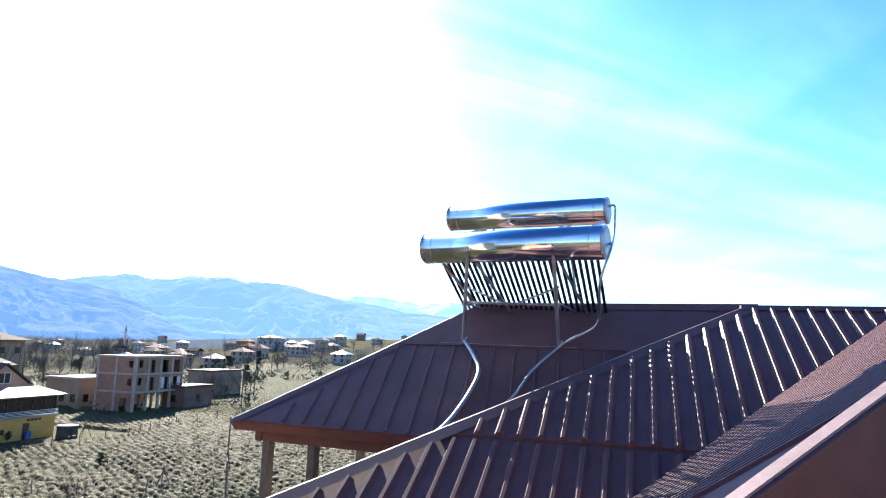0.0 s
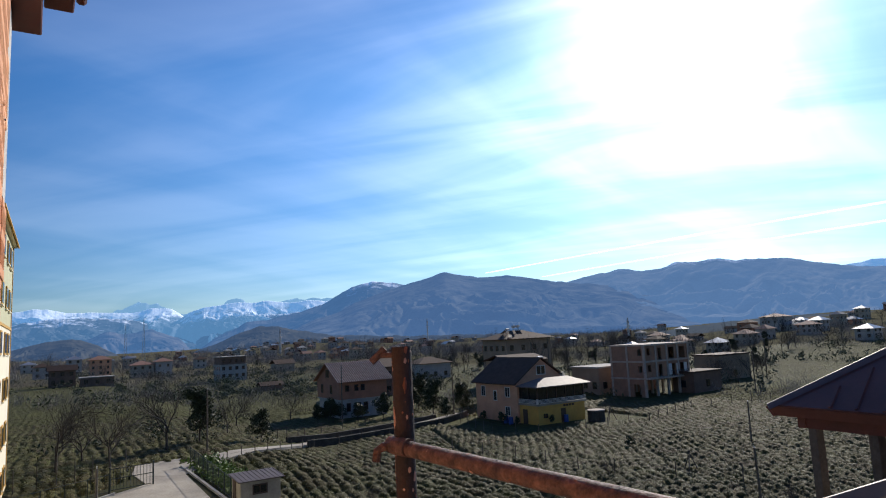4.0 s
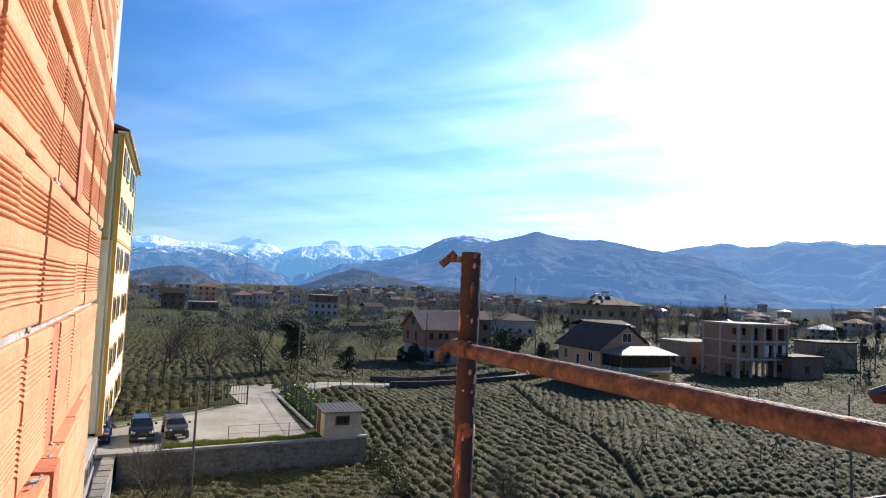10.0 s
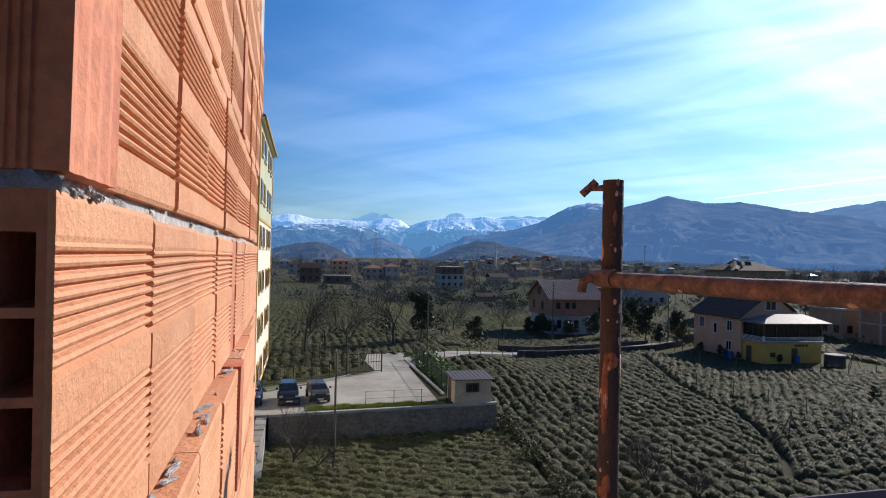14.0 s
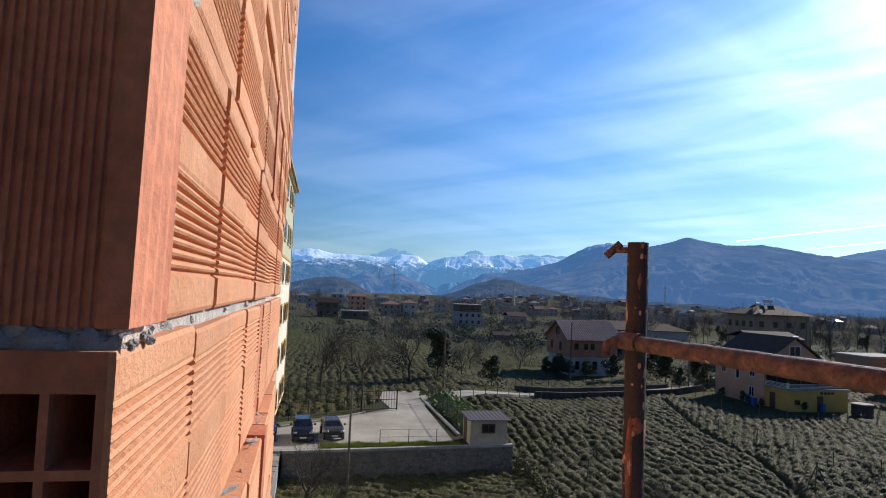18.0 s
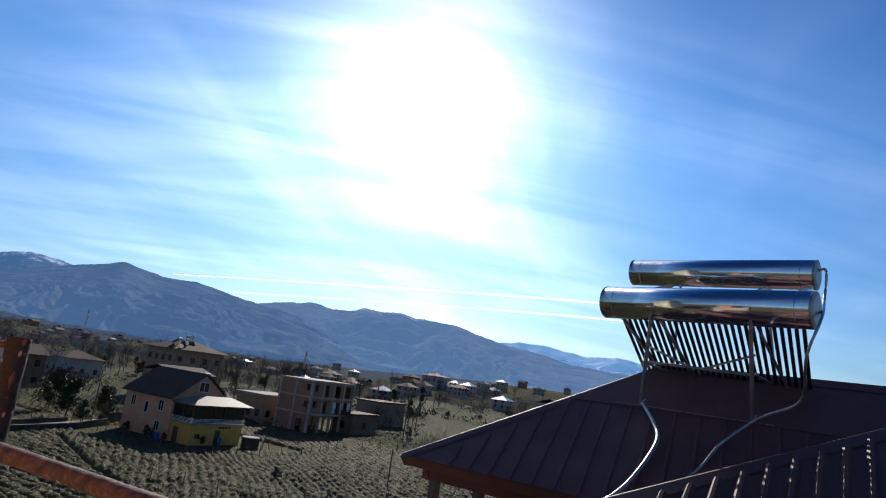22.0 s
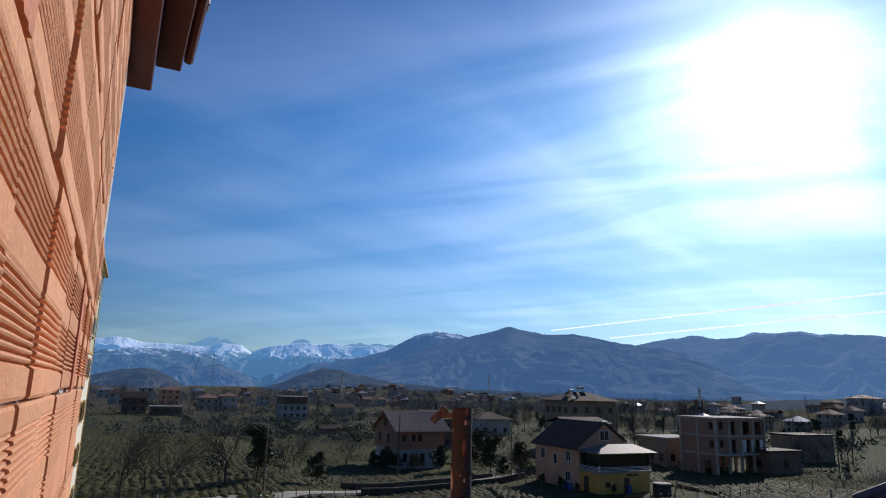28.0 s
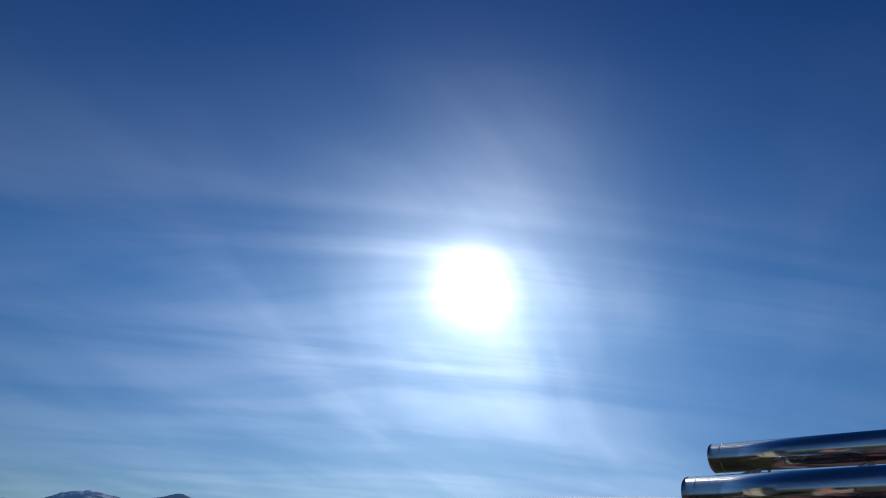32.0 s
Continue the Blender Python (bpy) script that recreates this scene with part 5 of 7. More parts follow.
# ---- trees ----
def grow(seed, height, trunk_r, levels=5, spread=0.55, lean=0.0, fork=3, clear=0.28):
    """Segments of a bare tree: start, end, radii, level."""
    g = random.Random(seed)
    segs = []

    def branch(p, d, ln, r, lev):
        steps = 3 if lev < 3 else 2
        q = p
        for s in range(steps):
            d = (d + Vector((g.uniform(-1, 1), g.uniform(-1, 1), g.uniform(-0.4, 0.7))) * (0.13 if lev else 0.05)).normalized()
            e = q + d * ln / steps
            segs.append((q, e, r * (1 - 0.30 * s / steps), r * (1 - 0.30 * (s + 1) / steps), lev))
            if lev < levels and (lev > 0 or s >= 1):
                for _ in range(fork if s == steps - 1 else (2 if lev < 2 else 1)):
                    t = g.uniform(0, 6.283)
                    o = Vector((math.cos(t), math.sin(t), 0))
                    nd = (d * (1 - spread * 0.6) + (d.cross(o).normalized() if d.cross(o).length > 1e-3 else o) * spread * g.uniform(0.7, 1.3) + Vector((0, 0, 0.14))).normalized()
                    branch(e, nd, ln * g.uniform(0.52, 0.78) if lev else height * g.uniform(0.26, 0.40), r * (1 - 0.30 * (s + 1) / steps) * g.uniform(0.50, 0.68), lev + 1)
            q = e
    branch(Vector((0, 0, -0.2)), Vector((lean, 0.02, 1)).normalized(), height * (clear + 0.12), trunk_r, 0)
    return segs


def segs_mesh(name, segs, sides, material, parent):
    co, fs = [], []
    for p, q, r0, r1, lev in segs:
        u = (q - p).normalized()
        rot = u.to_track_quat("Z", "Y")
        k = len(co)
        for c, r in ((p, r0), (q, r1)):
            for i in range(sides):
                a = 2 * math.pi * i / sides
                v = c + rot @ Vector((r * math.cos(a), r * math.sin(a), 0))
                co.append((v.x, v.y, v.z))
        for i in range(sides):
            fs.append((k + i, k + (i + 1) % sides, k + sides + (i + 1) % sides, k + sides + i))
    ob = soup(name, np.array(co), fs, material, sides > 4)
    ob.parent = parent
    return ob


def bare_tree(seed, height, trunk_r, label, **kw):
    t = thing("bare_tree", label, "tree", group="bare trees in the valley")
    segs = grow(seed, height, trunk_r, **kw)
    segs_mesh("trunk", [s for s in segs if s[4] == 0], 8, BARK, t)
    segs_mesh("branching", [s for s in segs if 0 < s[4] <= 2], 5, BARK, t)
    segs_mesh("crown", [s for s in segs if s[4] > 2], 3, TWIG, t)
    return t


def leafy_tree(seed, height, width, n, label, size=0.16):
    t = thing("evergreen_tree", label, "tree", group="evergreen trees")
    g = np.random.RandomState(seed)
    segs = grow(seed, height * 0.9, height * 0.018, levels=2, spread=0.6, clear=0.2)
    segs_mesh("trunk", segs, 6, BARK, t)
    k = 26
    cl = np.stack([g.normal(0, width * 0.27, k), g.normal(0, width * 0.27, k), height * (0.30 + 0.62 * g.rand(k) ** 0.8)], -1)
    cl[:, :2] *= (1.15 - 0.75 * (cl[:, 2:] / height))
    i = g.randint(0, k, n)
    d = g.normal(0, 1, (n, 3))
    d /= np.linalg.norm(d, axis=1)[:, None]
    c = cl[i] + d * (width * (0.10 + 0.11 * g.rand(k)))[i][:, None] * (0.65 + 0.45 * g.rand(n))[:, None]
    c[:, 2] = np.maximum(c[:, 2], height * 0.12)
    a, b = g.normal(0, 1, (n, 3)), g.normal(0, 1, (n, 3))
    a *= (size * (0.5 + g.rand(n)) / np.linalg.norm(a, axis=1))[:, None]
    b *= (size * 0.5 / np.linalg.norm(b, axis=1))[:, None]
    co = np.stack([c - a, c - b, c + a, c + b], 1).reshape(-1, 3)
    ob = soup("crown", co, np.arange(n * 4).reshape(-1, 4), LEAF)
    ob.parent = t
    return t


def ground_z(x, y):
    return float(terrain(np.array([x]), np.array([y]))[0])


def put(proto, x, y, s=1.0, rz=0.0, z=None, used=set()):
    z = ground_z(x, y) if z is None else z
    m = pose(x, y, z, 0, 0, rz) @ Matrix.Scale(s, 4)
    if proto.name not in used:
        used.add(proto.name)
        proto.matrix_world = m
        return proto
    ob = copy_thing(proto, pose(x, y, z, 0, 0, rz))
    ob.scale = (s, s, s)
    return ob


fruit = [bare_tree(i + 3, 6.5, 0.118, "leafless grey-brown tree with a wide twiggy crown", levels=4, fork=3, spread=0.66, clear=0.22) for i in range(3)]
tall = [bare_tree(i + 20, 9.0, 0.12, "tall leafless tree with steep fine branches", levels=4, spread=0.34, clear=0.34, fork=2) for i in range(2)]
scrub = bare_tree(40, 4.2, 0.085, "leafless thorny bush with many thin stems", levels=5, spread=0.55, clear=0.10)
evg = [leafy_tree(50, 6.0, 4.2, 5200, "dense dark evergreen tree"), leafy_tree(51, 4.2, 3.0, 3200, "small dark evergreen tree with leaves", 0.12), leafy_tree(52, 9.0, 2.2, 3000, "slim dark pointed cypress tree")]
for x, y, k, s in ((-67.0, 1.9, 0, 1.25), (-66.2, 6.0, 1, 1.0), (-74.0, 11.9, 2, 1.25), (-84, 20.4, 0, 0.75), (-103, 34.7, 1, 0.8), (-72.5, 4.2, 2, 0.8), (-98, 25, 2, 0.8)):
    put(fruit[k], x, y, s, x * 37 % 360)
for x, y, k, s in ((-77.0, 15.7, 0, 1.0), (-75.5, 22.0, 1, 0.95), (-94, 38.2, 1, 0.9), (-91, 45, 1, 1.0), (-88, 52, 0, 0.9), (-86, 56, 0, 0.8), (-96, 54, 0, 1.0), (-82, 50.5, 1, 0.8), (-92.5, 41.5, 1, 0.7)):
    put(evg[k], x, y, s, x * 53 % 360)
for x, y, k, s in ((-96.2, 38.4, 1, 0.75), (-96.4, 40.4, 1, 0.55), (-95.0, 43.5, 1, 0.5), (-95.5, 36.4, 1, 0.7), (-77.0, 53.6, 1, 0.35), (-72.5, 53.4, 1, 0.4), (-69.5, 53.6, 1, 0.3), (-67.2, 57.5, 1, 0.3), (-47.8, 50.8, 1, 0.32)):
    put(evg[k], x, y, s, x * 29 % 360)
for x, y, s in ((-37.2, 0.6, 1.15), (-30.0, 18.0, 0.95), (-36.4, 1.8, 0.7), (-28.5, 20.0, 0.6), (-46, 21.5, 0.35), (-33.5, 17.2, 0.5), (-25.0, 41.0, 0.55), (-40, 40, 0.4)):
    put(scrub, x, y, s, x * 71 % 360)
tree_rng = random.Random(8)
for i in range(230):
    b, r = tree_rng.uniform(22, 92), tree_rng.uniform(125, 420)
    if i % 3 == 0:
        b, r = tree_rng.gauss(47, 6), tree_rng.uniform(170, 300)
    x, y = -r * math.sin(radians(b)), r * math.cos(radians(b))
    if 62 < b < 92 and r < 235:
        continue
    k = tree_rng.random()
    if k < 0.52:
        put(tall[i % 2], x, y, tree_rng.uniform(0.7, 1.25), tree_rng.uniform(0, 360))
    elif k < 0.90:
        put(fruit[i % 3], x, y, tree_rng.uniform(0.6, 1.1), tree_rng.uniform(0, 360))
    else:
        put(evg[i % 3], x, y, tree_rng.uniform(0.5, 0.95), tree_rng.uniform(0, 360))


def brush(name, label, n, per, seed, r0, r1, size, height, material, b0=20, b1=95, upright=0.5, near=False):
    """Thickets: clumps of small upright leaves or twigs over the far fields."""
    g = np.random.RandomState(seed)
    rr = r0 * (r1 / r0) ** g.rand(n)
    bb = np.radians(b0 + (b1 - b0) * g.rand(n))
    cx, cy = -rr * np.sin(bb), rr * np.cos(bb)
    keep = value_noise(cx / 45, cy / 45, seed + 2, 2) > -0.05
    keep &= ~inside(PLATEAU, cx, cy) & ~inside([(-84, 46), (-62, 46), (-58, 72), (-84, 72)], cx, cy) & ~inside([(-88, 84), (-68, 82), (-70, 106), (-88, 104)], cx, cy)
    keep &= near | ~((np.degrees(bb) > 64) & (rr < 225))
    keep &= seg_dist(cx, cy, ROAD) > 3.4
    cx, cy = cx[keep], cy[keep]
    k = len(cx)
    i = np.repeat(np.arange(k), per)
    m = len(i)
    s = (0.6 + 0.9 * g.rand(k))[i]
    x, y = cx[i] + g.normal(0, height * 0.55, m) * s, cy[i] + g.normal(0, height * 0.55, m) * s
    z = terrain(x, y) + np.abs(g.normal(0.45, 0.3, m)) * height * s
    a = g.normal(0, 1, (m, 3))
    a[:, 2] += upright * 2
    a *= (size * (0.5 + g.rand(m)) / np.linalg.norm(a, axis=1))[:, None]
    b = g.normal(0, 1, (m, 3)) * size * (0.16 if upright < 0.3 else 0.035) * (1.6 - upright)
    c = np.stack([x, y, z], -1)
    ob = soup(name, np.stack([c - a, c - b, c + a, c + b], 1).reshape(-1, 3), np.arange(m * 4).reshape(-1, 4), material)
    return tagged(ob, label, "thicket", kind="stuff")


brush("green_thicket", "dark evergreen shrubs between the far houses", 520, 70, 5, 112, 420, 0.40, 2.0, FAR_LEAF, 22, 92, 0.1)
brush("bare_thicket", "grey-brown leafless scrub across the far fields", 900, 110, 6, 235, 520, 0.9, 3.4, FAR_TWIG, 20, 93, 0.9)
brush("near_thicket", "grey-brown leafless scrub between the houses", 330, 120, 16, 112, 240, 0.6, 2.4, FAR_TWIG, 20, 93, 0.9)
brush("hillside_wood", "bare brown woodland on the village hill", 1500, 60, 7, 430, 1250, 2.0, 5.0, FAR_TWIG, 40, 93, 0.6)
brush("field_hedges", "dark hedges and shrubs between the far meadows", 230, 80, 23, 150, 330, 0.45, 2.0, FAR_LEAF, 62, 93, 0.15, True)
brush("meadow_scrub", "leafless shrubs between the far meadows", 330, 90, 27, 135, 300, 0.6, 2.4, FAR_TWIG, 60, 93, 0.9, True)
g = np.random.RandomState(33)
n = 5200
ci = g.randint(0, 14, n)
cu, cr = g.rand(14), 0.35 + 0.45 * g.rand(14)
x = -45.0 + 21.0 * cu[ci] + g.normal(0, 0.55, n) * cr[ci]
y = 15.1 - 0.118 * (x + 45.0) + g.normal(0, 0.45, n) * cr[ci]
z = terrain(x, y) + np.abs(g.normal(0.35, 0.3, n)) * cr[ci] * 1.9
a, b = g.normal(0, 0.055, (n, 3)), g.normal(0, 0.03, (n, 3))
c = np.stack([x, y, z], -1)
gully_shrubs = soup("gully_shrubs", np.stack([c - a, c - b, c + a, c + b], 1).reshape(-1, 3), np.arange(n * 4).reshape(-1, 4), mat("olive_shrub_leaf", (0.115, 0.125, 0.03), 0.7, 0, 0.5, 0.4, 0, 9, col2=(0.07, 0.055, 0.03)))
tagged(gully_shrubs, "loose olive green shrubs growing in the gully", "shrubs", kind="stuff")
brush("field_tufts", "low tufts of winter grass and weeds in the far field", 3000, 12, 9, 62, 260, 0.14, 0.26, TEA_LEAF, 58, 92, 0.4, True)
brush("field_scrub", "leafless saplings along the field edges", 26, 60, 10, 78, 240, 0.55, 1.9, TWIG, 60, 92, 0.9, True)
brush("edge_shrubs", "small dark evergreen shrubs along the field edges", 60, 90, 11, 78, 230, 0.2, 1.2, LEAF, 52, 92, 0.1, True)

# ---- houses ----
def window_part(parent, face, u, z, w, h, wall, d, frame_mat, pane_mat=None, proud=0.06, sill=True):
    """A framed window on one face of a block of width wall and depth d; face: s, e, n, w."""
    pane_mat = pane_mat or GLASS_DARK

    def tr(u0, u1, p0, p1, z0, z1):
        if face == "s":
            return (u0, u1, -p1, -p0, z0, z1)
        if face == "n":
            return (u0, u1, d + p0, d + p1, z0, z1)
        if face == "e":
            return (wall + p0, wall + p1, u0, u1, z0, z1)
        return (-p1, -p0, u0, u1, z0, z1)
    t = 0.09
    bm = boxes(tr(u, u + w, -0.02, proud, z, z + t), tr(u, u + w, -0.02, proud, z + h - t, z + h), tr(u, u + t, -0.02, proud, z + t, z + h - t), tr(u + w - t, u + w, -0.02, proud, z + t, z + h - t))
    if w > 0.8:
        box(bm, *tr(u + w / 2 - 0.03, u + w / 2 + 0.03, -0.02, proud * 0.8, z + t, z + h - t))
    win = part("window", bm, frame_mat, parent)
    part("pane", boxes(tr(u + t, u + w - t, -0.02, 0.015, z + t, z + h - t)), pane_mat, win)
    return win


def hip_roof(bm, x0, x1, y0, y1, z, h, t=0.12):
    w, d = x1 - x0, y1 - y0
    k = min(w, d) / 2
    if w > d:
        r = [(x0 + k, y0 + k, z + h), (x1 - k, y0 + k, z + h)]
        faces = [[(x0, y0, z), (x1, y0, z), r[1], r[0]], [(x1, y1, z), (x0, y1, z), r[0], r[1]], [(x1, y0, z), (x1, y1, z), r[1]], [(x0, y1, z), (x0, y0, z), r[0]]]
    else:
        r = [(x0 + k, y0 + k, z + h), (x0 + k, y1 - k, z + h)]
        faces = [[(x0, y1, z), (x0, y0, z), r[0], r[1]], [(x1, y0, z), (x1, y1, z), r[1], r[0]], [(x0, y0, z), (x1, y0, z), r[0]], [(x1, y1, z), (x0, y1, z), r[1]]]
    for f in faces:
        bm.faces.new([bm.verts.new(p) for p in f])
    box(bm, x0, x1, y0, y1, z - t, z - 0.003)
    return bm


def gable_roof(bm, x0, x1, y0, y1, z, h, axis, t=0.14):
    """Two sheets; the ridge runs along axis."""
    if axis == "x":
        m = (y0 + y1) / 2
        slab(bm, [(x0, y0, z), (x1, y0, z), (x1, m, z + h), (x0, m, z + h)], t)
        slab(bm, [(x1, y1, z), (x0, y1, z), (x0, m, z + h), (x1, m, z + h)], t)
    else:
        m = (x0 + x1) / 2
        slab(bm, [(x0, y1, z), (x0, y0, z), (m, y0, z + h), (m, y1, z + h)], t)
        slab(bm, [(x1, y0, z), (x1, y1, z), (m, y1, z + h), (m, y0, z + h)], t)
    return bm


def block(parent, name, x0, x1, y0, y1, z0, z1, material, label=""):
    return part(name, boxes((x0, x1, y0, y1, z0, z1)), material, parent, label)


# pink and yellow villa
VX, VY = -81.0, 55.3
villa = thing("villa", "pink and yellow two-storey village house with a glazed porch", "house", pose(VX, VY, 0))
block(villa, "pink_wall", 0, 9.7, 0, 8.7, -0.3, 5.15, PINK)
bm = bmesh.new()
prism(bm, [(0.0, 5.15), (8.7, 5.15), (4.35, 8.15)], "x", 0.05, 9.65)
part("gable_wall", bm, PINK, villa)
part("roof", gable_roof(bmesh.new(), -0.45, 9.95, -0.55, 9.25, 4.92, 3.35, "x"), TILE_DARK, villa, "dark brown pitched roof")
for u, z, w, h in ((1.35, 3.1, 1.0, 1.5), (4.3, 2.6, 0.8, 1.45), (7.0, 3.2, 1.1, 1.4), (6.9, 0.75, 1.1, 1.25)):
    window_part(villa, "s", u, z, w, h, 9.7, 8.7, WHITE)
window_part(villa, "e", 3.5, 6.0, 1.6, 1.3, 9.7, 8.7, WHITE)
block(villa, "yellow_wall", 9.704, 13.5, 0.3, 8.4, -0.3, 2.35, YELLOW)
block(villa, "porch_floor", 9.704, 13.75, 0.05, 8.65, 2.354, 2.56, PALE_CONCRETE)
for k in range(4):
    block(villa, "rail", 13.6, 13.66, 0.1, 8.6, 2.62 + k * 0.15, 2.68 + k * 0.15, WHITE)
    block(villa, "rail", 9.71, 13.59, 0.12, 0.18, 2.62 + k * 0.15, 2.68 + k * 0.15, WHITE)
block(villa, "corner_post", 13.5, 13.72, 0.02, 0.24, 2.60, 3.25, WHITE)
block(villa, "porch_glazing", 13.35, 13.45, 0.4, 8.4, 2.61, 4.75, GLASS_DARK)
block(villa, "porch_glazing", 9.71, 13.346, 0.4, 0.5, 2.61, 4.75, GLASS_DARK)
for i in range(6):
    block(villa, "porch_post", 13.46, 13.54, 0.3 + i * 1.6, 0.4 + i * 1.6, 2.61, 4.8, WOOD_DARK)
for i in range(3):
    block(villa, "porch_post", 9.72 + i * 1.8, 9.82 + i * 1.8, 0.28, 0.38, 2.61, 4.8, WOOD_DARK)
bm = bmesh.new()
hip_roof(bm, 9.8, 14.3, -0.35, 9.2, 4.82, 0.95)
part("porch_roof", bm, PORCH, villa, "glossy brown sheet porch roof")
block(villa, "door", 13.5, 13.56, 4.15, 4.95, -0.2, 1.75, WOOD_DARK)
block(villa, "vent_window", 13.5, 13.54, 1.15, 1.85, 0.75, 1.3, GLASS_DARK)
block(villa, "door", 10.4, 11.3, 0.24, 0.30, -0.2, 1.8, WOOD_DARK)
for i in range(4):
    block(villa, "letter_bar", 13.505, 13.53, 4.6 + i * 0.5, 4.98 + i * 0.5, 1.95, 2.22, TILE_DARK)
for i, (x, y) in enumerate(((8.5, -1.2), (9.8, -1.4), (13.9, 4.6))):
    t = thing("barrel", "blue plastic barrel by the house wall", "barrel", pose(VX + x, VY + y, 0), "barrels")
    bm = bmesh.new()
    tube(bm, (0, 0, 0), (0, 0, 0.9), 0.32, 0.30, 12)
    part("body", bm, mat("blue_plastic", (0.03, 0.08, 0.30), 0.5, 0, 0.2, 3, 0.05, 20), t)

# concrete frame building
FX, FY = -86.3, 88.5
frame_b = thing("concrete_building", "unfinished three-storey concrete frame with brick infill", "building", pose(FX, FY, 0))
W_, D_ = 7.8, 11.6
for z in (2.85, 5.7, 8.5):
    block(frame_b, "floor_slab", -0.1, W_ + (0.9 if z == 2.85 else 0.12), -0.1, D_ + 0.1, z, z + 0.28, FRAME_CONCRETE)
for yy in (0.0, 2.85, 5.7, 8.55, 11.3):
    for xx in (0.0, 3.75, 7.45):
        for z0, z1 in ((-0.3, 2.846), (3.134, 5.696), (5.984, 8.496)):
            block(frame_b, "column", xx, xx + 0.38, yy, yy + 0.34, z0, z1, FRAME_CONCRETE)


def infill(x0, x1, y0, y1, z0, z1, hole=None):
    """A brick panel between the columns, with an opening."""
    along_x = (x1 - x0) > (y1 - y0)
    a0, a1 = (x0, x1) if along_x else (y0, y1)
    bm = bmesh.new()

    def bx(p, q, zz0, zz1):
        box(bm, *((p, q, y0, y1) if along_x else (x0, x1, p, q)), zz0, zz1)
    if hole:
        h0, h1, hz0, hz1 = hole
        bx(a0, a0 + h0, z0, z1)
        bx(a0 + h1, a1, z0, z1)
        bx(a0 + h0, a0 + h1, z0, z0 + hz0) if hz0 > 0.01 else None
        bx(a0 + h0, a0 + h1, z0 + hz1, z1)
    else:
        bx(a0, a1, z0, z1)
    part("infill_wall", bm, FRAME_CLAY, frame_b)


for z0, z1 in ((3.134, 5.696), (5.984, 8.496)):
    infill(0.384, 3.746, 0.08, 0.28, z0, z1)
    infill(4.134, 7.446, 0.08, 0.28, z0, z1, (2.2, 3.0, 0.9, 2.0))
    for i, yy in enumerate((0.0, 2.85, 5.7, 8.55)):
        infill(7.5, 7.7, yy + 0.344, yy + 2.846, z0, z1, (0.5, 1.4, 0.0 if i % 2 else 0.9, 2.1) if i < 2 else (0.4, 1.9, 0.0, 2.1))
    infill(0.0, 7.8, D_ - 0.3, D_ - 0.1, z0, z1)
    infill(0.08, 0.28, 0.344, D_ - 0.31, z0, z1)
infill(0.384, 3.746, 0.08, 0.28, -0.3, 2.846)
infill(4.134, 7.446, 0.08, 0.28, -0.3, 2.846, (0.9, 2.4, 0.0, 2.3))
infill(0.08, 0.28, 0.344, D_ - 0.31, -0.3, 2.846)
for i in range(9):
    block(frame_b, "balustrade", 8.60, 8.64, 5.8 + i * 0.66, 5.86 + i * 0.66, 3.134, 4.0, DARK_STEEL)
block(frame_b, "balustrade", 8.60, 8.65, 5.75, 11.2, 4.004, 4.07, DARK_STEEL)
for i in range(3):
    block(frame_b, "window", 7.72, 7.78, 6.2 + i * 2.0, 7.0 + i * 2.0, 3.3, 5.2, WHITE)

# red gabled house
RX, RY = -107.0, 40.8
red = thing("gabled_house", "two-storey house with bare brick above pale grey ground floor", "house", pose(RX, RY, 0))
block(red, "ground_floor_wall", 0.25, 9.3, 0.25, 8.2, -0.3, 2.75, BLUE_GREY)
block(red, "upper_wall", 0, 9.5, 0, 8.2, 2.754, 5.7, RED_CLAY)
bm = bmesh.new()
prism(bm, [(0.0, 5.7), (9.5, 5.7), (4.75, 8.25)], "y", 0.03, 8.17)
part("gable_wall", bm, RED_CLAY, red)
rr = part("roof", gable_roof(bmesh.new(), -0.6, 10.1, -0.5, 9.2, 5.38, 2.95, "y"), TILE_RED, red, "weathered red sheet roof")
block(red, "floor_band", -0.03, 9.53, -0.03, 8.23, 2.70, 2.82, FAR_WHITE)
# Pale colour paints the lit sheen along the ribs.
RIB = mat("roof_rib_sheen", (0.58, 0.42, 0.34), 0.6, 0, 0.3, 2, 0.2, 20)
for i in range(28):
    bm = bmesh.new()
    y = -0.45 + i * 0.355
    seam(bm, Vector((10.08, y, 5.41 + 0.13)), Vector((4.78, y, 8.33 + 0.13)), Vector((0, 1, 0)), 0.06, 0.09, 0.03)
    part("roof_rib", bm, RIB, rr)
window_part(red, "s", 3.9, 6.1, 1.4, 1.3, 9.5, 8.2, WOOD_DARK)
for u in (1.8, 5.6):
    window_part(red, "s", u, 3.6, 0.9, 1.4, 9.5, 8.2, WOOD_DARK)
for u in (0.9, 2.5, 3.6):
    window_part(red, "e", u, 4.0, 0.7, 1.0, 9.5, 8.2, WOOD_DARK)
for u, w in ((1.2, 0.7), (3.0, 0.7), (4.1, 0.8)):
    window_part(red, "e", u, 0.9, w, 1.3, 9.3, 8.2, WOOD_DARK)
for u in (3.0, 6.6):
    window_part(red, "s", u, 0.6, 1.2, 1.4, 9.5, 8.2, WOOD_DARK, proud=-0.15)


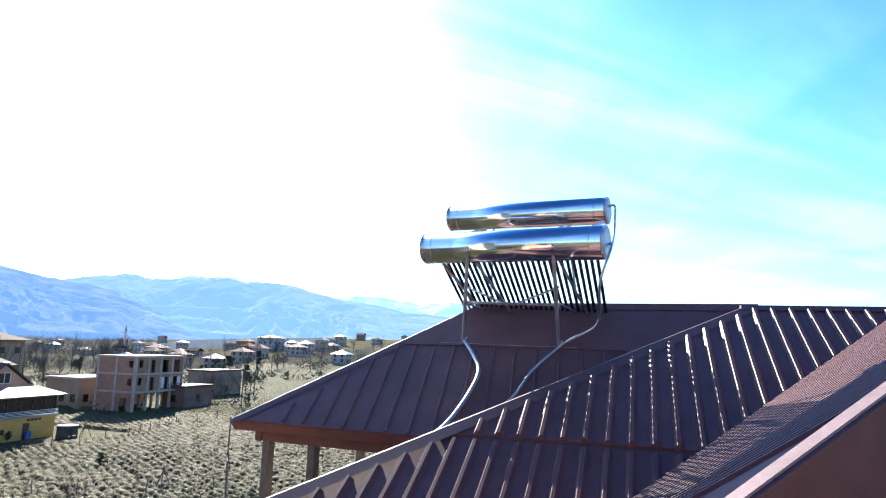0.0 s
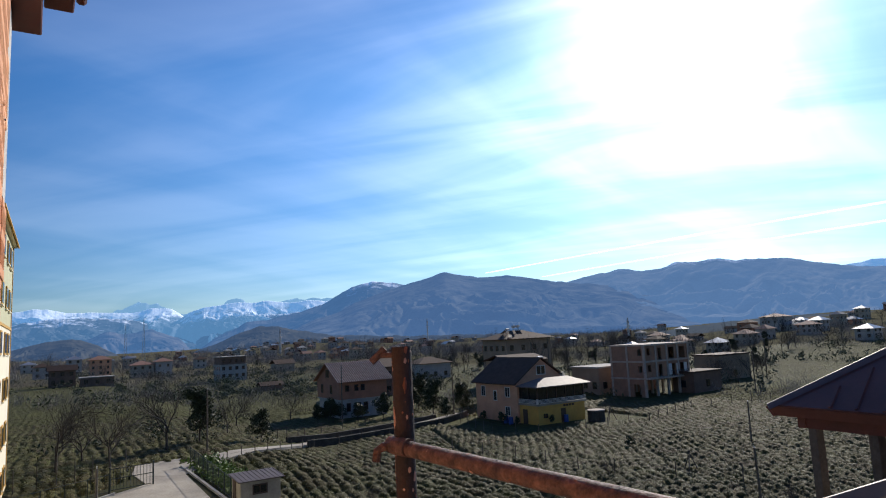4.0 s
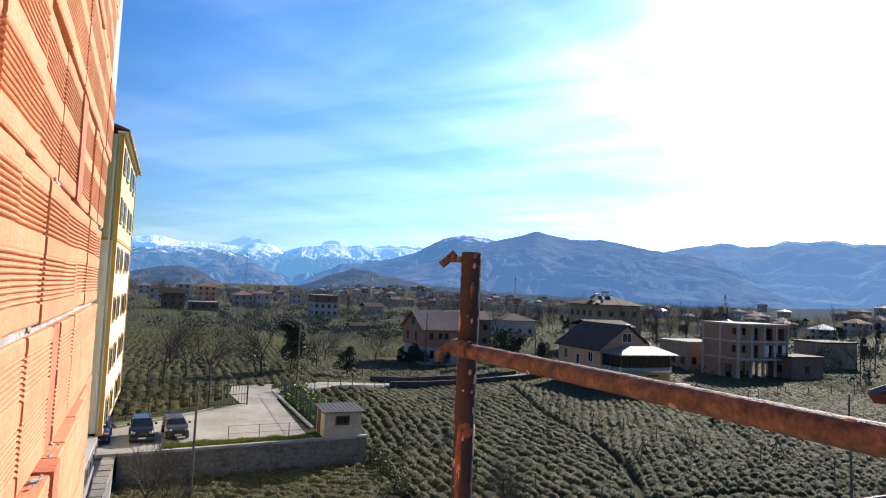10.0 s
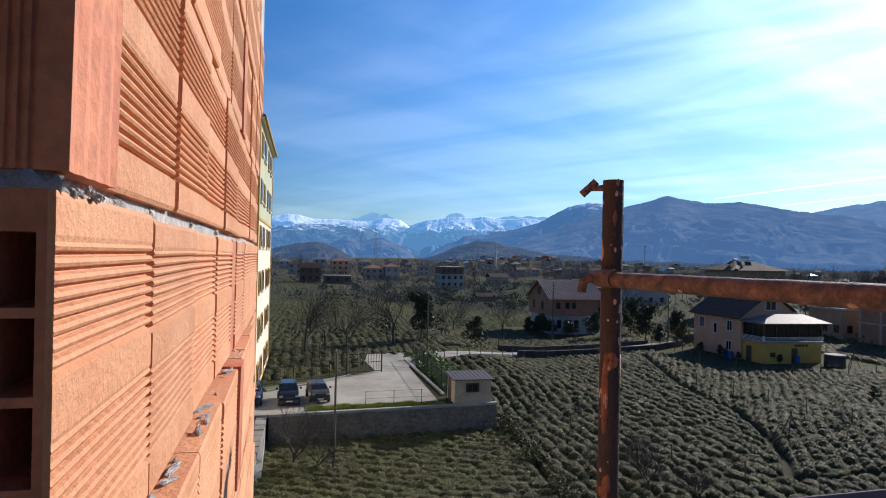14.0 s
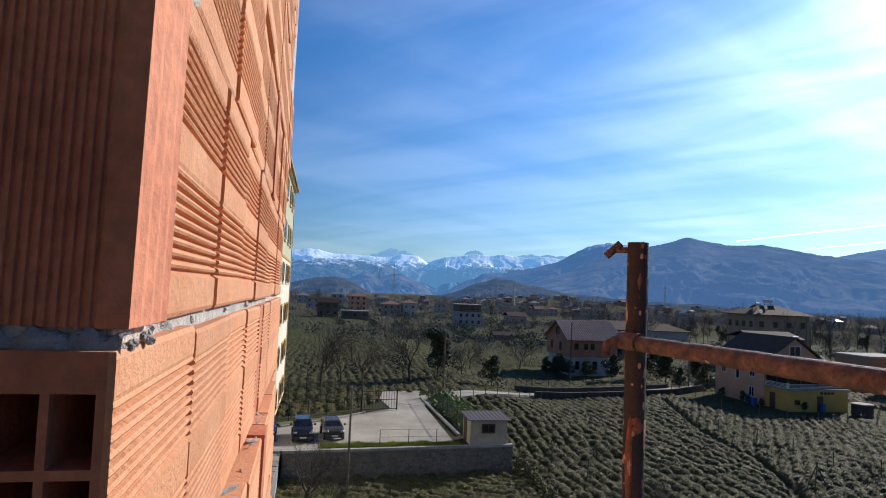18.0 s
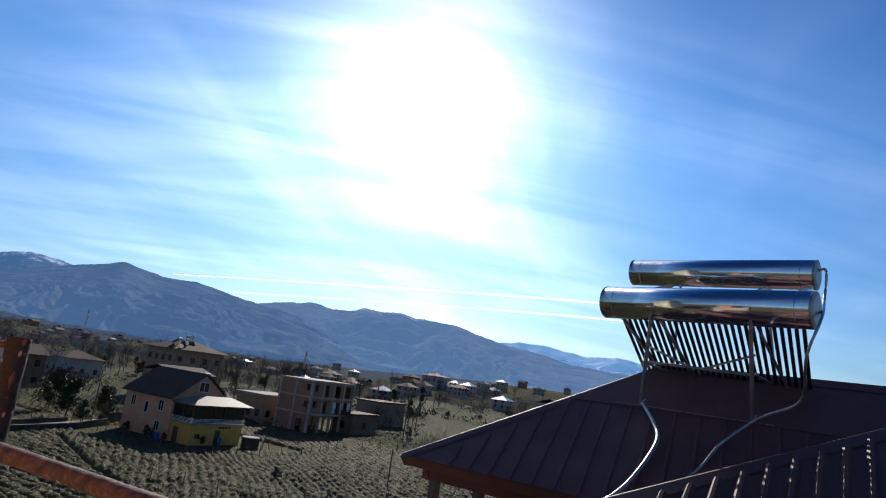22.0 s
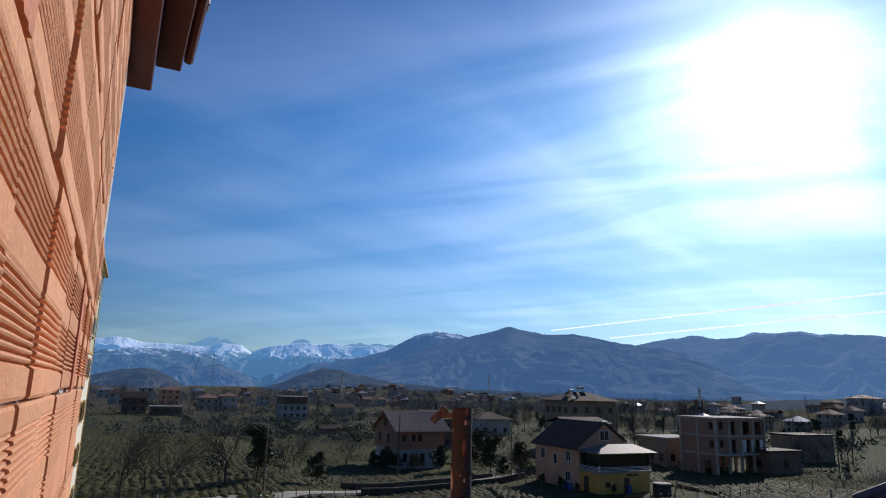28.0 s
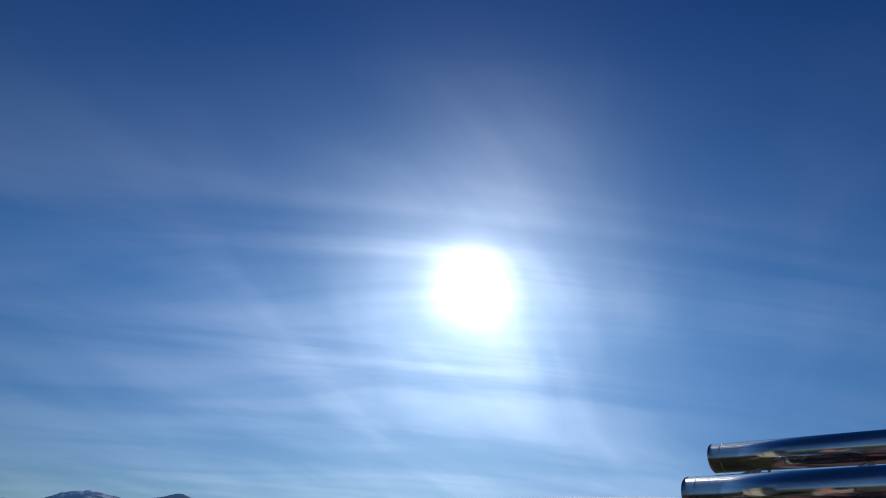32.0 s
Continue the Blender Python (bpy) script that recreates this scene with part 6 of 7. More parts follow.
def plain_house(x, y, w, d, h, wall_mat, roof_mat, roof="hip", rh=1.6, rows=2, cols=3, name="village_house", label="small two-storey village house with a hipped roof", z=None, over=0.6, grp="village houses"):
    z = ground_z(x, y) if z is None else z
    t = thing(name, label, "house", pose(x, y, z), grp)
    block(t, "wall", 0, w, 0, d, -1.0, h, wall_mat)
    if roof == "hip":
        part("roof", hip_roof(bmesh.new(), -over, w + over, -over, d + over, h + 0.06, rh), roof_mat, t)
    elif roof == "gable":
        part("roof", gable_roof(bmesh.new(), -over, w + over, -over, d + over, h - 0.1, rh, "x" if w > d else "y"), roof_mat, t)
    else:
        block(t, "roof", -0.25, w + 0.25, -0.25, d + 0.25, h + 0.004, h + 0.3, roof_mat)
    for r in range(rows):
        zz = 0.9 + r * h / rows
        for c in range(cols):
            bm = boxes(((c + 0.5) * w / cols - 0.5, (c + 0.5) * w / cols + 0.5, -0.05, 0.02, zz, zz + 1.2))
            part("window", bm, GLASS_DARK, t)
            bm = boxes((w - 0.02, w + 0.05, (c + 0.5) * d / cols - 0.5, (c + 0.5) * d / cols + 0.5, zz, zz + 1.2))
            part("window", bm, GLASS_DARK, t)
    return t


plain_house(-128, 90, 9, 13, 10.4, TAN, TILE_DARK, "hip", 1.9, 3, 4, "large_house", "large tan rendered house with a low hipped metal roof", 0.0, 0.9)
hb = thing("roof_heater", "solar heater with a white tank on the roof", "water heater", pose(-123.5, 96.5, 12.3))
bm = bmesh.new()
tube(bm, (-1.2, 0, 1.0), (1.2, 0, 1.0), 0.3, seg=12)
part("tank", bm, WHITE, hb)
part("stand", boxes((-1.0, -0.9, -0.1, 0.1, -0.1, 0.8), (0.9, 1.0, -0.1, 0.1, -0.1, 0.8), (-1.1, 1.1, 0.2, 1.6, 0.2, 0.3)), GALV, hb)
plain_house(-99, 70, 7, 8, 7.0, TAN, TILE_DARK, "gable", 1.0, 2, 2, "annex_house", "tan house with a low dark brown roof", 0.0, 0.5)
plain_house(-96, 88, 7, 9, 4.6, TAN, CONCRETE, "flat", 0, 1, 3, "low_shed", "long low grey concrete shed with a flat roof", 0.0)
blue = plain_house(-246, 55, 10, 9, 5.0, BLUE_GREY, CONCRETE, "flat", 0, 2, 4, "three_storey_house", "pale blue house with an unfinished brick top floor", 0.3)
block(blue, "top_wall", 0.2, 9.8, 0.2, 8.8, 5.304, 7.8, OLD_CLAY)
block(blue, "top_roof", -0.2, 10.2, -0.2, 9.2, 7.804, 8.05, CONCRETE)
for c in range(4):
    part("window", boxes((9.78, 9.86, 0.8 + c * 2.1, 1.7 + c * 2.1, 5.9, 7.1)), GLASS_DARK, blue)


def at(b, r):
    return -r * math.sin(radians(b)), r * math.cos(radians(b))


for b, r, w, d, h, wm, rm, rf, rows, cols, lab in (
        (89.0, 250, 5, 7.5, 5.2, OLD_CLAY, TILE_DARK, "gable", 2, 3, "brick village house with white balconies"),
        (87.0, 240, 5, 9.5, 2.7, OLD_CLAY, CONCRETE, "flat", 1, 3, "low unfinished brick house with a flat roof"),
        (81.9, 330, 7, 7, 6.5, FAR_WHITE, TILE_RED, "hip", 2, 2, "white village house with a red hipped roof"),
        (87.9, 345, 6, 6, 7.5, FAR_WHITE, TIN, "hip", 3, 2, "tall narrow white village house"),
        (90.0, 340, 7, 7, 5.0, FAR_WHITE, TILE_DARK, "hip", 2, 2, "white village house with a dark roof"),
        (86.4, 350, 7, 9, 7.5, PINK, TILE_RED, "hip", 3, 3, "pink rendered village house with three storeys"),
        (83.6, 330, 8, 9, 5.5, PLASTER, TILE_RED, "hip", 2, 3, "grey rendered village house with a red roof"),
        (72.9, 300, 8, 8, 3.4, PLASTER, TILE_DARK, "gable", 1, 2, "low grey farm building with a dark roof"),
        (61.6, 190, 8, 10, 4.4, FAR_WHITE, TILE_DARK, "hip", 1, 3, "low white village house with a dark hipped roof"),
        (66.2, 150, 9, 9, 6.2, OLD_CLAY, TILE_DARK, "gable", 2, 3, "brown village house behind the brick gable"),
        (32.6, 385, 10, 13, 8.2, FAR_WHITE, TILE_RED, "hip", 2, 3, "large white house with a broad red hipped roof"),
        (33.0, 300, 5, 6, 4.6, FAR_WHITE, TILE_RED, "hip", 1, 2, "small white annex with a shallow hipped roof"),
        (26.4, 262, 6, 6, 3.8, FAR_WHITE, TIN, "hip", 2, 2, "white cottage with a pale pyramid roof"),
        (30.2, 310, 7, 7, 4.0, FAR_WHITE, TILE_RED, "hip", 2, 3, "white village house with a red roof"),
        (22.5, 250, 9, 9, 5.6, FAR_WHITE, TILE_DARK, "gable", 2, 3, "white house with a dark gabled roof"),
        (43.3, 225, 5, 5, 5.2, PLASTER, TIN, "hip", 3, 2, "tall grey house with a bright tin roof"),
        (39.4, 300, 7, 7, 5.0, PLASTER, TILE_RED, "hip", 3, 3, "grey house with a wide red roof"),
        (36.7, 250, 5.5, 6, 4.2, PLASTER, TIN, "hip", 2, 2, "grey village house with a tin roof"),
        (34.6, 285, 6, 7, 4.6, PLASTER, TILE_RED, "hip", 2, 2, "grey village house with a red roof")):
    x, y = at(b, r)
    plain_house(x, y, w, d, h, wm, rm, rf, 1.7, rows, cols, "village_house", lab)
hr = random.Random(17)
walls, roofs = (FAR_WHITE, PLASTER, FAR_WHITE, PLASTER, RED_CLAY, RED_CLAY), (TILE_RED, TILE_DARK, TILE_DARK, TIN, CONCRETE)
for i in range(112):
    b, r = hr.uniform(20, 91), hr.uniform(400, 800)
    if i % 2:
        b, r = hr.gauss(68, 6), hr.uniform(480, 980)
    elif i % 5 == 0:
        b, r = hr.uniform(18, 42), hr.uniform(330, 470)
    x, y = at(b, r)
    w = hr.uniform(5, 9)
    plain_house(x, y, w, hr.uniform(5, 8), hr.choice((3.2, 5.0, 6.5)), hr.choice(walls), hr.choice(roofs), hr.choice(("hip", "hip", "gable")), 1.8, 2, 2, "village_house", "distant village house on the hillside", None, 0.7, "hillside houses")
for b, r, h in ((72.1, 640, 24), (59.6, 900, 34), (42.6, 520, 20)):
    x, y = at(b, r)
    t = thing("minaret", "slim white minaret among the village houses", "minaret", pose(x, y, ground_z(x, y)), "minarets")
    bm = bmesh.new()
    tube(bm, (0, 0, -2), (0, 0, h * 0.8), 0.9, 0.8, 10)
    part("shaft", bm, WHITE, t)
    part("balcony", tube(bmesh.new(), (0, 0, h * 0.62), (0, 0, h * 0.66), 1.5, 1.5, 10), WHITE, t)
    part("spire", tube(bmesh.new(), (0, 0, h * 0.8), (0, 0, h), 0.95, 0.03, 10), BLUE_GREY, t)
for b, r, h in ((83.9, 420, 26), (82.6, 430, 30)):
    x, y = at(b, r)
    t = thing("lattice_mast", "thin steel lattice mast", "mast", pose(x, y, ground_z(x, y)), "masts")
    bm = bmesh.new()
    for sx, sy in ((-1, -1), (1, -1), (1, 1), (-1, 1)):
        tube(bm, (sx, sy, -1), (sx * 0.15, sy * 0.15, h), 0.07, 0.05, 4)
    for k in range(8):
        s, z = 1 - 0.85 * k / 8, h * k / 8
        tube(bm, (-s, -s, z), (s, s, z + h / 8), 0.04, 0.04, 4)
        tube(bm, (s, -s, z), (-s, s, z + h / 8), 0.04, 0.04, 4)
    part("lattice", bm, GALV, t)

# ---- outbuildings and small things round the houses ----
plain_house(-80.2, 97.4, 4.5, 7.5, 3.4, OLD_CLAY, TILE_DARK, "flat", 0, 1, 1, "low_outbuilding", "low brown outbuilding with a flat dark roof", 0.0)
plain_house(-91.5, 118.3, 6.0, 10.3, 5.1, TAN, TILE_DARK, "flat", 0, 1, 1, "blank_house", "blank tan-rendered house with a flat dark roof", 0.0)
plain_house(-172.0, 49.5, 3.5, 5.5, 1.3, OLD_CLAY, TILE_DARK, "gable", 0.9, 0, 0, "field_shed", "long low brown shed among shrubs", 0.2, 0.4)


def small_heater(x, y, z, rz, label):
    """A roof-top solar heater: white tank, sloping collector and a steel stand."""
    t = thing("roof_heater", label, "water heater", pose(x, y, z, 0, 0, rz), "roof heaters")
    part("tank", tube(bmesh.new(), (-0.95, 0, 1.05), (0.95, 0, 1.05), 0.24, seg=14), WHITE, t, smooth=False)
    part("collector", slab(bmesh.new(), [(-0.9, -1.35, 0.12), (0.9, -1.35, 0.12), (0.9, -0.15, 0.92), (-0.9, -0.15, 0.92)], 0.07), GLASS_DARK, t)
    for sx in (-0.85, 0.85):
        part("leg", tube(bmesh.new(), (sx, 0.1, -0.6), (sx, 0.1, 0.85), 0.03, seg=6), GALV, t)
        part("leg", tube(bmesh.new(), (sx, -1.3, -0.6), (sx, -1.3, 0.14), 0.03, seg=6), GALV, t)
    return t


small_heater(VX + 6.4, VY + 7.0, 7.1, -60, "small solar heater with a white tank on the dark roof")
small_heater(-121.5, 92.5, 11.6, -60, "solar heater with a white tank on the tan house")

# round cistern and the leaning poles beside it
cistern = thing("water_cistern", "round grey concrete cistern with a pale lid", "cistern", pose(-64.6, 62.9, 0.0))
bm = bmesh.new()
tube(bm, (0, 0, -0.2), (0, 0, 1.35), 1.15, 1.10, 20)
part("drum", bm, DARK_STONE, cistern)
bm = bmesh.new()
tube(bm, (0, 0, 1.352), (0, 0, 1.44), 1.18, 1.12, 20)
part("lid", bm, FRAME_CONCRETE, cistern)
for x, y in ((-64.0, 64.9), (-36.7, 45.7), (-38.6, 34.0)):
    rack = thing("pole_tripod", "leaning tripod of weathered wooden poles", "tripod", pose(x, y, 0.0), "pole tripods")
    for k in range(3):
        a = 2.1 * k + x
        part("pole", tube(bmesh.new(), (0.75 * math.cos(a), 0.75 * math.sin(a), -0.1), (-0.08 * math.cos(a), -0.08 * math.sin(a), 1.75), 0.05, 0.035, 6), POST, rack)

# satellite dishes
for x, y, z, rz in ((-119.0, 91.5, 10.6, 30), (VX + 9.9, VY + 8.2, 5.3, 20)):
    dish = thing("satellite_dish", "white satellite dish on a house", "satellite dish", pose(x, y, z, 0, 0, rz), "satellite dishes")
    bm = bmesh.new()
    rings = []
    for r, d in ((0.02, 0.0), (0.22, 0.03), (0.42, 0.11)):
        rings.append([bm.verts.new((r * math.cos(k * 0.524), -d - 0.2, r * math.sin(k * 0.524) + 0.5)) for k in range(12)])
    for a, b in zip(rings, rings[1:]):
        for k in range(12):
            bm.faces.new((a[k], a[(k + 1) % 12], b[(k + 1) % 12], b[k]))
    bmesh.ops.solidify(bm, geom=bm.faces[:], thickness=0.02)
    part("bowl", bm, WHITE, dish)
    part("mast", tube(bmesh.new(), (0, 0, -0.4), (0, -0.15, 0.5), 0.03, seg=6), GALV, dish)

# trees and shrubs between these buildings
for x, y, k, s in ((-80.1, 110.3, 0, 0.9), (-82.5, 124.0, 1, 1.0), (-77.5, 112.5, 2, 0.7)):
    put(fruit[k], x, y, s, x * 31 % 360)
for x, y, k, s in ((-83.5, 108.5, 0, 0.45), (-78.0, 107.2, 1, 0.5), (-84.0, 115.0, 1, 0.6), (-70.0, 108.0, 1, 0.4), (-90.0, 76.0, 1, 0.6), (-88.0, 79.5, 0, 0.4)):
    put(evg[k], x, y, s, x * 17 % 360)

# ---- yard on the raised ground ----
PZ = 1.92
bm = bmesh.new()
prism(bm, [(-41.75, -4.0), (-42.0, -0.9), (-43.45, 14.15), (-66.0, 14.4), (-66.2, 7.4), (-59.6, 6.9), (-56.0, 4.2), (-53.6, 0.4), (-51.2, -4.0)], "z", -0.4, PZ - 0.03)
tagged(link_bm("yard_ground", bm, SOIL), "raised dark earth ground round the yard", "ground", kind="structure")
bm = bmesh.new()
prism(bm, [(-41.5, -4.0), (-41.6, -0.95), (-41.95, -0.85), (-42.2, 1.35), (-43.45, 1.7), (-43.6, 10.3), (-62.3, 10.9), (-66.5, 11.9), (-66.0, 8.0), (-61.5, 7.2), (-56.2, 7.6), (-54.2, 5.2), (-51.4, 2.4), (-48.7, -1.0), (-47.4, -4)], "z", PZ - 0.2, PZ + 0.02)
tagged(link_bm("yard_pavement", bm, PALE_CONCRETE), "pale concrete parking yard and drive", "pavement", kind="structure")
# road
bm = bmesh.new()
edge = []
for i, (x, y) in enumerate(ROAD):
    nx, ny = ROAD[min(i + 1, len(ROAD) - 1)]
    px_, py_ = ROAD[max(i - 1, 0)]
    d = Vector((nx - px_, ny - py_, 0)).normalized()
    sd = Vector((-d.y, d.x, 0)) * (1.45 if i < 5 else 1.1)
    zz = PZ + 0.032 if i < 2 else ground_z(x, y) + (0.26 if i < 4 else 0.22)
    edge.append([Vector((x - sd.x, y - sd.y, zz)), Vector((x + sd.x, y + sd.y, zz))])
for (a, b), (c, d) in zip(edge, edge[1:]):
    slab(bm, [b, d, c, a], 0.25)
tagged(link_bm("road", bm, PALE_CONCRETE), "narrow pale concrete village road", "road", kind="structure")

# grass verges of the yard and the kerb under its fence
bm = bmesh.new()
prism(bm, [(-42.02, 1.35), (-43.4, 1.7), (-43.55, 10.5), (-42.95, 10.5)], "z", PZ - 0.2, PZ + 0.03)
prism(bm, [(-48.8, -1.2), (-51.5, 2.35), (-54.2, 5.1), (-54.9, 5.2), (-52.2, 1.6), (-50.4, -1.6)], "z", PZ - 0.2, PZ + 0.0)
tagged(link_bm("grass_verge", bm, GRASS_NEAR), "strips of bright green grass beside the parking yard", "grass", kind="structure")
bm = bmesh.new()
for (xa, ya), (xb, yb) in (((-48.6, -1.3), (-51.45, 2.38)), ((-51.45, 2.38), (-54.2, 5.16))):
    slab(bm, [(xa, ya, PZ - 0.05), (xb, yb, PZ - 0.05), (xb, yb, PZ + 0.14), (xa, ya, PZ + 0.14)], 0.14)
tagged(link_bm("yard_kerb", bm, CONCRETE), "low concrete kerb along the grass verge", "kerb", kind="structure")

# retaining wall of rubble, with a concrete coping
rw = thing("retaining_wall", "rubble stone retaining wall with a concrete coping", "wall", kind="structure")
P0, P1 = Vector((-41.5, -0.9, 0)), Vector((-43.05, 14.2, 0))
dirw = (P1 - P0).normalized()
nrm = Vector((dirw.y, -dirw.x, 0))
LEN = (P1 - P0).length
bm = bmesh.new()
slab(bm, [P0 - nrm * 0.35 - Vector((0, 0, 0.4)), P1 - nrm * 0.35 - Vector((0, 0, 0.4)), P1 - nrm * 0.35 + Vector((0, 0, PZ - 0.05)), P0 - nrm * 0.35 + Vector((0, 0, PZ - 0.05))], 0.30)
part("wall_core", bm, STONE, rw)
sr = random.Random(3)
stone_meshes = []
for i in range(8):
    b_ = bmesh.new()
    bmesh.ops.create_icosphere(b_, subdivisions=1, radius=0.5)
    for v in b_.verts:
        v.co *= 1 + 0.35 * noise.noise(v.co * 2.2 + Vector((i * 5, 0, 0)))
        v.co.x = max(-0.42, min(0.42, v.co.x * 1.25))
        v.co.z = max(-0.40, min(0.40, v.co.z * 1.2))
    me = bpy.data.meshes.new("stone")
    b_.to_mesh(me)
    b_.free()
    me.materials.append(STONE)
    stone_meshes.append(me)
ang = math.degrees(math.atan2(dirw.y, dirw.x))
z = 0.05
while z < 1.72:
    h = sr.uniform(0.22, 0.34)
    s = sr.uniform(0, 0.3)
    while s < LEN - 0.2:
        w = sr.uniform(0.3, 0.62)
        c = P0 + dirw * (s + w / 2) + Vector((0, 0, z + h / 2)) - nrm * 0.105
        ob = new("stone", sr.choice(stone_meshes))
        ob.parent = rw
        ob.matrix_basis = pose(c.x, c.y, c.z, 0, sr.uniform(-8, 8), ang) @ Matrix.Diagonal((w * 1.10, 0.24, h * 1.12, 1))
        s += w
    z += h
bm = bmesh.new()
slab(bm, [P0 + nrm * 0.06 + Vector((0, 0, PZ - 0.10)), P1 + nrm * 0.06 + Vector((0, 0, PZ - 0.10)), P1 - nrm * 0.24 + Vector((0, 0, PZ - 0.10)), P0 - nrm * 0.24 + Vector((0, 0, PZ - 0.10))], 0.16)
part("coping", bm, CONCRETE, rw)
# broken concrete ramp between the wall and the apartment house
st = thing("garden_ramp", "broken pale concrete ramp beside the stone wall", "ramp", kind="structure")
rr_ = random.Random(6)
n = 11
for i in range(n):
    u0, u1 = i / n, (i + 1) / n - 0.012
    xa, xb = -41.80 + 7.4 * u0, -41.80 + 7.4 * u1
    za, zb = 1.93 - 1.45 * u0 - rr_.uniform(0, 0.06), 1.93 - 1.45 * u1 - rr_.uniform(0, 0.06)
    ra, rb = -0.98 - 0.60 * u0 + rr_.uniform(-0.05, 0.05), -0.98 - 0.60 * u1 + rr_.uniform(-0.05, 0.05)
    la, lb = -1.62 - 0.55 * u0 + rr_.uniform(-0.07, 0.07), -1.62 - 0.55 * u1 + rr_.uniform(-0.07, 0.07)
    part("broken_slab", slab(bmesh.new(), [(xa, ra, za), (xb, rb, zb), (xb, lb, zb), (xa, la, za)], 0.24), PALE_CONCRETE, st)
bm = bmesh.new()
prism(bm, [(-41.8, -0.4), (-34.2, -0.4), (-34.2, 0.20), (-41.8, 1.66)], "y", -4.2, -1.06)
part("ramp_bed", bm, CONCRETE, st)

# hut
hut = thing("hut", "small plastered hut with a lean-to red-brown roof", "hut", pose(-45.3, 11.25, PZ))
bm = bmesh.new()
prism(bm, [(0, -0.1), (2.1, -0.1), (2.1, 1.60), (0, 1.74)], "y", 0.0, 2.55)
part("wall", bm, mat("cream_hut_plaster", (0.50, 0.42, 0.32), 0.92, 0, 0.25, 1.5, 0.2, 14), hut)
bm = bmesh.new()
slab(bm, [(2.35, -0.2, 1.60), (2.35, 2.8, 1.60), (-0.25, 2.8, 1.77), (-0.25, -0.2, 1.77)], 0.05)
hr_ = part("roof", bm, mat("plum_sheet_roof", (0.105, 0.078, 0.074), 0.6, 0, 0.25, 3, 0.2, 40), hut)
for i in range(11):
    y = -0.15 + i * 0.29
    bm = bmesh.new()
    seam(bm, Vector((2.34, y, 1.65)), Vector((-0.24, y, 1.82)), Vector((0, 1, 0)), 0.022, 0.04, 0.02)
    part("roof_rib", bm, hr_.data.materials[0], hr_)
window_part(hut, "e", 0.75, 0.75, 0.95, 0.62, 2.1, 2.55, WOOD_DARK)
block(hut, "door", 0.3, 1.05, -0.04, 0.0, -0.05, 1.55, WOOD_DARK)

# fences
def fence(name, label, pts, gap, h, post_r, post_mat, rails=(0.5, 0.95), z=None, rail_r=0.02, mesh_bars=0):
    f = thing(name, label, "fence")
    for (x0, y0), (x1, y1) in zip(pts, pts[1:]):
        ln = math.hypot(x1 - x0, y1 - y0)
        n = max(1, round(ln / gap))
        for i in range(n + 1):
            x, y = x0 + (x1 - x0) * i / n, y0 + (y1 - y0) * i / n
            zz = ground_z(x, y) if z is None else z
            bm = bmesh.new()
            k = (math.sin(x * 7.1 + y * 3.3) if post_mat is POST else 0)
            tube(bm, (x, y, zz - 0.3), (x + 0.05 * k, y + 0.04 * k, zz + h * (1 + 0.12 * k)), post_r, post_r * 0.85, 6)
            part("post", bm, post_mat, f)
        for r in rails:
            za, zb = (ground_z(x0, y0), ground_z(x1, y1)) if z is None else (z, z)
            bm = bmesh.new()
            tube(bm, (x0, y0, za + h * r), (x1, y1, zb + h * r), rail_r, rail_r, 5)
            part("rail", bm, post_mat if rail_r > 0.012 else DARK_STEEL, f)
        if mesh_bars:
            m = round(ln / mesh_bars)
            for i in range(m):
                x, y = x0 + (x1 - x0) * i / m, y0 + (y1 - y0) * i / m
                part("bar", tube(bmesh.new(), (x, y, z + 0.08), (x, y, z + h * 0.95), 0.008, 0.008, 4), post_mat, f)
    return f


fence("wire_fence", "low steel fence with thin posts on the wall", [(-43.2, 5.2), (-43.6, 10.9)], 1.9, 1.0, 0.025, DARK_STEEL, (0.5, 0.97), PZ, 0.010)
fence("yard_fence", "dark green steel fence round the yard", [(-50.2, -2.2), (-54.8, 4.9)], 1.7, 1.35, 0.035, DARK_STEEL, (0.1, 0.97), PZ, 0.020, 0.36)
fence("hedge_fence", "dark steel fence with climbing greenery", [(-46.2, 11.4), (-62.6, 12.0)], 2.0, 1.5, 0.035, DARK_STEEL, (0.1, 0.95), PZ, 0.018, 0.2)
fence("post_fence", "tall thin post and wire fence behind the yard", [(-58.5, -4.0), (-60.5, 0.5), (-63.6, 7.0)], 1.6, 2.2, 0.04, POST, (0.35, 0.65, 0.95), None, 0.006)
gate = thing("gate", "open dark green steel gate", "gate")
GA, GB = Vector((-55.2, 5.0, PZ)), Vector((-55.8, 8.0, PZ))
for p in (GA, GB):
    part("gate_post", tube(bmesh.new(), p - Vector((0, 0, 0.1)), p + Vector((0, 0, 1.75)), 0.06, 0.06, 8), DARK_STEEL, gate)
for hgt in (0.12, 0.9, 1.6):
    part("gate_rail", tube(bmesh.new(), GA + Vector((0, 0, hgt)), GB + Vector((0, 0, hgt)), 0.03, 0.03, 6), DARK_STEEL, gate)
for i in range(1, 13):
    p = GA.lerp(GB, i / 13)
    part("gate_bar", tube(bmesh.new(), p + Vector((0, 0, 0.12)), p + Vector((0, 0, 1.6)), 0.016, 0.016, 5), DARK_STEEL, gate)
fence("road_fence", "low pale posts along the village road", [(-62.8, 15.2), (-66.4, 20.0), (-71.6, 25.4)], 2.2, 1.0, 0.045, POST, (0.6,), None, 0.008)
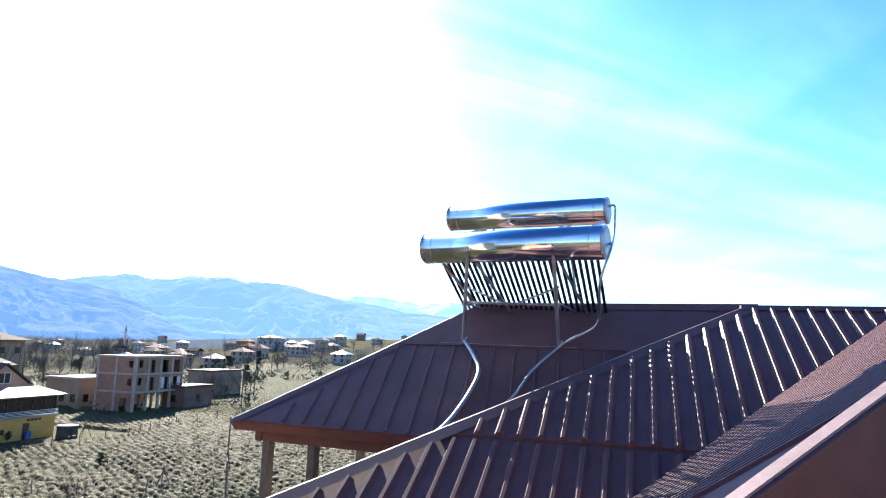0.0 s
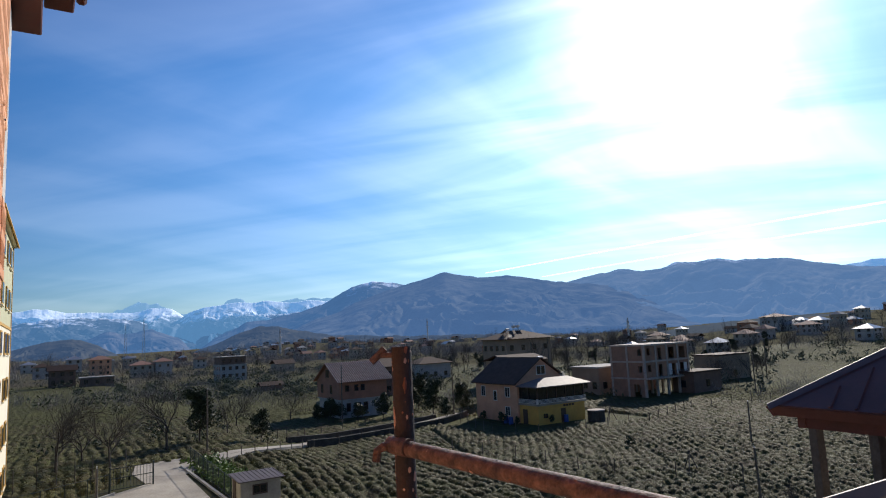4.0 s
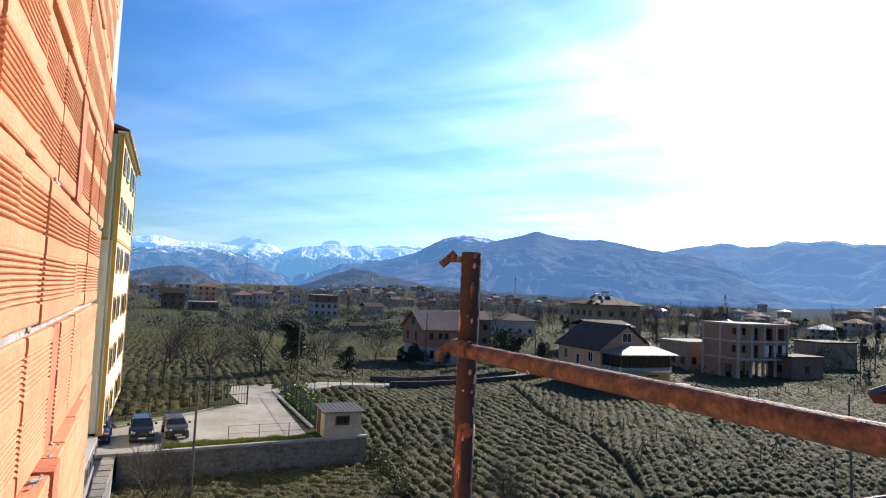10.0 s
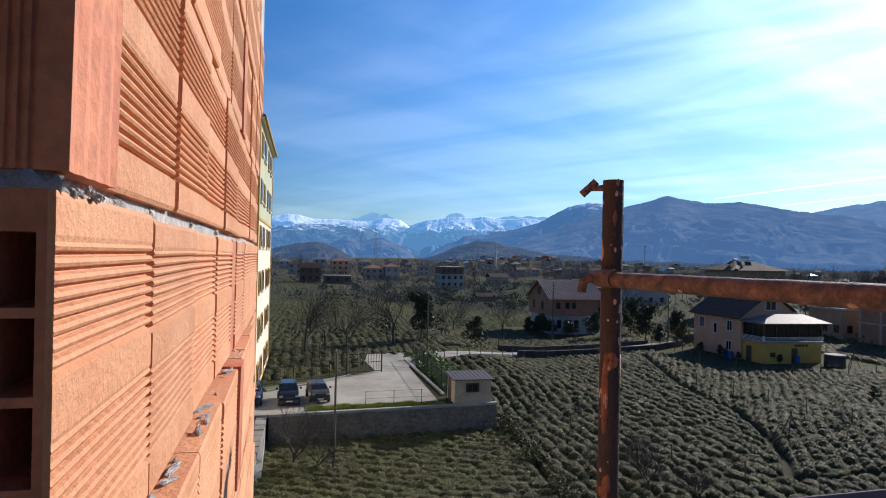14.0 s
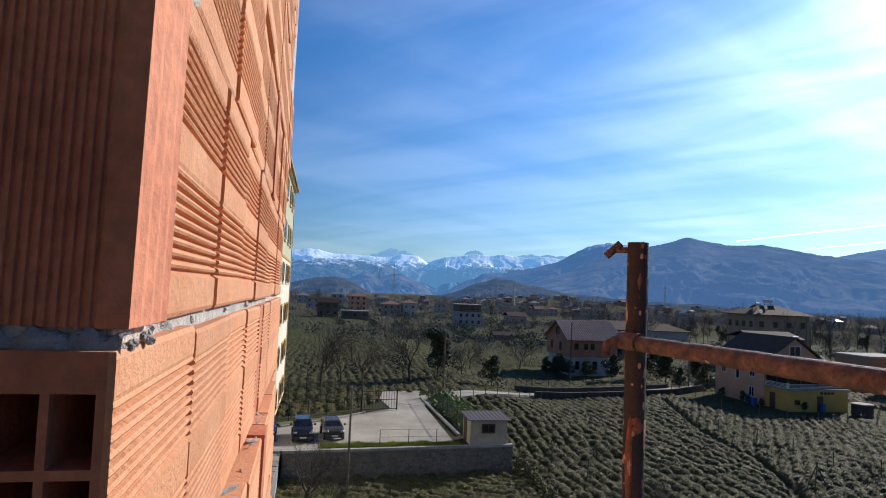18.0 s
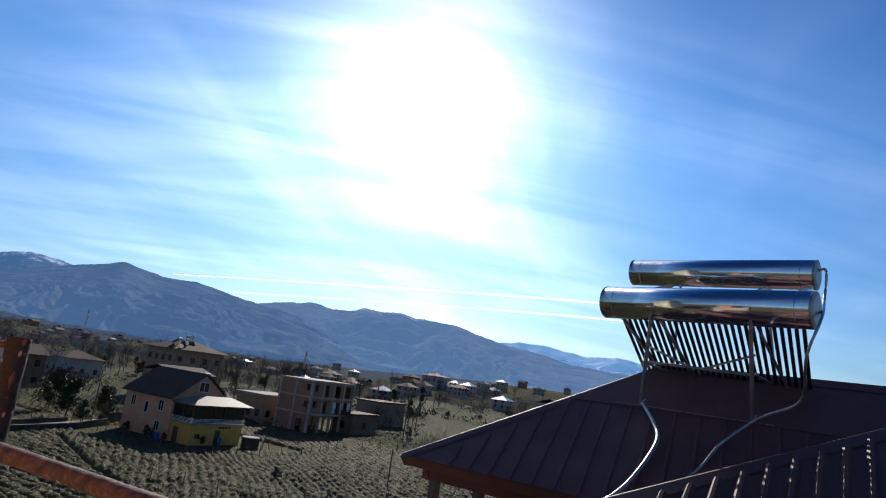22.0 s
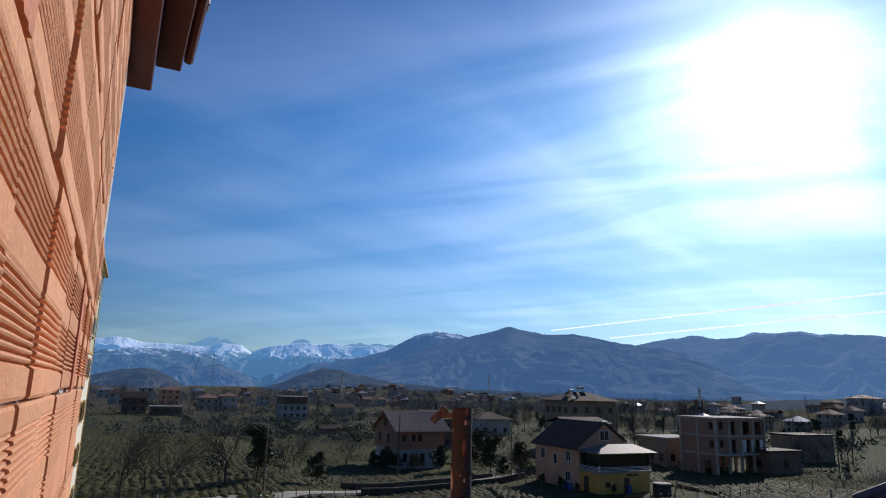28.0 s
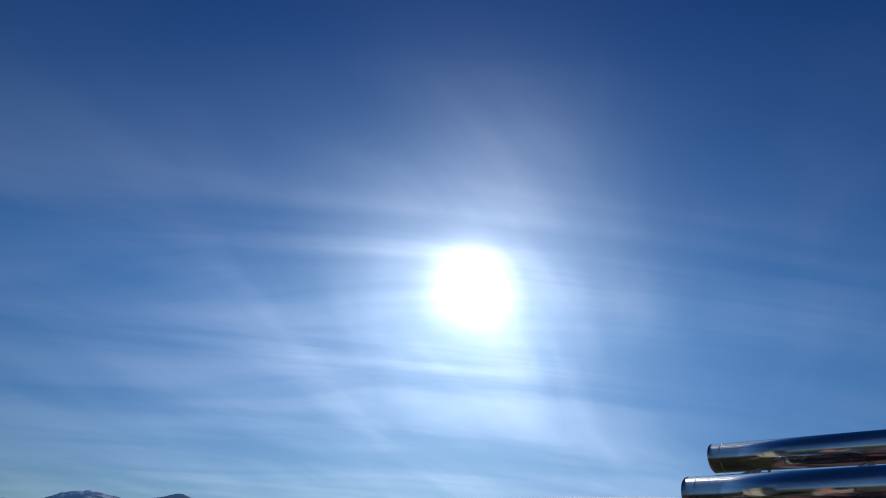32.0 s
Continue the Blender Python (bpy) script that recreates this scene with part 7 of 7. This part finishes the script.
fence("bank_fence", "thin weathered posts on the road bank", [(-72.2, 27.0), (-74.0, 33.6), (-78.2, 47.0)], 4.4, 1.25, 0.05, POST, (0.8,), None, 0.006)
for i, (x, y, h) in enumerate(((-85.8, 25.4, 1.25), (-80.6, 25.5, 1.3), (-81.3, 26.9, 1.5), (-81.0, 28.2, 1.2), (-82.5, 29.6, 1.3), (-84.0, 32.4, 1.35), (-84.4, 35.6, 1.4), (-85.9, 39.7, 1.3), (-87.2, 47.2, 1.3))):
    zz = ground_z(x, y)
    t = thing("trellis_post", "weathered timber trellis post with a crossbar", "trellis", pose(x, y, zz, 0, 0, 62 + 9 * math.sin(i * 4)), "trellis posts")
    part("shaft", tube(bmesh.new(), (0, 0, -0.3), (0.03 * math.sin(i * 3), 0, h), 0.055, 0.045, 7), POST, t)
    part("crossbar", tube(bmesh.new(), (-0.55, 0, h + 0.03 * math.sin(i)), (0.55, 0, h - 0.03 * math.sin(i)), 0.04, 0.04, 6), POST, t)
fence("field_fence", "crooked weathered posts between the tea fields", [(-84, 52.0), (-66.5, 47.5), (-59.5, 52.5), (-58.5, 66.0), (-63, 80.0), (-58, 96)], 3.2, 1.3, 0.055, POST, (0.55, 0.9), None, 0.006)
fence("inner_field_fence", "scattered thin posts in the tea field", [(-58.4, 36.5), (-50.5, 38.5), (-40, 40.5), (-31.5, 45)], 4.2, 1.4, 0.045, POST, (0.8,), None, 0.005)
fence("gully_fence", "thin posts and wire along the gully", [(-44.5, 17.6), (-38.0, 20.0), (-31.0, 24.5)], 3.6, 1.3, 0.045, POST, (0.85,), None, 0.005)
# dark earth bank and wall by the road
bank = [(-72.9, 26.4), (-74.1, 30.6), (-75.2, 35.9), (-76.2, 39.4), (-79.0, 47.9), (-83.6, 55.0)]
bm = bmesh.new()
for (xa, ya), (xb, yb) in zip(bank, bank[1:]):
    za, zb = ground_z(xa, ya), ground_z(xb, yb)
    slab(bm, [(xa, ya, za - 0.3), (xb, yb, zb - 0.3), (xb, yb, zb + 0.82), (xa, ya, za + 0.82)], 0.30)
far_side = [(-76.6, 25.2), (-78.4, 30.6), (-79.8, 37.2), (-81.6, 43.0), (-84.4, 50.0)]
bm2 = bmesh.new()
for (xa, ya), (xb, yb) in zip(far_side, far_side[1:]):
    za, zb = ground_z(xa, ya), ground_z(xb, yb)
    slab(bm2, [(xa, ya, za - 0.3), (xb, yb, zb - 0.3), (xb, yb, zb + 0.75), (xa, ya, za + 0.75)], 0.30)
tagged(link_bm("far_road_bank", bm2, DARK_STONE), "dark low stone wall on the uphill side of the road", "wall", kind="structure")
tagged(link_bm("road_bank", bm, DARK_STONE), "dark low stone wall along the road", "wall", kind="structure")
tagged(link_bm("hedge_wall", boxes((-62.5, -46.2, 13.55, 13.8, PZ - 0.6, PZ + 0.45)), CONCRETE), "low grey concrete wall behind the hedge", "wall", kind="structure")
# poles
for x, y, h, r in ((-36.3, 2.7, 6.6, 0.075), (-26.6, 39.6, 3.9, 0.09), (-68.2, 14.6, 6.2, 0.10), (-91.5, 38.6, 8.5, 0.11), (-84.5, 53.5, 7.0, 0.10), (-112, 96, 10, 0.12), (-80, 125.4, 8, 0.12), (-66, 100, 7, 0.10), (-41.2, 60.8, 4.0, 0.09)):
    t = thing("wooden_pole", "weathered wooden utility pole", "pole", group="poles")
    zz = ground_z(x, y)
    part("shaft", tube(bmesh.new(), (x, y, zz - 0.5), (x + 0.03 * h * math.sin(x), y, zz + h), r, r * 0.75, 8), POST, t)
    part("insulator", tube(bmesh.new(), (x + 0.03 * h * math.sin(x), y, zz + h), (x + 0.03 * h * math.sin(x), y, zz + h + 0.12), 0.03, 0.03, 6), WHITE, t)


# parked cars
def lathe_y(bm, x, z, y0, y1, r, seg=18):
    tube(bm, (x, y0, z), (x, y1, z), r, r, seg)


def car(name, label, colour, m, tall_body):
    """Front towards local +x."""
    c = thing(name, label, "car", m, "cars in the yard")
    paint = mat(name + "_paint", colour, 0.16, 0.0, 0.06, 2, 0.0, 20, spec=0.22)
    hh = 0.12 if tall_body else 0.0
    prof = [(-2.05, 0.34), (2.02, 0.34), (2.10, 0.52), (2.06, 0.80), (1.60, 0.98 + hh * 0.6), (1.05, 1.06 + hh), (-1.95, 1.06 + hh), (-2.10, 0.85)]
    bm = bmesh.new()
    prism(bm, prof, "y", -0.86, 0.86)
    for v in bm.verts:
        v.co.y *= 1 - 0.10 * max(0.0, (abs(v.co.x) - 1.2) / 0.9) - (0.05 if v.co.z > 0.95 else 0)
    bmesh.ops.bevel(bm, geom=bm.edges[:], offset=0.085, segments=3, affect="EDGES")
    part("body", bm, paint, c, smooth=False)
    top = 1.43 + hh * 1.5
    bm = bmesh.new()
    lower = [(1.15, -0.80), (1.15, 0.80), (-1.95, 0.80), (-1.95, -0.80)]
    upper = [(0.35, -0.62), (0.35, 0.62), (-1.65, 0.62), (-1.65, -0.62)]
    A = [bm.verts.new((x, y, 1.03 + hh)) for x, y in lower]
    B = [bm.verts.new((x, y, top)) for x, y in upper]
    for i in range(4):
        bm.faces.new((A[i], A[(i + 1) % 4], B[(i + 1) % 4], B[i]))
    bm.faces.new(B)
    bm.faces.new(A[::-1])
    bmesh.ops.recalc_face_normals(bm, faces=bm.faces)
    bmesh.ops.bevel(bm, geom=bm.edges[:], offset=0.035, segments=2, affect="EDGES")
    part("cabin", bm, paint, c)
    # windscreen and side glass, a little proud of the cabin
    zb, zt = 1.09 + hh, top - 0.07
    fx = lambda z: 1.15 - 0.80 * (z - 1.03 - hh) / (top - 1.03 - hh) + 0.012
    fy = lambda z: 0.80 - 0.18 * (z - 1.03 - hh) / (top - 1.03 - hh)
    part("windscreen", slab(bmesh.new(), [(fx(zb), -fy(zb) + 0.1, zb), (fx(zb), fy(zb) - 0.1, zb), (fx(zt), fy(zt) - 0.1, zt), (fx(zt), -fy(zt) + 0.1, zt)], 0.012), GLASS_DARK, c)
    for s in (-1, 1):
        for x0, x1 in ((0.75, -0.35), (-0.45, -1.45)):
            q = [(x0, s * (fy(zb) + 0.008), zb), (x1, s * (fy(zb) + 0.008), zb), (x1, s * (fy(zt) + 0.008), zt), (min(x0, 0.35), s * (fy(zt) + 0.008), zt)]
            part("side_window", slab(bmesh.new(), q, -0.012 * s), GLASS_DARK, c)
        for x in (1.30, -1.30):
            bm = bmesh.new()
            lathe_y(bm, x, 0.31, s * 0.68, s * 0.875, 0.31)
            w = part("wheel", bm, ASPHALT, c)
            bm = bmesh.new()
            lathe_y(bm, x, 0.31, s * 0.876, s * 0.885, 0.20, 12)
            part("rim", bm, GALV, w)
        part("headlight", boxes((1.90, 2.04, s * 0.62 - 0.15, s * 0.62 + 0.13, 0.72, 0.88), bevel=0.04), GALV, c)
        part("mirror", boxes((0.72, 0.86, s * 0.98 - 0.09, s * 0.98 + 0.09, 1.08 + hh, 1.24 + hh), bevel=0.03), paint, c)
    part("grille", boxes((2.03, 2.085, -0.40, 0.40, 0.60, 0.80), bevel=0.02), ASPHALT, c)
    part("bumper", boxes((1.98, 2.13, -0.74, 0.74, 0.30, 0.54), bevel=0.05), ASPHALT, c)
    part("wiper", tube(bmesh.new(), (1.17, -0.35, 1.07 + hh), (1.12, 0.35, 1.10 + hh), 0.012, 0.012, 5), ASPHALT, c)
    if tall_body:
        for s in (-1, 1):
            part("roof_rail", pipe(bmesh.new(), [(0.25, s * 0.56, top), (0.15, s * 0.56, top + 0.07), (-1.45, s * 0.56, top + 0.07), (-1.55, s * 0.56, top)], 0.022, 6), ASPHALT, c)
    part("number_plate", boxes((2.125, 2.145, -0.26, 0.26, 0.40, 0.51)), WHITE, c)
    return c


car("minivan", "dark blue-grey minivan parked on the yard", (0.022, 0.026, 0.036), pose(-45.25, 0.25, PZ + 0.02, 0, 0, 2) @ Matrix.Scale(0.79, 4), True)
car("hatchback", "brown-grey hatchback parked on the yard", (0.065, 0.056, 0.048), pose(-45.75, 2.2, PZ + 0.02, 0, 0, 5) @ Matrix.Scale(0.78, 4), False)
car("blue_car", "dark blue car parked beside the apartment house", (0.02, 0.04, 0.14), pose(-45.4, -2.15, PZ + 0.02, 0, 0, 0) @ Matrix.Scale(0.82, 4), False)

# hedge along the yard fence
g = np.random.RandomState(12)
n = 9000
x = g.uniform(-62, -47, n)
y = 12.9 + g.normal(0, 0.55, n)
z = PZ + np.abs(g.normal(0.35, 0.28, n)) * (0.7 + 0.5 * value_noise(x / 1.5, y / 1.5, 3))
a, b = g.normal(0, 0.09, (n, 3)), g.normal(0, 0.05, (n, 3))
c = np.stack([x, y, z], -1)
hedge = soup("hedge", np.stack([c - a, c - b, c + a, c + b], 1).reshape(-1, 3), np.arange(n * 4).reshape(-1, 4), mat("green_hedge_leaf", (0.13, 0.21, 0.035), 0.6, 0, 0.5, 2, 0, 20))
tagged(hedge, "loose green hedge behind the fence", "hedge", kind="stuff")
tagged(link_bm("hedge_kerb", boxes((-62.0, -46.0, 11.05, 11.25, PZ - 0.05, PZ + 0.12)), CONCRETE), "low concrete kerb", "kerb", kind="structure")
n = 14000
y = g.uniform(1.4, 10.6, n)
x = -41.86 - 0.103 * (y + 0.9) - g.uniform(0, 1, n) * (1.25 - 0.055 * y)
s = g.uniform(0.07, 0.24, n) * (0.8 + 0.7 * value_noise(x / 0.9, y / 0.9, 14, 2))
t = g.rand(n) * 6.28
d = np.stack([np.cos(t) * 0.02, np.sin(t) * 0.02, np.zeros(n)], -1)
c = np.stack([x, y, np.full(n, PZ + 0.02)], -1)
tip = c + np.stack([g.normal(0, 0.04, n), g.normal(0, 0.04, n), s], -1)
lawn = soup("grass_blades", np.stack([c - d, c + d, tip], 1).reshape(-1, 3), np.arange(n * 3).reshape(-1, 3), mat("lawn_blade", (0.30, 0.34, 0.045), 0.7, 0, 0.4, 1, 0, 5))
tagged(lawn, "bright green grass along the retaining wall", "grass", kind="stuff")

# ---- apartment house along the wall line ----
apt = thing("apartment_house", "six-storey cream and pale green apartment house with ochre trim", "apartment house")
AZ = PZ


def apt_block(x0, x1, y0, y1, foot, top, over, eave_x0, centres):
    """A wing of the house: two colours of render, ochre trim, a projecting eave and shuttered windows on the long side."""
    split = AZ + (top - AZ) * 0.66
    block(apt, "lower_wall", x0, x1, y0, y1, foot, split, CREAM)
    block(apt, "upper_wall", x0, x1, y0, y1, split + 0.004, top, GREEN_R)
    block(apt, "string_course", x0 - 0.05, x1 + 0.06, y0, y1 + 0.06, split - 0.09, split + 0.09, OCHRE)
    for x in (x0, x1):
        block(apt, "corner_trim", x - 0.22, x + 0.07, y1 - 0.16, y1 + 0.05, foot + 0.05, top - 0.01, OCHRE)
    block(apt, "foot_band", x0 - 0.04, x1 + 0.08, y1 - 0.3, y1 + 0.07, foot - 0.12, foot + 0.04, OCHRE)
    bm = bmesh.new()
    slab(bm, [(eave_x0, y1 + over, top + 0.10), (x1 + 0.5, y1 + over, top + 0.10), (x1 + 0.5, y1 - 5, top + 1.9), (eave_x0, y1 - 5, top + 1.9)][::-1], 0.14)
    part("roof", bm, FASCIA, apt, "red-brown sheet roof")
    block(apt, "eave", eave_x0 + 0.1, x1 + 0.45, y1 - 0.3, y1 + over - 0.05, top + 0.004, top + 0.12, CREAM)
    block(apt, "gutter", eave_x0, x1 + 0.5, y1 + over, y1 + over + 0.10, top + 0.02, top + 0.13, OCHRE)
    fl = (top - AZ) / 6
    for f in range(6):
        z = AZ + f * fl + 1.05
        if z < foot + 0.2:
            continue
        for xc in centres:
            for o in (-0.42, 0.42):
                win = part("window", boxes((xc + o - 0.39, xc + o + 0.39, y1 - 0.02, y1 + 0.08, z, z + 1.5)), OCHRE, apt)
                part("pane", boxes((xc + o - 0.27, xc + o + 0.27, y1 + 0.082, y1 + 0.095, z + 0.12, z + 1.38)), GLASS_DARK, win)
            part("window_sill", boxes((xc - 0.9, xc + 0.9, y1 + 0.004, y1 + 0.14, z - 0.08, z - 0.004)), CREAM, apt)


apt.matrix_world = Matrix.Translation((-43.3, -1.9, 0)) @ pose(0, 0, 0, 0, 0, -1.3) @ Matrix.Translation((43.3, 1.9, 0))
apt_block(-60.0, -43.3, -12.0, -1.9, 2.75, 20.35, 0.30, -60.4, (-45.6, -49.0, -53.4, -56.8))
apt_block(-43.2, -26.0, -13.0, -3.05, AZ - 0.1, 21.0, 0.85, -38.2, (-40.4, -36.5, -32.0))
block(apt, "drain_pipe", -43.24, -43.14, -2.32, -2.22, 2.8, 20.3, GALV)
block(apt, "ground_floor_wall", -59.5, -43.8, -12.0, -3.6, AZ - 0.4, 2.74, CREAM)
block(apt, "entrance_wall", -43.28, -34.0, -3.04, -2.05, -0.3, 2.62, FAR_WHITE, "pale ground-floor entrance wall")
block(apt, "plinth", -43.26, -34.0, -2.046, -1.93, -0.3, 1.55, CONCRETE)
for x in (-42.2, -40.6, -39.0, -37.4):
    door = part("entrance_window", boxes((x - 0.55, x + 0.55, -2.046, -1.985, 0.9, 2.4)), GALV, apt)
    for o in (-0.27, 0.27):
        part("pane", boxes((x + o - 0.22, x + o + 0.22, -1.983, -1.972, 1.0, 2.3)), GLASS_DARK, door)
